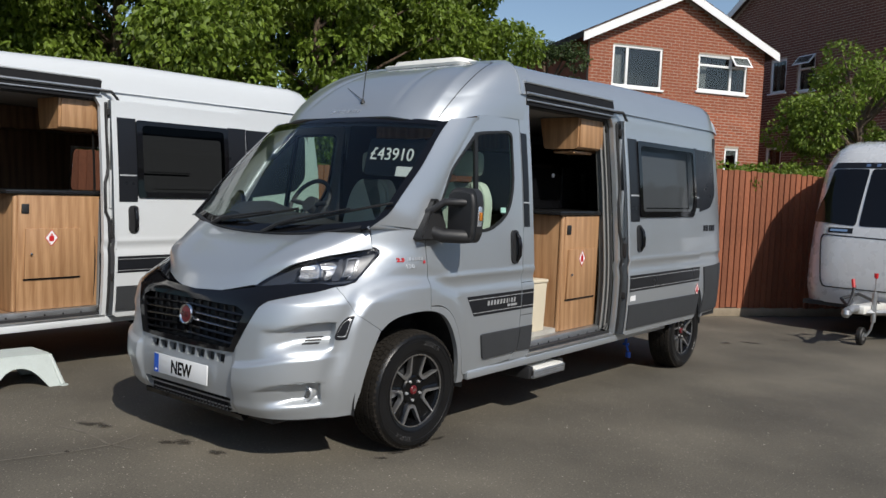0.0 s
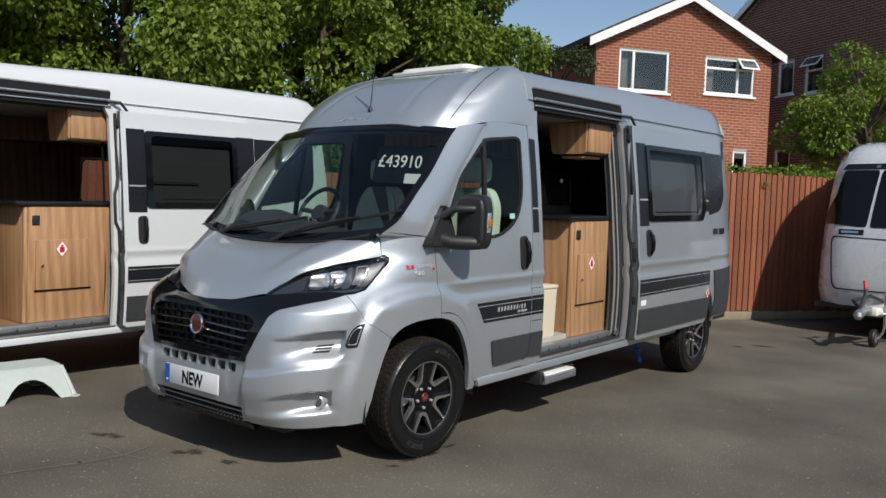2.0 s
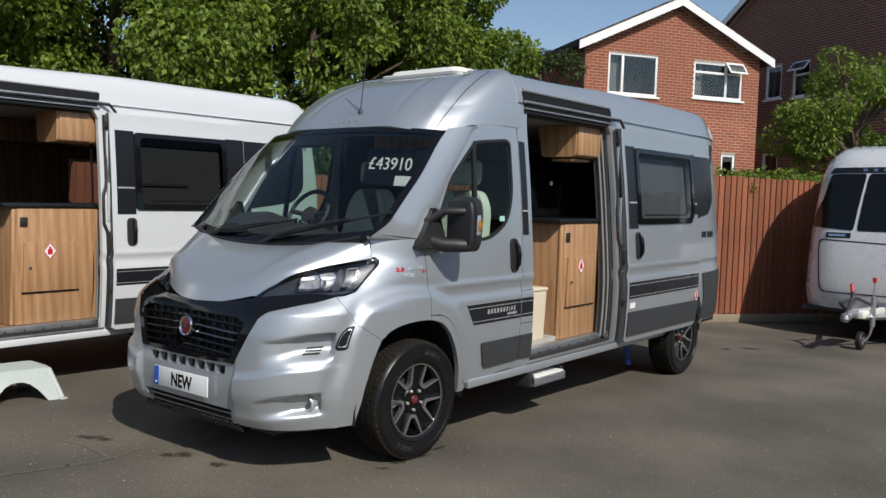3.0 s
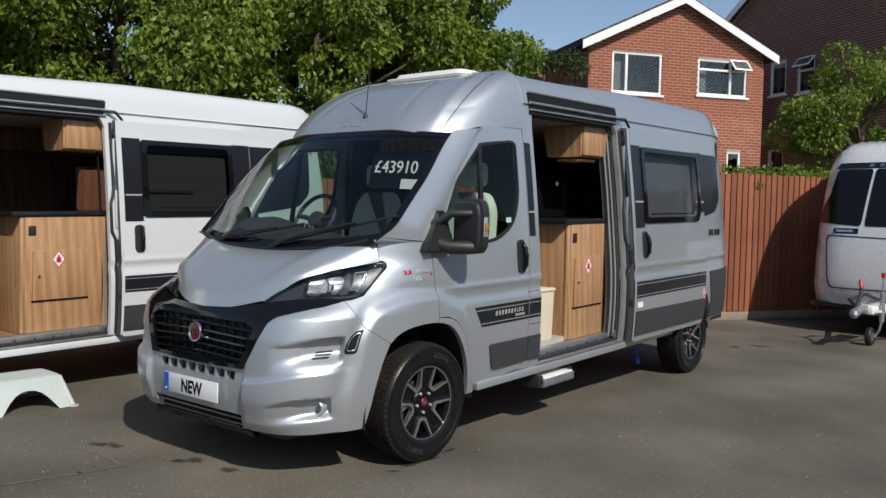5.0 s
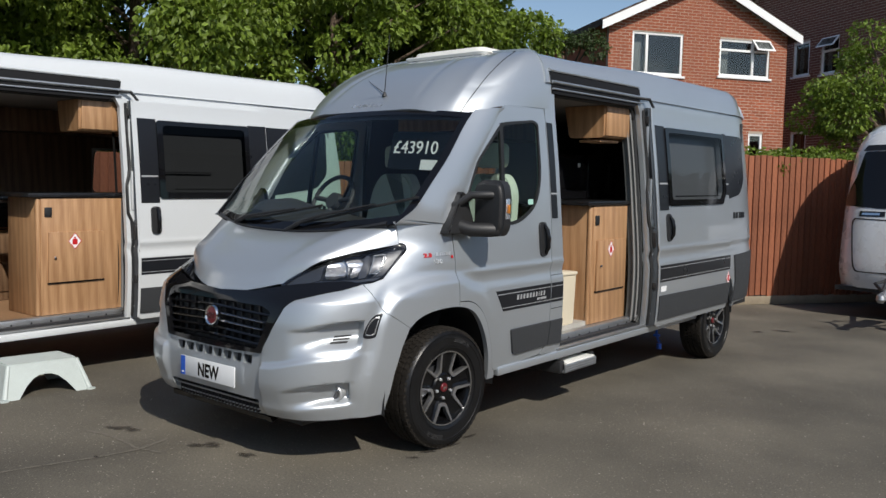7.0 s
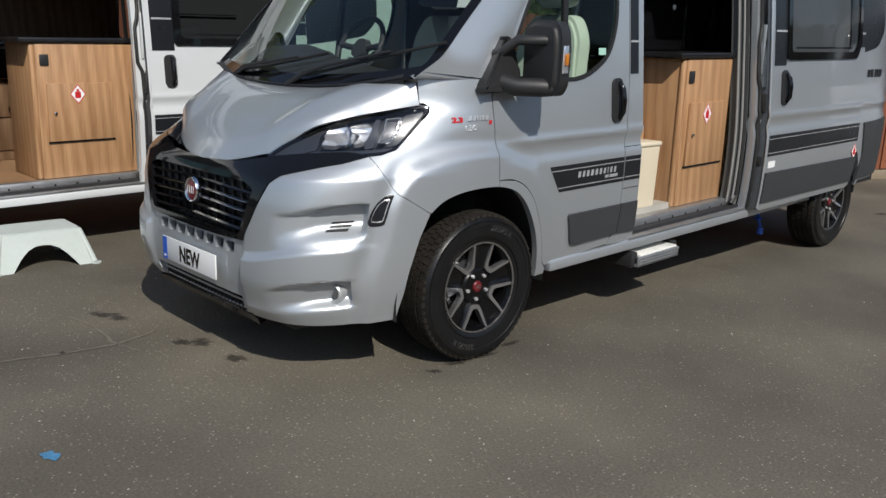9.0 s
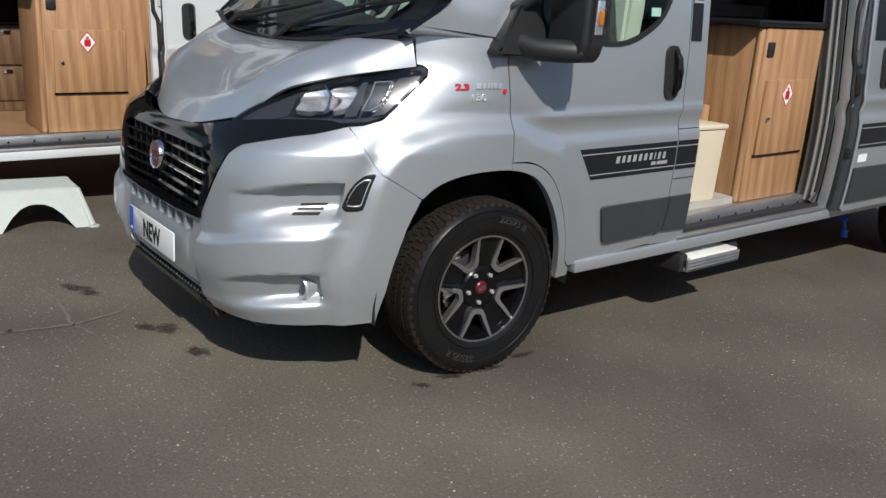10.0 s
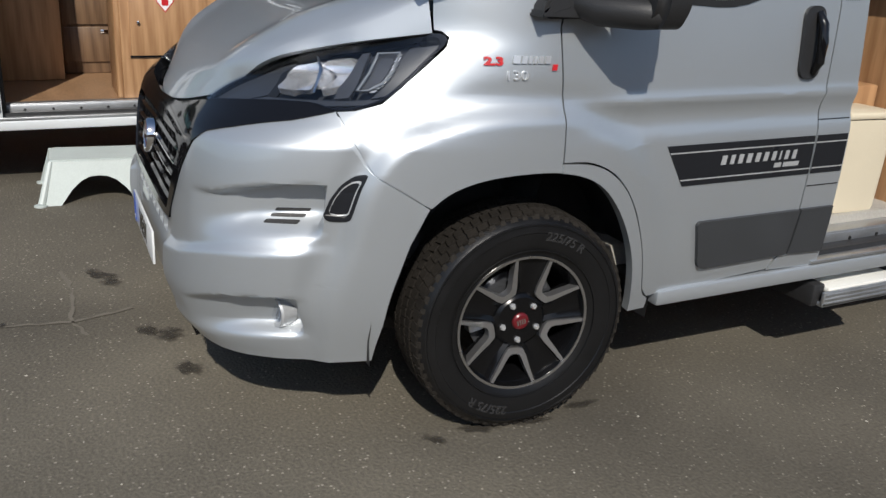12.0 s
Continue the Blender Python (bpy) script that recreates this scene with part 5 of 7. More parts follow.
    sh = 0.065 if white else 0.0
    for seg in ([(1.24, 0.44), (1.24, 2.20)], [(1.24, 2.20), (2.46, 2.20)], [(2.46 + sh, 2.20), (2.52 + sh, 2.1), (2.50 + sh, 1.5), (2.50 + sh, 0.5), (2.46 + sh, 0.45)]):
        pts = []
        for (ya, za), (yb, zb) in zip(seg, seg[1:]):
            for k in np.linspace(0, 1, 8):
                y, z = ya + (yb - ya) * k, za + (zb - za) * k
                pts.append((half(z) - 0.055, y, z))
        tube(bm, pts, 0.016, 8)
    part("opening_seal", bm, RUBBER, parent, "black rubber seal round the opening")
    bm = bmesh.new()
    rows = []
    for z in np.linspace(0.43, 2.2, 20):
        x = half(z) - (0.0 if not white else 0.1)
        rows.append([bm.verts.new(p) for p in ((x - 0.05, 2.53, z), (x - 0.07, 2.48 if not white else 2.56, z), (x - 0.11, 2.46 if not white else 2.57, z), (x - 0.14, 2.46 if not white else 2.6, z))])
    for A, B in zip(rows, rows[1:]):
        for j in range(3):
            bm.faces.new((A[j], A[j + 1], B[j + 1], B[j]))
    for dx, dy in ((0.085, 2.452), (0.06, 2.476)):
        if not white:
            seal = bmesh.new()
            tube(seal, [(half(z) - dx, dy, z) for z in np.linspace(0.46, 2.19, 22)], 0.008, 8)
            part("post_seal", seal, LINING, parent, "pale grey edging along the post")
    part("opening_post", bm, POSTTRIM if not white else RUBBER, parent, "post trim of the opening")
    bm = bmesh.new()
    box(bm, 0.86, 0.968, 1.2, 2.56, 0.405, 0.42, 0.003)
    box(bm, 0.86, 0.875, 1.2, 2.56, 0.42, 0.475, 0.003)
    box(bm, 0.80, 0.872, 1.2, 2.56, 0.470, 0.482, 0.003)
    part("sill_track", bm, GALV, parent, "grey metal sill with the lower door track")
    for y in np.linspace(1.35, 2.4, 8):
        bm = bmesh.new()
        lathe(bm, [(0.0, 0.004), (0.007, 0.003), (0.008, 0.0)], Matrix.Translation((0.875, y, 0.447)) @ Matrix.Rotation(radians(90), 4, "Y"), 10)
        part("sill_screw", bm, RUBBER, parent)


def interior(parent, white):
    """Fittings seen through the open sliding door and the cab windows."""
    part("cabin_floor", bbox(-0.88, 0.80, 0.3, 4.9, 0.44, 0.478 if white else 0.515, 0.0), FLOORWOOD if white else MAT_GREY, parent, "wood-effect floor" if white else "pale floor mat")
    # linings
    a, b, c = (3.17, 3.98, 1.87) if white else (2.02, 2.98, 1.97)
    for y0, y1, z0, z1 in ((1.1, a, 0.48, 2.2), (b, 4.85, 0.48, 2.2), (a, b, 0.48, 1.40), (a, b, c, 2.2)):
        # silver van: dark colour stands for the dim interior behind the glass
        part("wall_lining", bbox(-0.9, -0.86, y0, y1, z0, z1, 0.0), WOODDARK if white else DASH, parent, "walnut wall lining" if white else "wall lining with the interior's dimness put into its colour", 0)
    part("headlining", bbox(-0.78, 0.78, 1.0, 4.85, 2.195, 2.215, 0.0), LINING, parent, "grey headlining")
    # darkened in the silver van the same way, for interior shade
    part("rear_wall", bbox(-0.85, 0.85, 4.78, 4.83, 0.48, 2.2, 0.0), LINING if white else DASH, parent, "rear wall, interior shade put into its colour in the silver van")
    part("wall_lining", bbox(0.80, 0.84, 2.56, 4.8, 0.48, 1.38, 0.0), LINING, parent, "grey near-side lining")
    # kitchen unit by the door
    ku = part("kitchen_unit", bbox(0.30, 0.80, 1.87, 3.3, 0.48, 1.405, 0.006), WOOD, parent, "oak-effect kitchen unit inside the door")
    part("unit_front", bbox(0.80, 0.82, 1.90, 2.62 if white else 2.45, 0.485, 1.40, 0.004), WOOD, ku, "oak-effect end board")
    part("corner_post", bbox(0.78, 0.818, 1.865, 1.905, 0.482, 1.403, 0.016, 3), WOOD, ku, "rounded oak corner")
    part("worktop", bbox(0.26, 0.835, 1.80, 3.32, 1.407, 1.44, 0.006), WORKTOP, ku, "black worktop")
    dr = part("unit_door", bbox(0.82, 0.838, 1.955, 2.40, 0.74, 1.135, 0.003), WOOD, ku, "oak-effect gas locker door")
    # solid black strip in place of the shadow along the door's foot
    part("door_shadow_gap", bbox(0.819, 0.829, 1.948, 2.41, 0.727, 0.739, 0.0), WORKTOP, dr, "black strip standing in for the shadow under the door")
    bm = bmesh.new()
    lathe(bm, [(0.0, 0.018), (0.009, 0.015), (0.011, 0.008), (0.006, 0.0)], Matrix.Translation((0.838, 2.0, 0.935)) @ Matrix.Rotation(radians(90), 4, "Y"), 16)
    part("door_knob", bm, CHROME, dr, "small bright knob")
    gas_sticker(dr, (0.8382, 2.16, 1.06), 0.068)
    part("socket", bbox(0.819, 0.83, 1.925, 1.985, 1.255, 1.33, 0.006), BLACKPL, ku, "black switch plate")
    if not white:
        part("glass_lid", bbox(0.33, 0.345, 2.0, 2.6, 1.445, 1.82, 0.008), GLOSSBLK, ku, "raised black glass hob lid")
        part("glass_lid", bbox(0.33, 0.345, 2.62, 3.1, 1.445, 1.82, 0.008), GLOSSBLK, ku, "raised black glass sink lid")
        bm = bmesh.new()
        lathe(bm, [(0.0, 0.006), (0.018, 0.005), (0.02, 0.0)], Matrix.Translation((0.346, 2.45, 1.73)) @ Matrix.Rotation(radians(90), 4, "Y"), 14)
        part("lid_sticker", bm, HAZARD, ku, "small round sticker")
    # overhead locker
    bm = bmesh.new()
    prism(bm, rounded([(0.42, 2.19), (0.47, 1.94), (0.78, 1.94), (0.78, 2.19)], [0.01, 0.03, 0.03, 0.01]), lambda u, v, d: Vector((u, d, v)), 2.22 if white else 2.08, 3.2)
    ol = part("overhead_locker", bm, WOOD, parent, "oak-effect overhead locker")
    part("locker_front", bbox(0.781, 0.795, (2.22 if white else 2.08) + 0.02, 2.50, 1.955, 2.185, 0.004), WOOD, ol, "oak-effect locker board")
    if not white:
        part("lamp_rail", bbox(0.55, 0.74, 2.1, 2.4, 1.905, 1.925, 0.004), WOOD, ol, "wooden rail under the locker")
    if not white:
        bm = bmesh.new()
        prism(bm, [(-0.6, 2.19), (0.55, 2.19), (0.2, 1.99), (-0.6, 1.95)], lambda u, v, d: Vector((u, d, v)), 1.2, 1.235)
        part("cab_shelf", bm, WOOD, parent, "oak-effect shelf over the cab")
    # units along the far wall
    fu = part("far_unit", bbox(-0.85, -0.30, 1.55 if white else 2.4, 3.4, 0.48, 1.36, 0.006), WOODDARK, parent, "dark walnut unit along the far wall")
    part("far_worktop", bbox(-0.86, -0.26, 1.52 if white else 2.37, 3.42, 1.362, 1.395, 0.006), WORKTOP, fu, "black worktop")
    part("far_locker", bbox(-0.85, -0.5, 1.4 if white else 2.1, 3.4, 1.98, 2.19, 0.01), WOODDARK, parent, "dark walnut overhead locker")
    if white:
        part("tall_unit", bbox(-0.62, -0.02, 1.08, 1.60, 0.48, 2.19, 0.006), WOOD, parent, "tall oak-effect unit")
        for z0, z1 in ((0.56, 0.80), (0.82, 1.08)):
            dw = part("drawer_front", bbox(-0.30, -0.285, 1.62, 2.15, z0, z1, 0.004), WOODDARK, fu, "dark walnut drawer front")
            part("drawer_catch", bbox(-0.285, -0.275, 1.86, 1.92, z1 - 0.04, z1 - 0.015, 0.004), CHROME, dw, "small bright catch")
        ov = part("oven", bbox(-0.30, -0.28, 1.62, 2.15, 1.1, 1.34, 0.006), GLOSSBLK, fu, "black oven door with a bright rail")
        bm = bmesh.new()
        tube(bm, [(-0.262, 1.66, 1.12), (-0.262, 2.11, 1.12)], 0.008, 8)
        part("oven_rail", bm, CHROME, ov, "bright rail")
    else:
        part("bench_base", bbox(0.15, 0.58, 1.30, 1.86, 0.482, 0.98, 0.01), WOOD, parent, "oak-effect seat base")
    # high-backed rear seat seen through the side window
    for y, w in (() if white else ((3.96, 0.15), (4.40, 0.25))):
        bm = bmesh.new()
        prism(bm, rounded([(y - w, 0.9), (y + w, 0.9), (y + w * 0.85, 1.80), (y + w * 0.5, 1.92), (y - w * 0.5, 1.90), (y - w * 0.85, 1.78)], 0.06), lambda u, v, d: Vector((d, u, v)), 0.64, 0.76)
        bmesh.ops.bevel(bm, geom=[e for e in bm.edges if abs(e.verts[0].co.x - e.verts[1].co.x) < 0.01], offset=0.03, segments=2, affect="EDGES")
        part("rear_seat", bm, SEATPALE, parent, "pale high-backed seat", 60)
    # cab: dashboard, wheel and seats
    bm = bmesh.new()
    prof = [(-0.30, 0.75), (-0.30, 1.24), (-0.22, 1.30), (0.0, 1.31), (0.14, 1.27), (0.22, 1.14), (0.16, 0.9), (0.1, 0.7)]
    rows = []
    for x in np.linspace(-0.8, 0.8, 23):
        hump = 0.12 * math.exp(-((x + 0.42) / 0.2) ** 2) + 0.05 * math.exp(-(x / 0.22) ** 2) + 0.03
        rows.append([bm.verts.new((x, y - 0.06 * (1 - (x / 0.86) ** 2), z + (hump if 1 < z else 0))) for y, z in prof])
    for A, B in zip(rows, rows[1:]):
        for j in range(len(prof) - 1):
            bm.faces.new((A[j], A[j + 1], B[j + 1], B[j]))
    part("dashboard", bm, DASH, parent, "dark moulded dashboard", 50)
    bm = bmesh.new()
    m = Matrix.Translation((-0.41, 0.32, 1.44)) @ Matrix.Rotation(radians(62), 4, "X")
    tube(bm, [m @ Vector((0.19 * math.cos(a), 0.19 * math.sin(a), 0)) for a in np.linspace(0, 2 * math.pi, 33)[:-1]], 0.016, 10, True)
    for a in (0.1, math.pi - 0.1, -math.pi / 2):
        tube(bm, [m @ Vector((0, 0, -0.02)), m @ Vector((0.185 * math.cos(a), 0.185 * math.sin(a), 0))], 0.018, 8)
    lathe(bm, [(0.0, 0.012), (0.06, 0.006), (0.07, -0.03)], m, 20)
    part("steering_wheel", bm, DASH, parent, "dark three-spoke steering wheel")
    for x in (-0.45, 0.47):
        bm = bmesh.new()
        box(bm, x - 0.25, x + 0.25, 0.42, 0.95, 0.88, 1.05, 0.05, 3)
        se = part("cab_seat", bm, SEATCLOTH, parent, "grey cab seat with armrests", 60)
        bm = bmesh.new()
        prism(bm, rounded([(-0.25, 0.0), (0.25, 0.0), (0.22, 0.5), (0.14, 0.62), (-0.14, 0.62), (-0.22, 0.5)], 0.06), lambda u, v, d: Vector((x + u, 0.88 + d + v * 0.18, 1.02 + v)), 0.0, 0.13)
        bmesh.ops.bevel(bm, geom=[e for e in bm.edges if e.calc_length() < 0.12], offset=0.02, segments=2, affect="EDGES")
        part("backrest", bm, SEATPALE, se, "pale grey seat back", 60)
        part("headrest", bbox(x - 0.13, x + 0.13, 1.0, 1.1, 1.68, 1.86, 0.045, 3), SEATPALE, se, "pale headrest", 60)
        part("seat_box", bbox(x - 0.22, x + 0.22, 0.45, 0.92, 0.48, 0.88, 0.02), DASH, se, "dark seat box")


def roof_fittings(parent, white):
    """Skylights on the roof."""
    items = ((0.0, 1.40, 0.38, 0.38, 0.068), (0.05, 3.55, 0.22, 0.22, 0.13)) if not white else ((0.1, 2.78, 0.22, 0.3, 0.1), (0.1, 3.9, 0.22, 0.3, 0.09), (0.0, 1.5, 0.3, 0.3, 0.06))
    for x, y, a, b, h in items:
        bm = bmesh.new()
        prof = [(1.0, 0.0), (1.03, 0.3), (1.02, 0.42), (0.9, 0.5), (0.86, 0.95), (0.8, 1.0)] if not white else [(1.0, 0.0), (1.03, 0.15), (1.02, 0.25), (0.93, 0.4), (0.8, 0.75), (0.62, 0.93), (0.35, 1.0)]
        rows = []
        for k, t in prof:
            pl = rounded([(-a * k, -b * k), (a * k, -b * k), (a * k, b * k), (-a * k, b * k)], 0.07, 4)
            rows.append([bm.verts.new((x + u, y + v, 2.495 + h * t)) for u, v in pl])
        for A, B in zip(rows, rows[1:]):
            for j in range(len(A)):
                bm.faces.new((A[j], A[(j + 1) % len(A)], B[(j + 1) % len(A)], B[j]))
        bm.faces.new(rows[-1])
        part("skylight", bm, SMOKEDOME if white else OFFWHITE, parent, "grey domed roof light" if white else "off-white plastic roof light")
    # awning light over the opening
    bm = bmesh.new()
    p = ROOF(1.85, 0.86)
    pl = rounded([(1.68, 0.84), (2.02, 0.84), (2.0, 0.92), (1.70, 0.92)], 0.02)
    part("awning_light", patch(pl, ROOF, (), (0.1, 0.03), 0.02, 0.022), OFFWHITE, parent, "small light over the sliding door")
    bm = patch(rounded([(1.74, 0.865), (1.96, 0.865), (1.95, 0.905), (1.75, 0.905)], 0.01), ROOF, (), (0.1, 0.03), 0.004, 0.026)
    part("light_lens", bm, GALV, parent, "grey lens of the awning light")


def van(m, paint, label, white):
    root = holder("camper_van", m, label, "camper van", "camper vans")
    SHEAR[0], SHEAR[1] = (0.021, 1.7) if white else (PITCH, 0.0)
    nose(root, paint, not white)
    glasshouse(root, paint, not white)
    body_rear(root, paint)
    sliding_door(root, paint, white)
    interior(root, white)
    roof_fittings(root, white)
    SHEAR[0] = 0.0
    return root


silver_van = van(Matrix(), SILVER, "silver high-roof camper van with its sliding door open", False)
WHITE_AT = Matrix.Translation((-3.28, -2.73, 0))
white_van = van(WHITE_AT, WHITE, "white high-roof camper van with its sliding door open", True)
base_wheel = wheel(1, silver_van)
base_wheel.location = (0.862, 0, 0.362)
base_wheel.rotation_euler = (radians(14), 0, radians(-3))
for holder_ob in (silver_van, white_van):
    for sx, y in ((1, 0.0), (-1, 0.0), (1, 4.035), (-1, 4.035)):
        if holder_ob is silver_van and sx > 0 and y < 1:
            continue
        w2 = copy_thing(base_wheel, pose(sx * 0.862, y, 0.362, 25 + 40 * y, 0, 0 if sx > 0 else 180))
        w2.parent = holder_ob


# ---- ground ----
def asphalt():
    m = mat("worn_asphalt", (0.082, 0.072, 0.056), rough=0.85, var=0.25, second=(0.152, 0.134, 0.102), scale=0.9, fine=85, bump=1.0, aniso_rough=0.08)
    nt = m.node_tree
    b = nt.nodes["Principled BSDF"]
    L = nt.links.new
    tc = [n for n in nt.nodes if n.type == "TEX_COORD"][0]
    # pale stone chips
    vo = nt.nodes.new("ShaderNodeTexVoronoi")
    vo.inputs["Scale"].default_value = 75
    L(tc.outputs["Object"], vo.inputs["Vector"])
    chip = nt.nodes.new("ShaderNodeMapRange")
    chip.inputs["From Min"].default_value, chip.inputs["From Max"].default_value = 0.8, 0.96
    sep = nt.nodes.new("ShaderNodeSeparateColor")
    L(vo.outputs["Color"], sep.inputs[0])
    L(sep.outputs[0], chip.inputs["Value"])
    near = nt.nodes.new("ShaderNodeMapRange")
    near.inputs["From Min"].default_value, near.inputs["From Max"].default_value = 0.38, 0.2
    L(vo.outputs["Distance"], near.inputs["Value"])
    mul = nt.nodes.new("ShaderNodeMath")
    mul.operation = "MULTIPLY"
    L(chip.outputs[0], mul.inputs[0])
    L(near.outputs[0], mul.inputs[1])
    mx = nt.nodes.new("ShaderNodeMix")
    mx.data_type = "RGBA"
    src = b.inputs["Base Color"].links[0].from_socket
    L(mul.outputs[0], mx.inputs[0])
    L(src, mx.inputs[6])
    mx.inputs[7].default_value = (0.29, 0.262, 0.215, 1)
    # broad stains
    n3 = nt.nodes.new("ShaderNodeTexNoise")
    n3.inputs["Scale"].default_value, n3.inputs["Detail"].default_value = 0.55, 6
    L(tc.outputs["Object"], n3.inputs["Vector"])
    r3 = nt.nodes.new("ShaderNodeMapRange")
    r3.inputs["From Min"].default_value, r3.inputs["From Max"].default_value = 0.35, 0.7
    r3.inputs["To Min"].default_value, r3.inputs["To Max"].default_value = 0.72, 1.35
    L(n3.outputs["Fac"], r3.inputs["Value"])
    hs = nt.nodes.new("ShaderNodeHueSaturation")
    L(mx.outputs[2], hs.inputs["Color"])
    L(r3.outputs[0], hs.inputs["Value"])
    L(hs.outputs[0], b.inputs["Base Color"])
    return m


bm = bmesh.new()
bmesh.ops.create_grid(bm, x_segments=60, y_segments=60, size=600)
part("ground", bm, asphalt(), None, "worn grey-brown asphalt yard", 0)
tagged(bpy.data.objects["ground"], "", "ground", "", "structure")

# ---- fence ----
# brown brick with the back house's shade put into its colour
BRICKDARK = mat("shade_brown_brick", (0.16, 0.06, 0.045), rough=0.88, var=0.2, second=(0.25, 0.1, 0.07), scale=4, fine=70, bump=0.4, per_object=0.2)
FENCE = mat("red_brown_fence_stain", (0.20, 0.066, 0.032), rough=0.75, var=0.3, second=(0.34, 0.122, 0.06), scale=3, fine=40, stretch=(3, 3, 0.4), bump=0.5, per_object=0.22)
CONCRETE = mat("concrete", (0.27, 0.22, 0.155), rough=0.9, var=0.2, fine=60, bump=0.6)


def fence(name, a, b, top, label):
    a, b = Vector(a), Vector(b)
    n = int((b - a).length / 0.105)
    ux = (b - a).normalized()
    root = holder(name, Matrix(), label, "fence")
    ang = math.atan2(ux.y, ux.x)
    me = None
    for k in range(n):
        if me is None:
            bm = bmesh.new()
            # feather-edged board
            prism(bm, [(0, 0), (0.118, 0.0), (0.118, 0.006), (0, 0.032)], lambda u, v, d: Vector((u, -v, d)), 0.13, top)
            bmesh.ops.bevel(bm, geom=bm.edges[:], offset=0.002, segments=1, affect="EDGES")
            ob = part("board", bm, FENCE, root, "", 30)
            me = ob.data
        else:
            ob = new("board", me)
            ob.parent = root
        p = a + ux * 0.105 * k
        ob.matrix_basis = Matrix.Translation((p.x, p.y, random.uniform(-0.012, 0.012))) @ Matrix.Rotation(ang + radians(random.uniform(-0.6, 0.6)), 4, "Z")
    off = Vector((-ux.y, ux.x)) * 0.035
    for z in (0.5, 1.15, 1.85):
        bm = bmesh.new()
        box(bm, 0, (b - a).length, 0.02, 0.06, z - 0.04, z + 0.04)
        ob = part("rail", bm, FENCE, root, "", 30)
        ob.matrix_basis = Matrix.Translation((a.x, a.y, 0)) @ Matrix.Rotation(ang, 4, "Z")
    bm = bmesh.new()
    box(bm, 0, (b - a).length, -0.03, 0.03, 0.0, 0.125, 0.008)
    ob = part("gravel_board", bm, CONCRETE, root, "pale concrete board at the foot", 30)
    ob.matrix_basis = Matrix.Translation((a.x, a.y, 0)) @ Matrix.Rotation(ang, 4, "Z")
    return root


fence("board_fence", (-0.75, 7.95), (3.2, 14.2), 2.2, "red-brown close-boarded timber fence behind the yard")
fence("board_fence", (-4.3, 8.4), (-0.80, 7.98), 2.1, "red-brown timber fence under the trees")
fence("board_fence", (-9.3, -3.5), (-4.36, 8.36), 2.0, "red-brown timber fence below the hornbeams")

# ---- foliage ----
def leafmat(name, a, b):
    m = mat(name, a, rough=0.55, var=0.2, second=b, scale=1.3, fine=8)
    nt = m.node_tree
    bs = nt.nodes["Principled BSDF"]
    tl, mx = nt.nodes.new("ShaderNodeBsdfTranslucent"), nt.nodes.new("ShaderNodeMixShader")
    src = bs.inputs["Base Color"].links[0].from_socket
    geo, hs, mr = nt.nodes.new("ShaderNodeNewGeometry"), nt.nodes.new("ShaderNodeHueSaturation"), nt.nodes.new("ShaderNodeMapRange")
    mr.inputs["To Min"].default_value, mr.inputs["To Max"].default_value = 0.65, 1.35
    nt.links.new(geo.outputs["Random Per Island"], mr.inputs["Value"])
    nt.links.new(mr.outputs[0], hs.inputs["Value"])
    nt.links.new(src, hs.inputs["Color"])
    nt.links.new(hs.outputs[0], bs.inputs["Base Color"])
    nt.links.new(hs.outputs[0], tl.inputs[0])
    mx.inputs[0].default_value = 0.4
    nt.links.new(bs.outputs[0], mx.inputs[1])
    nt.links.new(tl.outputs[0], mx.inputs[2])
    nt.links.new(mx.outputs[0], nt.nodes["Material Output"].inputs[0])
    return m


BARK = mat("grey_brown_bark", (0.12, 0.085, 0.06), rough=0.95, var=0.3, fine=30, stretch=(2, 2, 0.5), bump=1.0)
LEAF = leafmat("hornbeam_leaf", (0.10, 0.16, 0.017), (0.22, 0.305, 0.033))
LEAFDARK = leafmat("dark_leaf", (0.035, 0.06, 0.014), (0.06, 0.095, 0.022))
rng = np.random.default_rng(7)


def leaf_cloud(name, centres, radii, n, size, material, parent, label):
    """Many small folded leaves hung in clumps."""
    centres, radii = np.array(centres), np.array(radii)
    w = radii ** 2
    idx = rng.choice(len(centres), n, p=w / w.sum())
    d = rng.normal(size=(n, 3))
    d /= np.linalg.norm(d, axis=1)[:, None]
    r = radii[idx] * rng.uniform(0.45, 1.0, n) ** 0.5
    pos = centres[idx] + d * r[:, None] * np.array([1, 1, 0.8])
    a = rng.normal(size=(n, 3)) * 0.6 + np.array([0, 0, -0.75]) + d * 0.5
    a /= np.linalg.norm(a, axis=1)[:, None]
    s = np.cross(a, rng.normal(size=(n, 3)))
    s /= np.linalg.norm(s, axis=1)[:, None]
    nn = np.cross(a, s)
    ln = (size * rng.uniform(0.6, 1.3, n))[:, None]
    base, tip = pos, pos + a * ln
    mid = pos + a * ln * 0.45
    L_ = mid + s * ln * 0.3 + nn * ln * 0.09
    R_ = mid - s * ln * 0.3 + nn * ln * 0.09
    verts = np.stack([base, L_, tip, R_], 1).reshape(-1, 3)
    k = np.arange(n)[:, None] * 4
    faces = np.concatenate([k + [0, 1, 2], k + [0, 2, 3]])
    me = bpy.data.meshes.new(name)
    me.from_pydata(verts.tolist(), [], faces.tolist())
    me.materials.append(material)
    ob = new(name, me)
    if parent:
        ob.parent = parent
    return tagged(ob, label, "", "", "stuff" if parent is None else "")


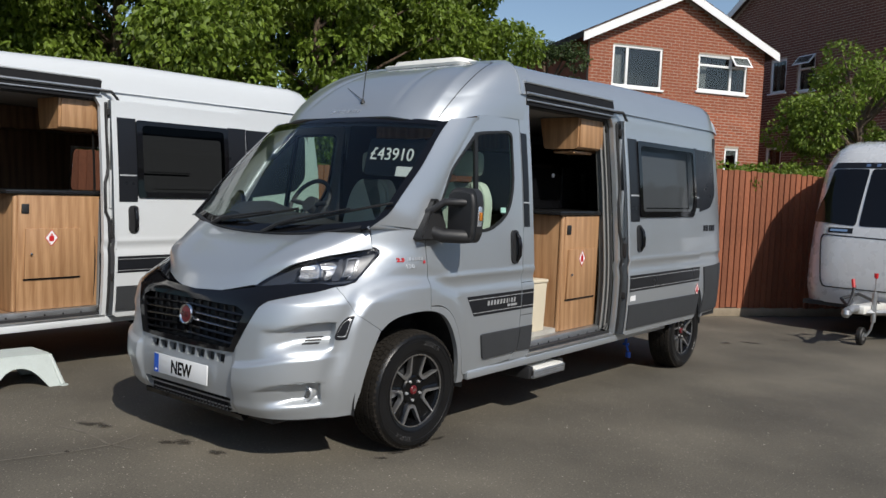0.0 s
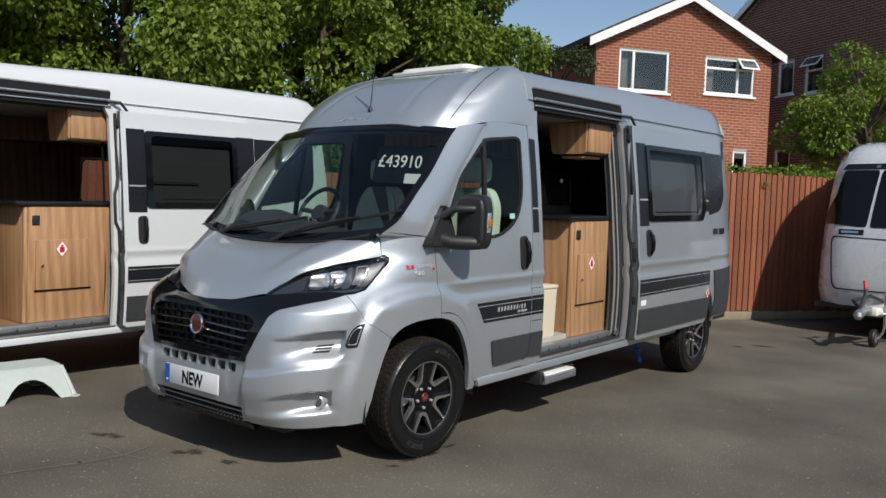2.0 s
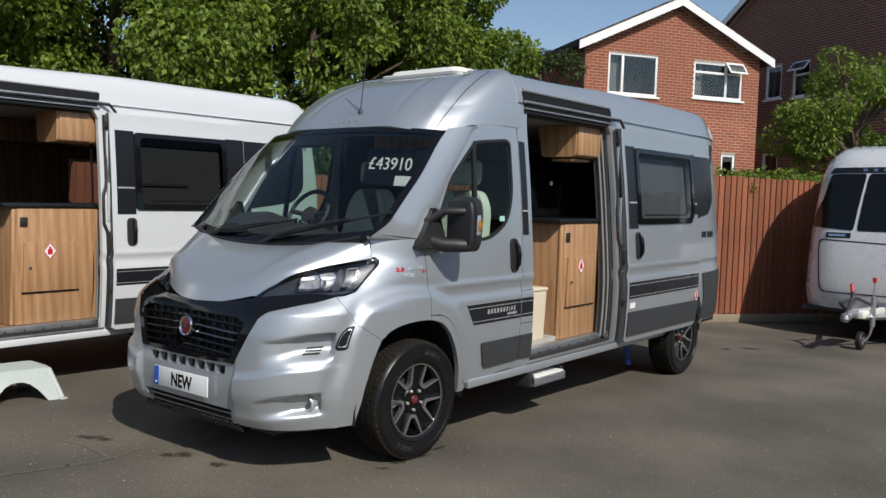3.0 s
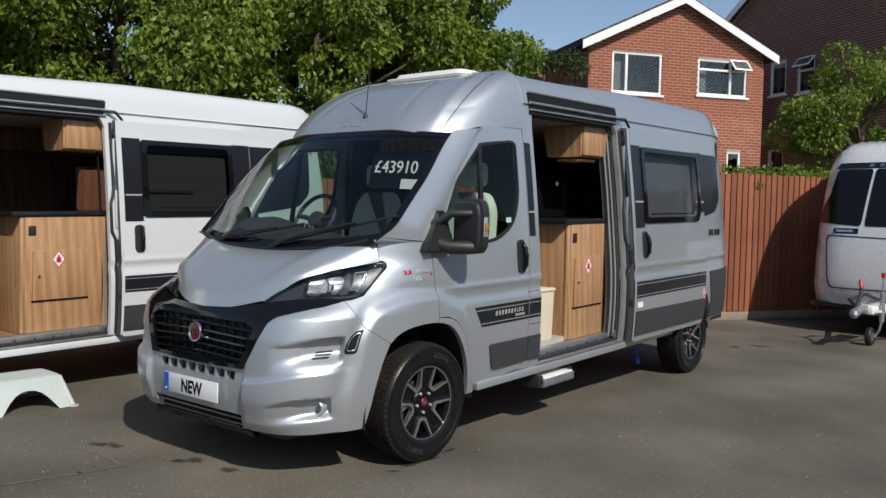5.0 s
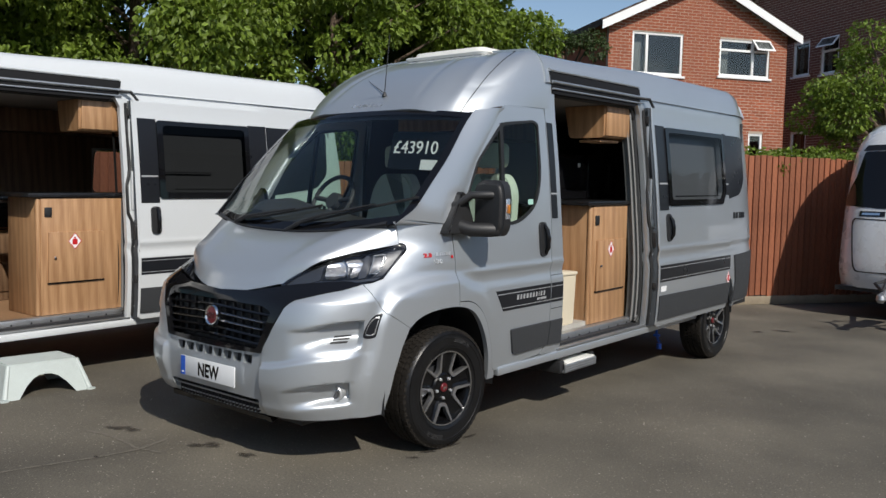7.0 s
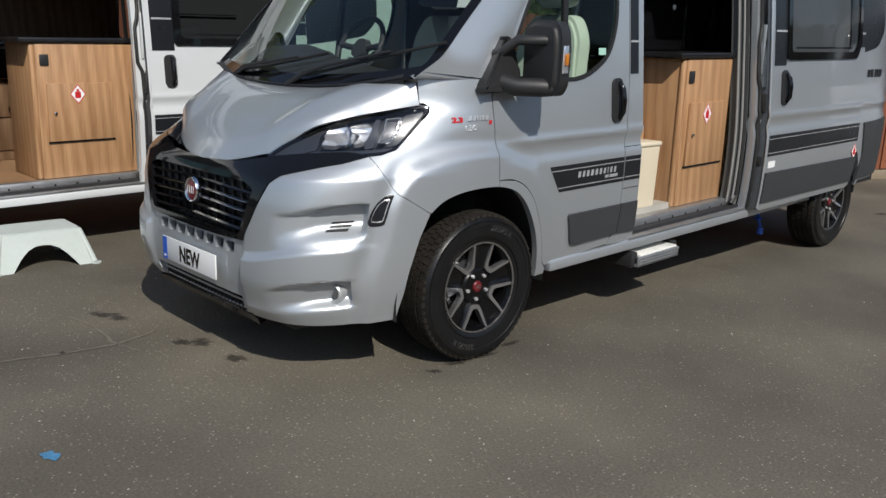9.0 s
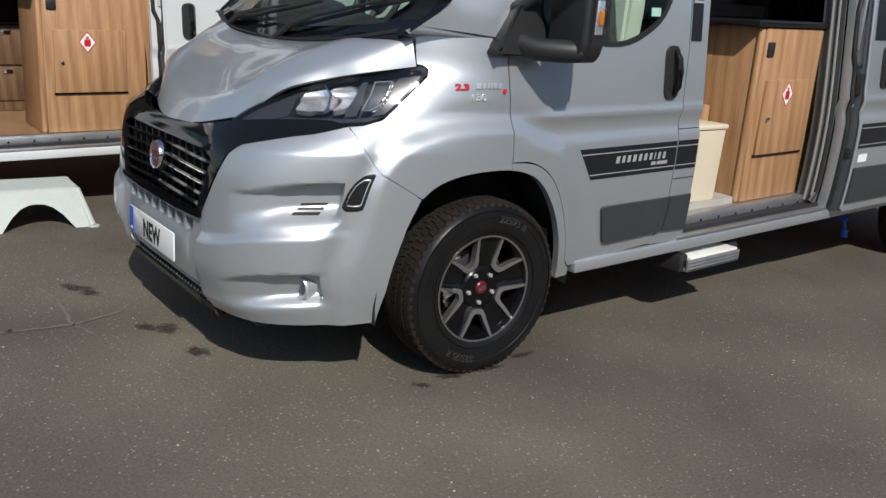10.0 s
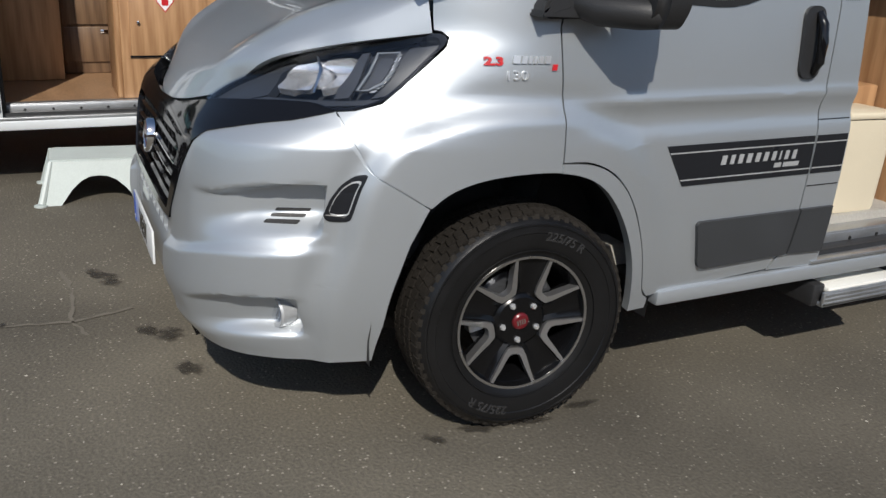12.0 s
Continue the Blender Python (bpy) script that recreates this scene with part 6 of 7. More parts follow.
def tree(x, y, h, spread, n, size, material, label, low=1.2, clumps=60, lean=0.0):
    root = holder("tree", Matrix(), label, "tree", "trees behind the fence")
    bm = bmesh.new()
    pts = [(x + lean * k * 0.3 + 0.06 * math.sin(k * 3), y + 0.05 * math.cos(k * 5), h * 0.75 * k) for k in np.linspace(0, 1, 8)]
    tube(bm, pts, [0.16 * (1 - 0.8 * k) + 0.02 for k in np.linspace(0, 1, 8)], 10)
    cs, rs = [], []
    for k in range(clumps):
        t = rng.uniform(0, 1)
        z = low + (h - low) * t
        prof = (0.55 + 0.45 * math.sin(math.pi * min(1, t * 0.85 + 0.18))) * spread
        ang = rng.uniform(0, 2 * math.pi)
        rad = prof * rng.uniform(0.25, 1.0) ** 0.6
        c = (x + rad * math.cos(ang), y + rad * 0.75 * math.sin(ang), z)
        cs.append(c)
        rs.append(rng.uniform(0.35, 0.8) * spread / 2.6)
        if k % 2 == 0:
            z0 = max(0.6, z - rad * 0.6)
            p0 = Vector((x, y, min(z0, h * 0.7)))
            tube(bm, [p0, p0.lerp(Vector(c), 0.5) + Vector((0, 0, 0.12)), c], [0.05, 0.03, 0.008], 6)
    part("trunk", bm, BARK, root, "grey-brown trunk and limbs")
    leaf_cloud("crown", cs, rs, n, size, material, root, "dense fresh green leaves")
    return root


for x, y, h, sp, n in ((-7.0, 9.6, 7.2, 2.1, 34000), (-8.2, 7.4, 7.8, 2.9, 44000), (-9.9, 4.2, 8.0, 3.0, 44000), (-11.2, 0.9, 7.8, 3.0, 40000), (-12.4, -2.4, 7.8, 3.0, 34000)):
    tree(x, y, h, sp, n, 0.125, LEAF, "tall hornbeam with fresh green leaves behind the vans", clumps=75)
# added backing row: dark leaves block the sky and deepen the hornbeams' gaps
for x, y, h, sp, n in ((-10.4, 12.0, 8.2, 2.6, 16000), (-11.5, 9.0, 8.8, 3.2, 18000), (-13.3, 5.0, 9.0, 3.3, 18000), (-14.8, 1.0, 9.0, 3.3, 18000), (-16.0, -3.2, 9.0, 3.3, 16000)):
    tree(x, y, h, sp, n, 0.21, LEAFDARK, "dark backing tree added to block sky behind the hornbeams", clumps=70)
# out-of-view trees and walls added to close the yard and darken van reflections
for x, y, h in ((12.5, 26.0, 4.6), (15.5, 30.0, 5.6), (19.5, 24.0, 5.0)):
    tree(x, y, h, 3.4, 11000, 0.3, LEAFDARK, "out-of-view leafy tree added for the van to reflect", low=0.5, clumps=60)
bm = bmesh.new()
box(bm, -20, 24, -20.2, -20.0, 0.0, 2.4, 0.02)
part("unseen_yard_wall", bm, CONCRETE, None, "unseen plain wall added behind the camera for reflections", 30)
tagged(bpy.data.objects["unseen_yard_wall"], "", "wall", "", "structure")
# unseen wall added so the side windows reflect something dark, not sky
bm = bmesh.new()
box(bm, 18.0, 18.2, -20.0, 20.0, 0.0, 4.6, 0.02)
part("wall_east", bm, BRICKDARK, None, "unseen plain dark wall added to darken the van's reflections", 30)
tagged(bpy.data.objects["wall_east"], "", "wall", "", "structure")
tree(0.35, 13.3, 4.7, 1.5, 15000, 0.085, LEAF, "bushy young tree behind the fence", low=2.0, clumps=45)
tree(1.9, 15.2, 4.4, 1.4, 12000, 0.085, LEAF, "bushy young tree behind the fence", low=1.8, clumps=40)
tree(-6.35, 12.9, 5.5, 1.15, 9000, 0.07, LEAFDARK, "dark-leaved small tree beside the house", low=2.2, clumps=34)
cs = [(-0.7 + 3.9 * k + rng.uniform(-0.1, 0.1), 8.25 + 6.2 * k + 0.3, 2.12 + rng.uniform(-0.1, 0.1)) for k in np.linspace(0, 0.95, 46)]
ivy = leaf_cloud("ivy_hedge", cs, [0.26] * len(cs), 9000, 0.07, LEAF, None, "clipped green ivy growing along the fence top")
tagged(ivy, "", "hedge", "", "stuff")

# ---- houses ----
TILE = mat("brown_roof_tile", (0.07, 0.05, 0.042), rough=0.85, var=0.3, fine=18, bump=0.6)
UPVC = mat("white_window_plastic", (0.8, 0.8, 0.79), rough=0.35, var=0.03)
MORTAR = mat("pale_mortar", (0.46, 0.38, 0.31), rough=0.95, var=0.15, fine=60, bump=0.5)
BRICK = mat("orange_red_brick", (0.29, 0.074, 0.035), rough=0.85, var=0.2, second=(0.43, 0.132, 0.062), scale=4, fine=70, bump=0.4, per_object=0.22)
# indoor shade as a colour, for the panels behind the panes
ROOMDARK = mat("room_shade_dark", (0.05, 0.05, 0.048), rough=0.9, var=0.2)
PANE = glass("house_glass", (0.55, 0.58, 0.58), 1.5)
CURTAIN = mat("pale_curtain", (0.42, 0.42, 0.4), rough=0.9, var=0.1)


def house_window(parent, x0, x1, z0, z1, bars_x=(), transom=None, open_from=None):
    """A white plastic window with its sill; open_from: where the open top light begins."""
    w = 0.06
    bm = bmesh.new()
    for a, b, c, d in ((x0, x1, z0, z0 + w), (x0, x1, z1 - w, z1), (x0, x0 + w, z0 + w, z1 - w), (x1 - w, x1, z0 + w, z1 - w)):
        box(bm, a, b, 0.02, 0.09, c, d, 0.006)
    ob = part("window", bm, UPVC, parent, "white plastic window")
    for x in bars_x:
        part("mullion", bbox(x - 0.035, x + 0.035, 0.018, 0.088, z0 + w, z1 - w, 0.006), UPVC, ob)
    xs = [x0 + w] + list(bars_x) + [x1 - w]
    for a, b in zip(xs, xs[1:]):
        p = part("pane", bbox(a, b, 0.05, 0.056, z0 + w, z1 - w, 0.0), PANE, ob, "clear pane")
        p.visible_shadow = False
    if transom:
        part("transom", bbox(x0 + w, x1 - w, 0.016, 0.086, transom - 0.03, transom + 0.03, 0.006), UPVC, ob)
    if open_from:
        bm = bmesh.new()
        prism(bm, rect(0, 0, x1 - open_from, 0.3), lambda u, v, d: Vector((open_from + u, 0.0 - 0.26 * (1 - v / 0.3) + d, z1 - 0.3 + v + 0.03)), 0.0, 0.035)
        op = part("top_light", bm, UPVC, ob, "open white top-hung light", 0)
        bm = bmesh.new()
        prism(bm, rect(0.05, 0.05, x1 - open_from - 0.05, 0.25), lambda u, v, d: Vector((open_from + u, 0.0 - 0.26 * (1 - v / 0.3) + d, z1 - 0.3 + v + 0.03)), -0.006, 0.0)
        part("pane", bm, PANE, op, "clear pane", 0)
    part("window_sill", bbox(x0 - 0.06, x1 + 0.06, -0.05, 0.09, z0 - 0.06, z0 - 0.004, 0.008), UPVC, ob, "white sill")
    # flat dark panel; the unlit room's dimness is in its colour
    part("room", bbox(x0 - 0.1, x1 + 0.1, 0.6, 0.62, z0 - 0.1, z1 + 0.1, 0.0), ROOMDARK, ob, "dark panel painted as the dim room behind the glass")
    part("curtain", bbox(x0 + 0.05, x0 + 0.05 + 0.22 * (x1 - x0), 0.2, 0.23, z0, z1, 0.01), CURTAIN, ob, "pale curtain")
    return ob


def house(m, width, depth, eave, apex, label, brick, holes, parts_limit, low):
    root = holder("house", m, label, "house")
    outer = [(0, 0), (width, 0), (width, eave), (width / 2, apex), (0, eave)]
    flat = lambda u, v: Vector((u, 0, v))
    rings = [rect(*h) for h in holes]
    part("gable_wall", patch(outer, flat, rings, (1.5, 1.5), 0.1, side=1.0), MORTAR, root, "brick gable wall", 0)
    bm = bmesh.new()
    box(bm, 0.0, 0.1, 0.105, depth, 0, eave)
    box(bm, width - 0.1, width, 0.105, depth, 0, eave)
    box(bm, 0, width, depth, depth + 0.1, 0, eave)
    part("side_wall", bm, brick, root, "brick side walls", 0)
    for sgn in (0, 1):
        bm = bmesh.new()
        ov = 0.28
        ex, ez = (-ov, eave - ov * (apex - eave) / (width / 2))
        prof = [(ex, ez), (width / 2, apex), (width / 2, apex + 0.13), (ex, ez + 0.13)]
        if sgn:
            prof = [(width - a, b) for a, b in prof]
        prism(bm, prof, lambda u, v, d: Vector((u, d, v)), -0.22, depth + 0.2)
        rf = part("roof", bm, TILE, root, "brown tiled roof slope", 0)
        # tile courses
        L = math.hypot(width / 2 + ov, apex - ez)
        for k in range(int(L / 0.32)):
            f0, f1 = k * 0.32 / L, min(1.0, (k * 0.32 + 0.36) / L)
            bm = bmesh.new()
            P0 = (prof[0][0] + (prof[1][0] - prof[0][0]) * f0, prof[3][1] + (prof[2][1] - prof[3][1]) * f0)
            P1 = (prof[0][0] + (prof[1][0] - prof[0][0]) * f1, prof[3][1] + (prof[2][1] - prof[3][1]) * f1)
            prism(bm, [(P0[0], P0[1] + 0.004), (P1[0], P1[1] + 0.004), (P1[0], P1[1] + 0.012), (P0[0], P0[1] + 0.035)], lambda u, v, d: Vector((u, d, v)), -0.21, depth + 0.19)
            part("tile_course", bm, TILE, rf, "", 0)
        bm = bmesh.new()
        prof2 = [(prof[0][0], prof[0][1] - 0.10), (prof[1][0], prof[1][1] - 0.10), (prof[1][0], prof[1][1] + 0.11), (prof[0][0], prof[0][1] + 0.11)]
        prism(bm, prof2, lambda u, v, d: Vector((u, d, v)), -0.25, -0.222)
        part("bargeboard", bm, UPVC, root, "white bargeboard", 0)
    # bricks of the gable
    inside = lambda x, z: z < eave or abs(x - width / 2) < (apex - z) / (apex - eave) * width / 2
    spots = []
    row = 0
    z = low
    while z < apex:
        x = -0.1125 * (row % 2)
        while x < width:
            a, b = max(x, 0), min(x + 0.208, width)
            ok = b - a > 0.05 and inside(a + 0.02, z + 0.065) and inside(b - 0.02, z + 0.065)
            for h in holes:
                if b > h[0] and a < h[2] and z + 0.065 > h[1] and z < h[3]:
                    if a < h[0] - 0.04:
                        b = h[0]
                    elif b > h[2] + 0.04:
                        a = h[2]
                    else:
                        ok = False
            if ok and b - a > 0.04:
                spots.append((a, b, z))
            x += 0.225
        z += 0.075
        row += 1
    shared = None
    vs, fs = [], []
    made = 0
    for a, b, z in spots:
        whole = abs(b - a - 0.208) < 1e-6
        if whole and made < parts_limit and z > low + 0.9:
            if shared is None:
                bm = bmesh.new()
                box(bm, 0, 0.208, -0.008, 0.02, 0, 0.06, 0.003, 1)
                ob = part("brick", bm, brick, root, "", 0)
                shared = ob.data
            else:
                ob = new("brick", shared)
                ob.parent = root
            ob.location = (a, random.uniform(-0.002, 0.001), z)
            made += 1
        else:
            k = len(vs)
            vs += [(a, -0.008, z), (b, -0.008, z), (b, -0.008, z + 0.06), (a, -0.008, z + 0.06), (a, 0.002, z), (b, 0.002, z), (b, 0.002, z + 0.06), (a, 0.002, z + 0.06)]
            fs += [(k, k + 1, k + 2, k + 3), (k + 4, k + 5, k + 1, k), (k + 1, k + 5, k + 6, k + 2), (k + 3, k + 2, k + 6, k + 7), (k + 4, k, k + 3, k + 7)]
    me = bpy.data.meshes.new("brickwork")
    me.from_pydata(vs, [], fs)
    me.materials.append(brick)
    bw = new("brickwork", me)
    bw.parent = root
    tagged(bw, "", "", "", "stuff")
    return root


h1 = house(Matrix.Translation((-6.13, 14.48, 0)) @ Matrix.Rotation(math.atan2(4.13, 2.96), 4, "Z"), 5.0, 8.0, 5.82, 7.02, "red-brick house with white bargeboards and white windows", BRICK, [(0.63, 4.62, 2.02, 5.65), (3.05, 4.70, 4.5, 5.63), (3.98, 2.3, 4.4, 3.29)], 300, 2.3)
house_window(h1, 0.63, 2.02, 4.62, 5.65, (1.04,))
house_window(h1, 3.05, 4.5, 4.70, 5.63, (4.02,), 5.36, 3.98)
house_window(h1, 3.98, 4.4, 2.3, 3.29)
# back house: its shade is partly in the darkened brick colour
h2 = house(Matrix.Translation((-6.0, 23.0, 0)) @ Matrix.Rotation(math.atan2(-0.5, 0.85), 4, "Z"), 6.6, 7.0, 7.6, 9.6, "brown-brick house with narrow windows, its shade put into the colour", BRICKDARK, [(2.2, 5.24, 2.84, 6.22), (3.28, 5.18, 3.93, 6.18), (2.22, 2.7, 2.85, 3.63)], 300, 2.6)
house_window(h2, 2.2, 2.84, 5.24, 6.22)
house_window(h2, 3.28, 3.93, 5.18, 6.18, (), 5.82, 3.30)
house_window(h2, 2.22, 2.85, 2.7, 3.63)
bm = bmesh.new()
lathe(bm, [(0.09, 0.0), (0.09, 0.35), (0.11, 0.36), (0.11, 0.45), (0.0, 0.47)], Matrix.Translation((4.35, 3.0, 6.25)), 14)
part("flue", bm, GALV, h1, "small grey flue on the roof")

# ---- caravan ----
CARAVAN = mat("white_silver_panel", (0.62, 0.63, 0.64), rough=0.28, var=0.03, coat=0.6, metal=0.1)
KZ = (0.41, 0.6, 0.95, 1.35, 1.5, 1.9, 2.2, 2.45, 2.6, 2.68, 2.70)
KY = (0.06, 0.0, 0.02, 0.09, 0.13, 0.27, 0.40, 0.56, 0.78, 1.1, 1.5)


def KARA(q, t):
    """The caravan's front and sides: q across and back along the side, t the height."""
    z = 0.41 + 2.29 * min(1.0, max(0.0, t))
    yf = curve(z, KZ, KY)
    w = 1.10 - 0.12 * smooth01(2.2, 2.75, z) - 0.02 * smooth01(0.7, 0.4, z)
    a, s = abs(q), (1 if q >= 0 else -1)
    c = 0.42
    if a <= 0.85:
        x, y = a * w, yf + c - c * (1 - a ** 5) ** 0.5
    else:
        y0 = yf + c - c * (1 - 0.85 ** 5) ** 0.5
        y = y0 + (a - 0.85) / 0.35 * 1.2 if a < 1.2 else y0 + 1.2 + (a - 1.2) * 12
        k = min(1.0, max(0.0, (yf + c - y) / c))
        x = w * (1 - k * k) ** 0.2
    return Vector((s * x, y, z))


def caravan(m):
    root = holder("caravan", m, "white and silver touring caravan parked by the fence", "caravan")
    ring = [(q, 0.0) for q in np.linspace(-1.45, 1.45, 41)] + [(q, 1.0) for q in np.linspace(1.45, -1.45, 41)]
    part("caravan_shell", patch(ring, KARA, (), (0.05, 0.04), 0.03), CARAVAN, root, "smooth pale caravan shell", 60)
    bm = bmesh.new()
    rows = [[bm.verts.new((x, y, 2.70 + 0.03 * (1 - (x / 0.98) ** 2))) for x in np.linspace(-0.98, 0.98, 9)] for y in np.linspace(1.45, 4.6, 5)]
    for A, B in zip(rows, rows[1:]):
        for j in range(8):
            bm.faces.new((A[j], A[j + 1], B[j + 1], B[j]))
    part("caravan_roof", bm, CARAVAN, root, "pale roof")
    part("caravan_floor", bbox(-1.05, 1.05, 0.1, 4.6, 0.36, 0.42, 0.0), BLACKPL, root, "dark underside")
    part("caravan_rear", bbox(-1.08, 1.08, 4.6, 4.66, 0.42, 2.7, 0.02), CARAVAN, root, "pale rear wall")
    tz = lambda z: (z - 0.41) / 2.29
    panes = [[(-0.90, tz(1.50)), (-0.40, tz(1.46)), (-0.36, tz(2.24)), (-0.80, tz(2.24))], [(-0.36, tz(1.46)), (0.36, tz(1.46)), (0.33, tz(2.24)), (-0.33, tz(2.24))], [(0.40, tz(1.46)), (0.90, tz(1.50)), (0.80, tz(2.24)), (0.36, tz(2.24))]]
    for p in panes:
        w = part("front_window", patch(rounded(p, 0.03), KARA, (), (0.06, 0.05), 0.02, 0.006), GLOSSBLK, root, "smoked front window")
    part("window_strip", patch([(-0.84, tz(2.25)), (0.84, tz(2.25)), (0.80, tz(2.33)), (-0.80, tz(2.33))], KARA, (), (0.06, 0.03), 0.004, 0.005), DECAL, root, "dark strip over the windows")
    for k in range(8):
        u = -0.42 + k * 0.12
        part("name_bar", patch(rect(u, tz(2.27), u + 0.05, tz(2.31)), KARA, (), (0.1, 0.1), 0.002, 0.008), CHROME, root, "plain bright bar in place of a maker's name")
    # locker outline
    o = rounded([(-0.74, tz(0.62)), (0.74, tz(0.62)), (0.82, tz(1.28)), (-0.82, tz(1.34))], 0.06)
    o2 = rounded([(-0.725, tz(0.635)), (0.725, tz(0.635)), (0.805, tz(1.265)), (-0.805, tz(1.325))], 0.06)
    part("locker_seal", patch(o, KARA, [o2], (0.06, 0.03), 0.004, 0.004), RUBBER, root, "dark seal round the front locker")
    part("model_label", patch(rect(-0.72, tz(1.36), -0.42, tz(1.43)), KARA, (), (0.1, 0.1), 0.002, 0.004), DECAL, root, "dark label with plain bars")
    part("label_bar", patch(rect(-0.69, tz(1.38), -0.48, tz(1.41)), KARA, (), (0.1, 0.1), 0.002, 0.006), CHROME, root, "plain bright bar")
    for s in (-1, 1):
        part("corner_lamp", patch([(s * 0.955, tz(1.18)), (s * 1.0, tz(1.18)), (s * 1.0, tz(1.40)), (s * 0.955, tz(1.36))][::s], KARA, (), (0.03, 0.03), 0.02, 0.01), GLOSSBLK, root, "dark corner lamp")
        bm = bmesh.new()
        lathe(bm, [(0.0, 0.02), (0.03, 0.018), (0.035, 0.0)], Matrix.Translation(KARA(s * 0.97, tz(0.86))) @ Vector((s, -0.6, 0)).to_track_quat("Z", "Y").to_matrix().to_4x4(), 14)
        part("marker_lamp", bm, ORANGE, root, "small amber marker lamp")
    p = KARA(0.16, tz(0.78))
    bm = bmesh.new()
    prism(bm, [(0, -0.09), (0.08, 0), (0, 0.09), (-0.08, 0)], lambda u, v, d: Vector((p.x + u, p.y - 0.004 - d, p.z + v)), 0.0, 0.002)
    st = part("gas_sticker", bm, HAZARD, root, "white diamond gas sticker", 0)
    bm = bmesh.new()
    box(bm, p.x - 0.025, p.x + 0.025, p.y - 0.008, p.y - 0.006, p.z - 0.04, p.z + 0.03)
    part("sticker_print", bm, STICKRED, st, "red bottle symbol", 0)
    # drawbar
    for s in (-1, 1):
        bm = bmesh.new()
        tube(bm, [(s * 0.55, 0.5, 0.40), (s * 0.06, -0.85, 0.42)], 0.035, 4)
        part("drawbar_beam", bm, GALV, root, "galvanised drawbar beam")
    bm = bmesh.new()
    box(bm, -0.09, 0.09, -0.95, -0.1, 0.40, 0.50, 0.02)
    part("drawbar_cover", bm, OFFWHITE, root, "pale grey drawbar cover")
    bm = bmesh.new()
    tube(bm, [(0, -0.85, 0.46), (0, -1.15, 0.47), (0, -1.27, 0.44)], [0.045, 0.05, 0.055], 12)
    lathe(bm, [(0.0, 0.05), (0.045, 0.03), (0.055, -0.02), (0.03, -0.06)], Matrix.Translation((0, -1.3, 0.44)), 14)
    part("coupling", bm, GALV, root, "cast steel coupling head")
    bm = bmesh.new()
    tube(bm, [(-0.02, -1.2, 0.5), (-0.04, -1.0, 0.62), (-0.05, -0.92, 0.74)], [0.018, 0.02, 0.022], 8)
    part("coupling_lever", bm, BLACKPL, root, "black coupling lever")
    bm = bmesh.new()
    tube(bm, [(-0.05, -0.95, 0.72), (-0.07, -0.93, 0.82)], [0.022, 0.02], 8)
    part("red_grip", bm, STICKRED, root, "red hand grip")
    bm = bmesh.new()
    tube(bm, [(0.12, -0.7, 0.84), (0.12, -0.7, 0.90)], [0.022, 0.026], 8)
    part("red_grip", bm, STICKRED, root, "red hand grip")
    bm = bmesh.new()
    tube(bm, [(0.12, -0.7, 0.30), (0.12, -0.7, 0.66)], 0.03, 12)
    tube(bm, [(0.12, -0.7, 0.66), (0.12, -0.7, 0.85)], 0.009, 8)
    part("jockey_stem", bm, GALV, root, "galvanised jockey stem")
    bm = bmesh.new()
    lathe(bm, [(0.05, -0.03), (0.1, -0.034), (0.112, -0.02), (0.112, 0.02), (0.1, 0.034), (0.05, 0.03)], Matrix.Translation((0.0, -0.72, 0.112)) @ Matrix.Rotation(radians(90), 4, "Y"), 28)
    jw = part("jockey_wheel", bm, RUBBER, root, "small solid jockey wheel")
    bm = bmesh.new()
    lathe(bm, [(0.0, -0.035), (0.052, -0.032), (0.052, 0.032), (0.0, 0.035)], Matrix.Translation((0.0, -0.72, 0.112)) @ Matrix.Rotation(radians(90), 4, "Y"), 20)
    part("wheel_hub", bm, GALV, jw, "grey hub")
    bm = bmesh.new()
    tube(bm, [(0.05, -0.72, 0.112), (0.1, -0.71, 0.2), (0.12, -0.7, 0.31)], 0.016, 8)
    part("jockey_fork", bm, GALV, root, "steel fork")
    bm = bmesh.new()
    tube(bm, [(0.05, -0.3, 0.5), (-0.1, -0.6, 0.62), (-0.22, -0.85, 0.56), (-0.1, -1.0, 0.5)], 0.02, 8)
    part("connection_cable", bm, BLACKPL, root, "black plug cable")
    for s in (-1, 1):
        bm = bmesh.new()
        lathe(bm, [(0.0, -0.09), (0.27, -0.09), (0.3, -0.06), (0.3, 0.06), (0.27, 0.09), (0.0, 0.09)], Matrix.Translation((s * 0.95, 3.0, 0.30)) @ Matrix.Rotation(radians(90), 4, "Y"), 32)
        part("road_wheel", bm, TYRE, root, "black road wheel")


caravan(Matrix.Translation((1.93, 8.15, 0)) @ Matrix.Rotation(radians(-6), 4, "Z"))


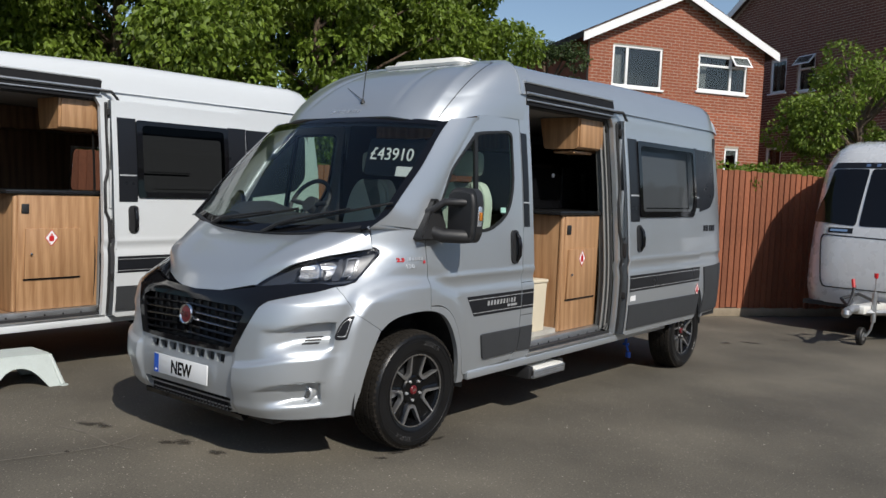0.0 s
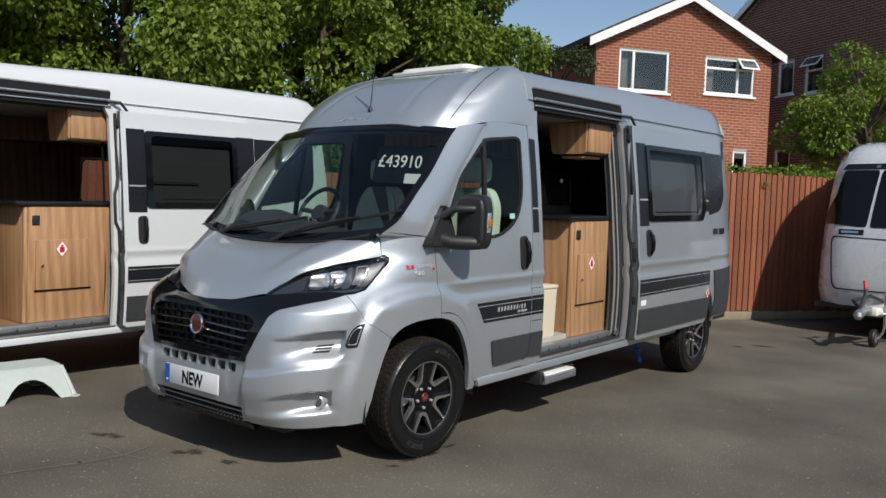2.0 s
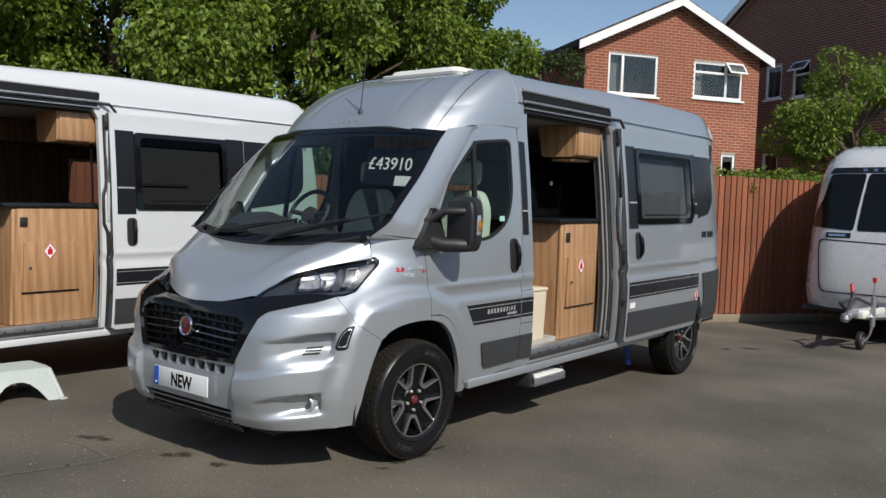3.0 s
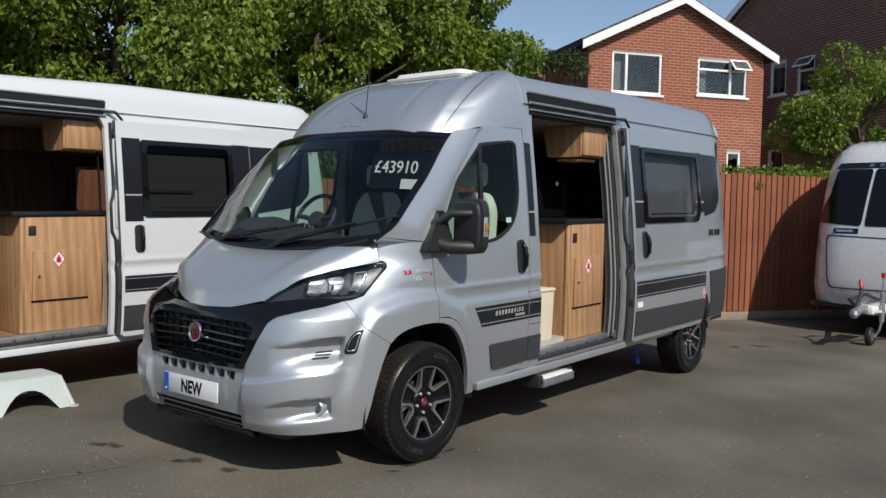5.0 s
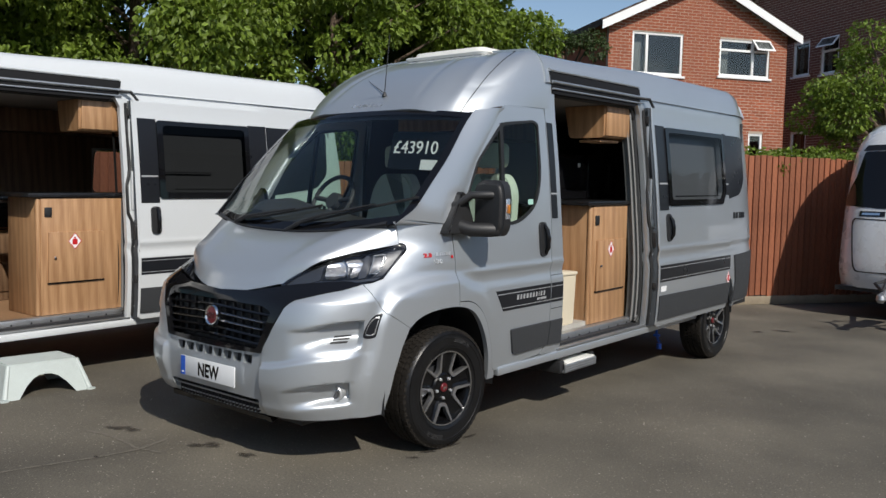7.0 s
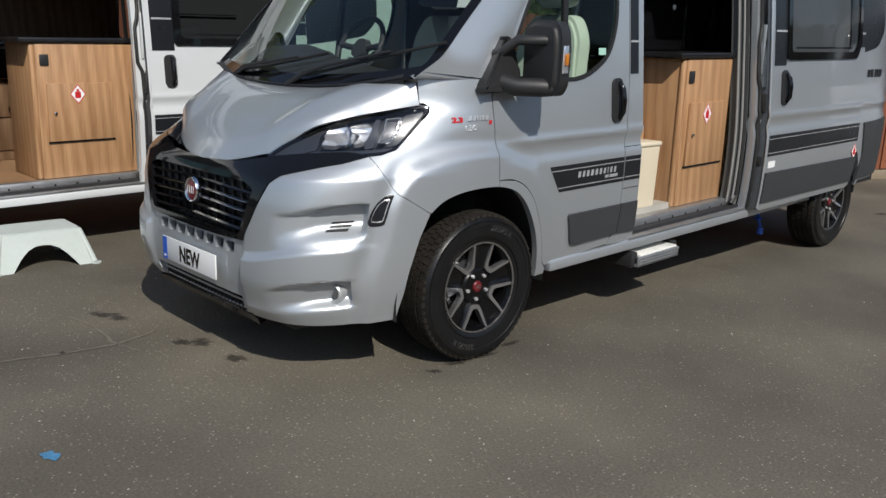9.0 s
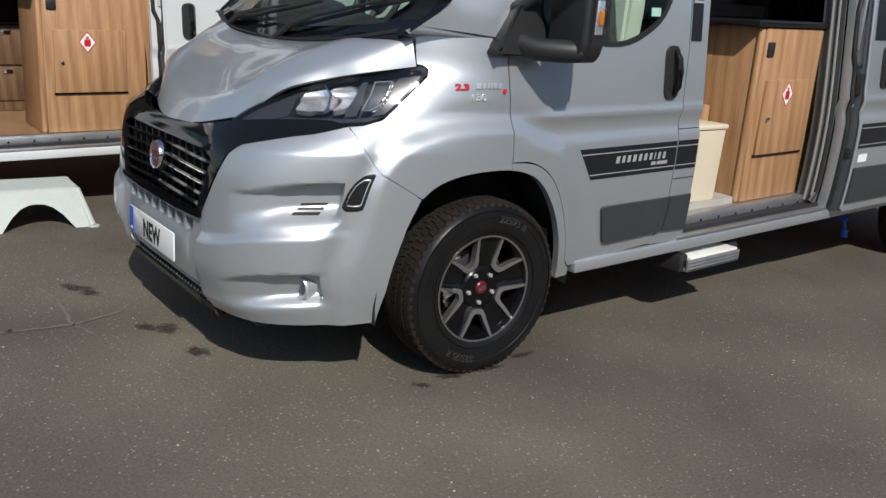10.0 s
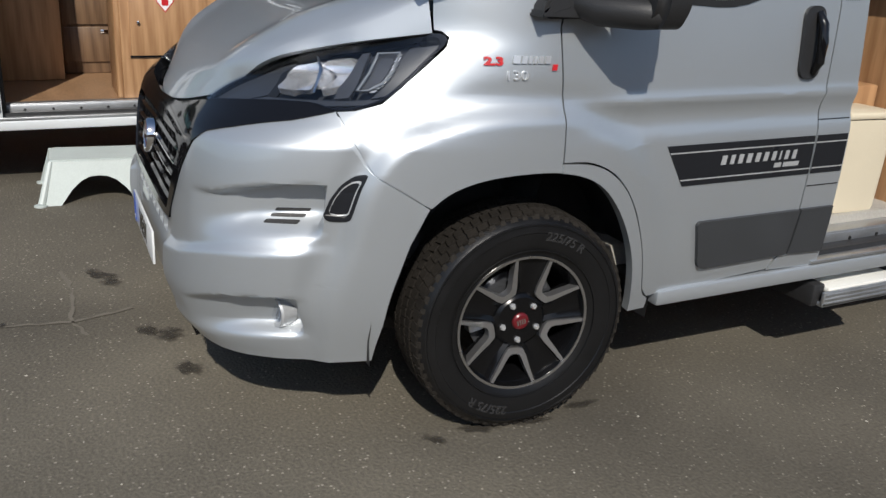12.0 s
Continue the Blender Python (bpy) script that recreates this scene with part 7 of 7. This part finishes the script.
# ---- small things ----
def step_stool(m):
    """Moulded plastic step with four splayed legs and arched sides."""
    root = holder("step_stool", m, "pale grey-green plastic step stool on the asphalt", "step stool")
    H, tx, ty, fx, fy = 0.235, 0.165, 0.25, 0.255, 0.305
    bm = bmesh.new()
    top = rounded([(-tx, -ty), (tx, -ty), (tx, ty), (-tx, ty)], 0.035, 4)
    prism(bm, top, lambda u, v, d: Vector((u, v, d)), H - 0.02, H)
    bmesh.ops.bevel(bm, geom=[e for e in bm.edges if e.verts[0].co.z > H - 0.001 and e.verts[1].co.z > H - 0.001], offset=0.008, segments=2, affect="EDGES")
    part("tread", bm, GREYSTEP, root, "worn top tread", 40)
    for axis, s in (("x", 1), ("x", -1), ("y", 1), ("y", -1)):
        a_top, a_foot, o_top, o_foot = (ty, fy, tx, fx) if axis == "x" else (tx, fx, ty, fy)

        def at(u, v, d):
            f = 1 - v / (H - 0.01)
            off = o_top + (o_foot - o_top) * f - d
            along = u * (a_top + (a_foot - a_top) * f)
            return Vector((s * off, along, v)) if axis == "x" else Vector((along, s * off, v))
        n = 9
        bm = bmesh.new()
        arch_z = [(-0.66 + 1.32 * k / (n - 1), 0.148 * (1 - abs(-1 + 2 * k / (n - 1)) ** 2.6)) for k in range(n)]
        poly = [(-1, 0.0), (-1, H - 0.01), (1, H - 0.01), (1, 0.0)] + [(u, max(v, 0.0)) for u, v in reversed(arch_z)]
        ring = [Vector((u, v, 0)) for u, v in poly]
        tess = geometry.tessellate_polygon([ring])
        F = [bm.verts.new(at(u, v, 0.0)) for u, v in poly]
        B = [bm.verts.new(at(u, v, 0.014)) for u, v in poly]
        for t in tess:
            bm.faces.new([F[i] for i in t])
            bm.faces.new([B[i] for i in reversed(t)])
        for i in range(len(poly)):
            j = (i + 1) % len(poly)
            bm.faces.new((F[i], F[j], B[j], B[i]))
        bmesh.ops.recalc_face_normals(bm, faces=bm.faces)
        part("side_panel", bm, GREYSTEP, root, "", 30)
    for sx in (1, -1):
        for sy in (1, -1):
            bm = bmesh.new()
            tube(bm, [(sx * (tx - 0.01), sy * (ty - 0.01), H - 0.012), (sx * (fx - 0.006), sy * (fy - 0.006), 0.008)], [0.016, 0.02], 8)
            lathe(bm, [(0.0, 0.0), (0.034, 0.0), (0.034, 0.008), (0.0, 0.012)], Matrix.Translation((sx * fx, sy * fy, 0)), 12)
            part("leg", bm, GREYSTEP, root, "splayed ribbed leg")
    return root


step_stool(Matrix.Translation((-2.14, -1.03, 0)) @ Matrix.Rotation(radians(-2), 4, "Z"))

# folding entry step under the silver van's sill
SHEAR[0] = PITCH
bm = bmesh.new()
box(bm, 0.70, 1.0, 1.27, 1.70, 0.275, 0.292, 0.004)
box(bm, 0.985, 1.0, 1.27, 1.70, 0.275, 0.335, 0.005)
for k in range(3):
    box(bm, 0.998, 1.004, 1.28, 1.69, 0.285 + k * 0.017, 0.293 + k * 0.017, 0.002)
es = part("entry_step", bm, GALV, silver_van, "folded aluminium entry step under the sill")
part("step_housing", bbox(0.60, 0.975, 1.24, 1.30, 0.27, 0.36, 0.012), BLACKPL, es, "black end cover")
part("step_housing", bbox(0.60, 0.96, 1.69, 1.74, 0.27, 0.36, 0.012), BLACKPL, es, "black end cover")
part("step_tread", bbox(0.62, 0.99, 1.30, 1.69, 0.325, 0.345, 0.006), OFFWHITE, es, "pale ribbed tread")
bm = bmesh.new()
tube(bm, [(0.62, 3.5, 0.36), (0.62, 3.5, 0.2), (0.64, 3.52, 0.13)], 0.012, 8)
lathe(bm, [(0.0, -0.02), (0.025, -0.02), (0.025, 0.03), (0.0, 0.03)], Matrix.Translation((0.64, 3.52, 0.09)), 12)
box(bm, 0.60, 0.66, 3.47, 3.50, 0.19, 0.21, 0.004)
part("drain_valve", bm, BLUE, silver_van, "small blue drain valve under the floor")
SHEAR[0] = 0.0
bin_root = holder("waste_bin", Matrix.Translation((0.69, 1.60, 0.515 + PITCH * 1.60)), "cream plastic waste bin on the van floor", "bin")
bm = bmesh.new()
rows = []
for z, k in ((0.0, 0.9), (0.015, 0.93), (0.36, 1.0), (0.37, 1.0)):
    rows.append([bm.verts.new((u * k, v * k, z)) for u, v in rounded([(-0.1, -0.135), (0.1, -0.135), (0.1, 0.135), (-0.1, 0.135)], 0.025)])
for A, B in zip(rows, rows[1:]):
    for j in range(len(A)):
        bm.faces.new((A[j], A[(j + 1) % len(A)], B[(j + 1) % len(A)], B[j]))
bm.faces.new(rows[0][::-1])
part("bin_body", bm, CREAM, bin_root, "tapered cream body")
part("bin_lid", bbox(-0.105, 0.105, -0.14, 0.14, 0.372, 0.40, 0.01), CREAM, bin_root, "cream lid")


def soft_mark(m):
    """Let a mark fray out into the ground towards its rim."""
    nt = m.node_tree
    L = nt.links.new
    tc, vm, no, ad, mr, tr, mx = (nt.nodes.new("ShaderNode" + k) for k in ("TexCoord", "VectorMath", "TexNoise", "Math", "MapRange", "BsdfTransparent", "MixShader"))
    vm.operation = "DISTANCE"
    vm.inputs[1].default_value = (0.5, 0.5, 0.5)
    L(tc.outputs["Generated"], vm.inputs[0])
    no.inputs["Scale"].default_value, no.inputs["Detail"].default_value = 22, 5
    L(tc.outputs["Object"], no.inputs["Vector"])
    ad.operation = "MULTIPLY_ADD"
    ad.inputs[1].default_value = 0.75
    L(no.outputs["Fac"], ad.inputs[0])
    L(vm.outputs["Value"], ad.inputs[2])
    mr.inputs["From Min"].default_value, mr.inputs["From Max"].default_value = 0.52, 0.82
    mr.inputs["To Min"].default_value, mr.inputs["To Max"].default_value = 0.4, 1.0
    L(ad.outputs[0], mr.inputs["Value"])
    L(mr.outputs[0], mx.inputs[0])
    L(nt.nodes["Principled BSDF"].outputs[0], mx.inputs[1])
    L(tr.outputs[0], mx.inputs[2])
    L(mx.outputs[0], nt.nodes["Material Output"].inputs[0])
    return m


def blot(name, x, y, rx, ry, material, label, turn=0.0, h=0.004):
    """An uneven flat mark on the ground."""
    bm = bmesh.new()
    n = 18
    ph = random.uniform(0, 6)
    pts = []
    for k in range(n):
        a = 2 * math.pi * k / n
        r = 1 + 0.28 * math.sin(2 * a + ph) + 0.2 * math.sin(5 * a + 2 * ph) + random.uniform(-0.12, 0.12)
        u, v = rx * r * math.cos(a), ry * r * math.sin(a)
        pts.append(bm.verts.new((x + u * math.cos(turn) - v * math.sin(turn), y + u * math.sin(turn) + v * math.cos(turn), h)))
    bm.faces.new(pts)
    ob = part(name, bm, material, None, "", 0)
    return tagged(ob, label, "stain", "marks on the asphalt", "structure")


OIL = soft_mark(mat("oil_stained_asphalt", (0.022, 0.019, 0.016), rough=0.75, var=0.3, second=(0.045, 0.038, 0.03), scale=14, fine=60, bump=0.4))
PALE = mat("pale_dried_line", (0.22, 0.197, 0.16), rough=0.9, var=0.3, second=(0.14, 0.124, 0.1), scale=12, fine=60, bump=0.3)
BLUEPAINT = mat("blue_marking_paint", (0.06, 0.2, 0.36), rough=0.7, var=0.3, scale=30)
for x, y, rx, ry, a in ((-0.76, -1.12, 0.07, 0.03, 0.7), (-0.66, -1.09, 0.06, 0.022, 0.6), (0.24, -0.9, 0.05, 0.03, 0.3), (-0.06, -0.93, 0.06, 0.035, 0.9), (-0.12, -1.0, 0.04, 0.03, 0.2), (0.95, -0.28, 0.03, 0.015, 0.5), (0.94, -0.12, 0.06, 0.018, 1.3), (0.96, 0.07, 0.05, 0.014, 1.4), (0.92, 0.27, 0.05, 0.016, 1.5), (-0.31, -1.5, 0.02, 0.012, 0.3), (0.9, 6.3, 0.1, 0.05, 0.4), (0.7, 6.0, 0.08, 0.03, 1.0), (1.1, 6.9, 0.06, 0.02, 0.2)):
    blot("oil_stain", x, y, rx * 1.5, ry * 1.6, OIL, "small dark oil stain on the asphalt", a)
blot("paint_mark", 0.683, -1.893, 0.035, 0.03, BLUEPAINT, "small blue paint mark on the asphalt")
for line in ([(-0.46, -2.1), (-0.38, -1.76), (-0.31, -1.51), (-0.28, -1.26), (-0.36, -1.0)], [(-0.85, -1.28), (-0.6, -1.24), (-0.28, -1.26), (-0.12, -1.2)]):
    bm = bmesh.new()
    prev = None
    pts = []
    for a, b in zip(line, line[1:]):
        for k in range(8):
            f = k / 8
            pts.append(Vector((a[0] + (b[0] - a[0]) * f + random.uniform(-0.006, 0.006), a[1] + (b[1] - a[1]) * f + random.uniform(-0.006, 0.006), 0.0035)))
    for i, p in enumerate(pts):
        q = pts[min(i + 1, len(pts) - 1)] - pts[max(i - 1, 0)]
        s = Vector((-q.y, q.x, 0)).normalized() * random.uniform(0.003, 0.011)
        cur = (bm.verts.new(p - s), bm.verts.new(p + s))
        if prev:
            bm.faces.new((prev[0], cur[0], cur[1], prev[1]))
        prev = cur
    tagged(part("ground_joint", bm, PALE, None, "", 0), "pale worn joint line in the asphalt", "joint", "marks on the asphalt", "structure")
vs, fs = [], []
for k in range(260):
    x, y, r = random.uniform(-1.5, 4.0), random.uniform(-2.6, 3.0), random.uniform(0.003, 0.007)
    if -1.0 < x < 0.95 and y > -1.0:
        continue
    n0 = len(vs)
    vs += [(x + r, y, 0.001), (x, y + r * 0.8, 0.001), (x - r, y, 0.001), (x, y - r, 0.001), (x, y, r * 0.7)]
    fs += [(n0, n0 + 1, n0 + 4), (n0 + 1, n0 + 2, n0 + 4), (n0 + 2, n0 + 3, n0 + 4), (n0 + 3, n0, n0 + 4)]
me = bpy.data.meshes.new("loose_grit")
me.from_pydata(vs, [], fs)
me.materials.append(mat("pale_grit", (0.4, 0.37, 0.32), rough=0.9, var=0.3))
tagged(new("loose_grit", me), "scattered pale grit on the asphalt", "grit", "", "stuff")
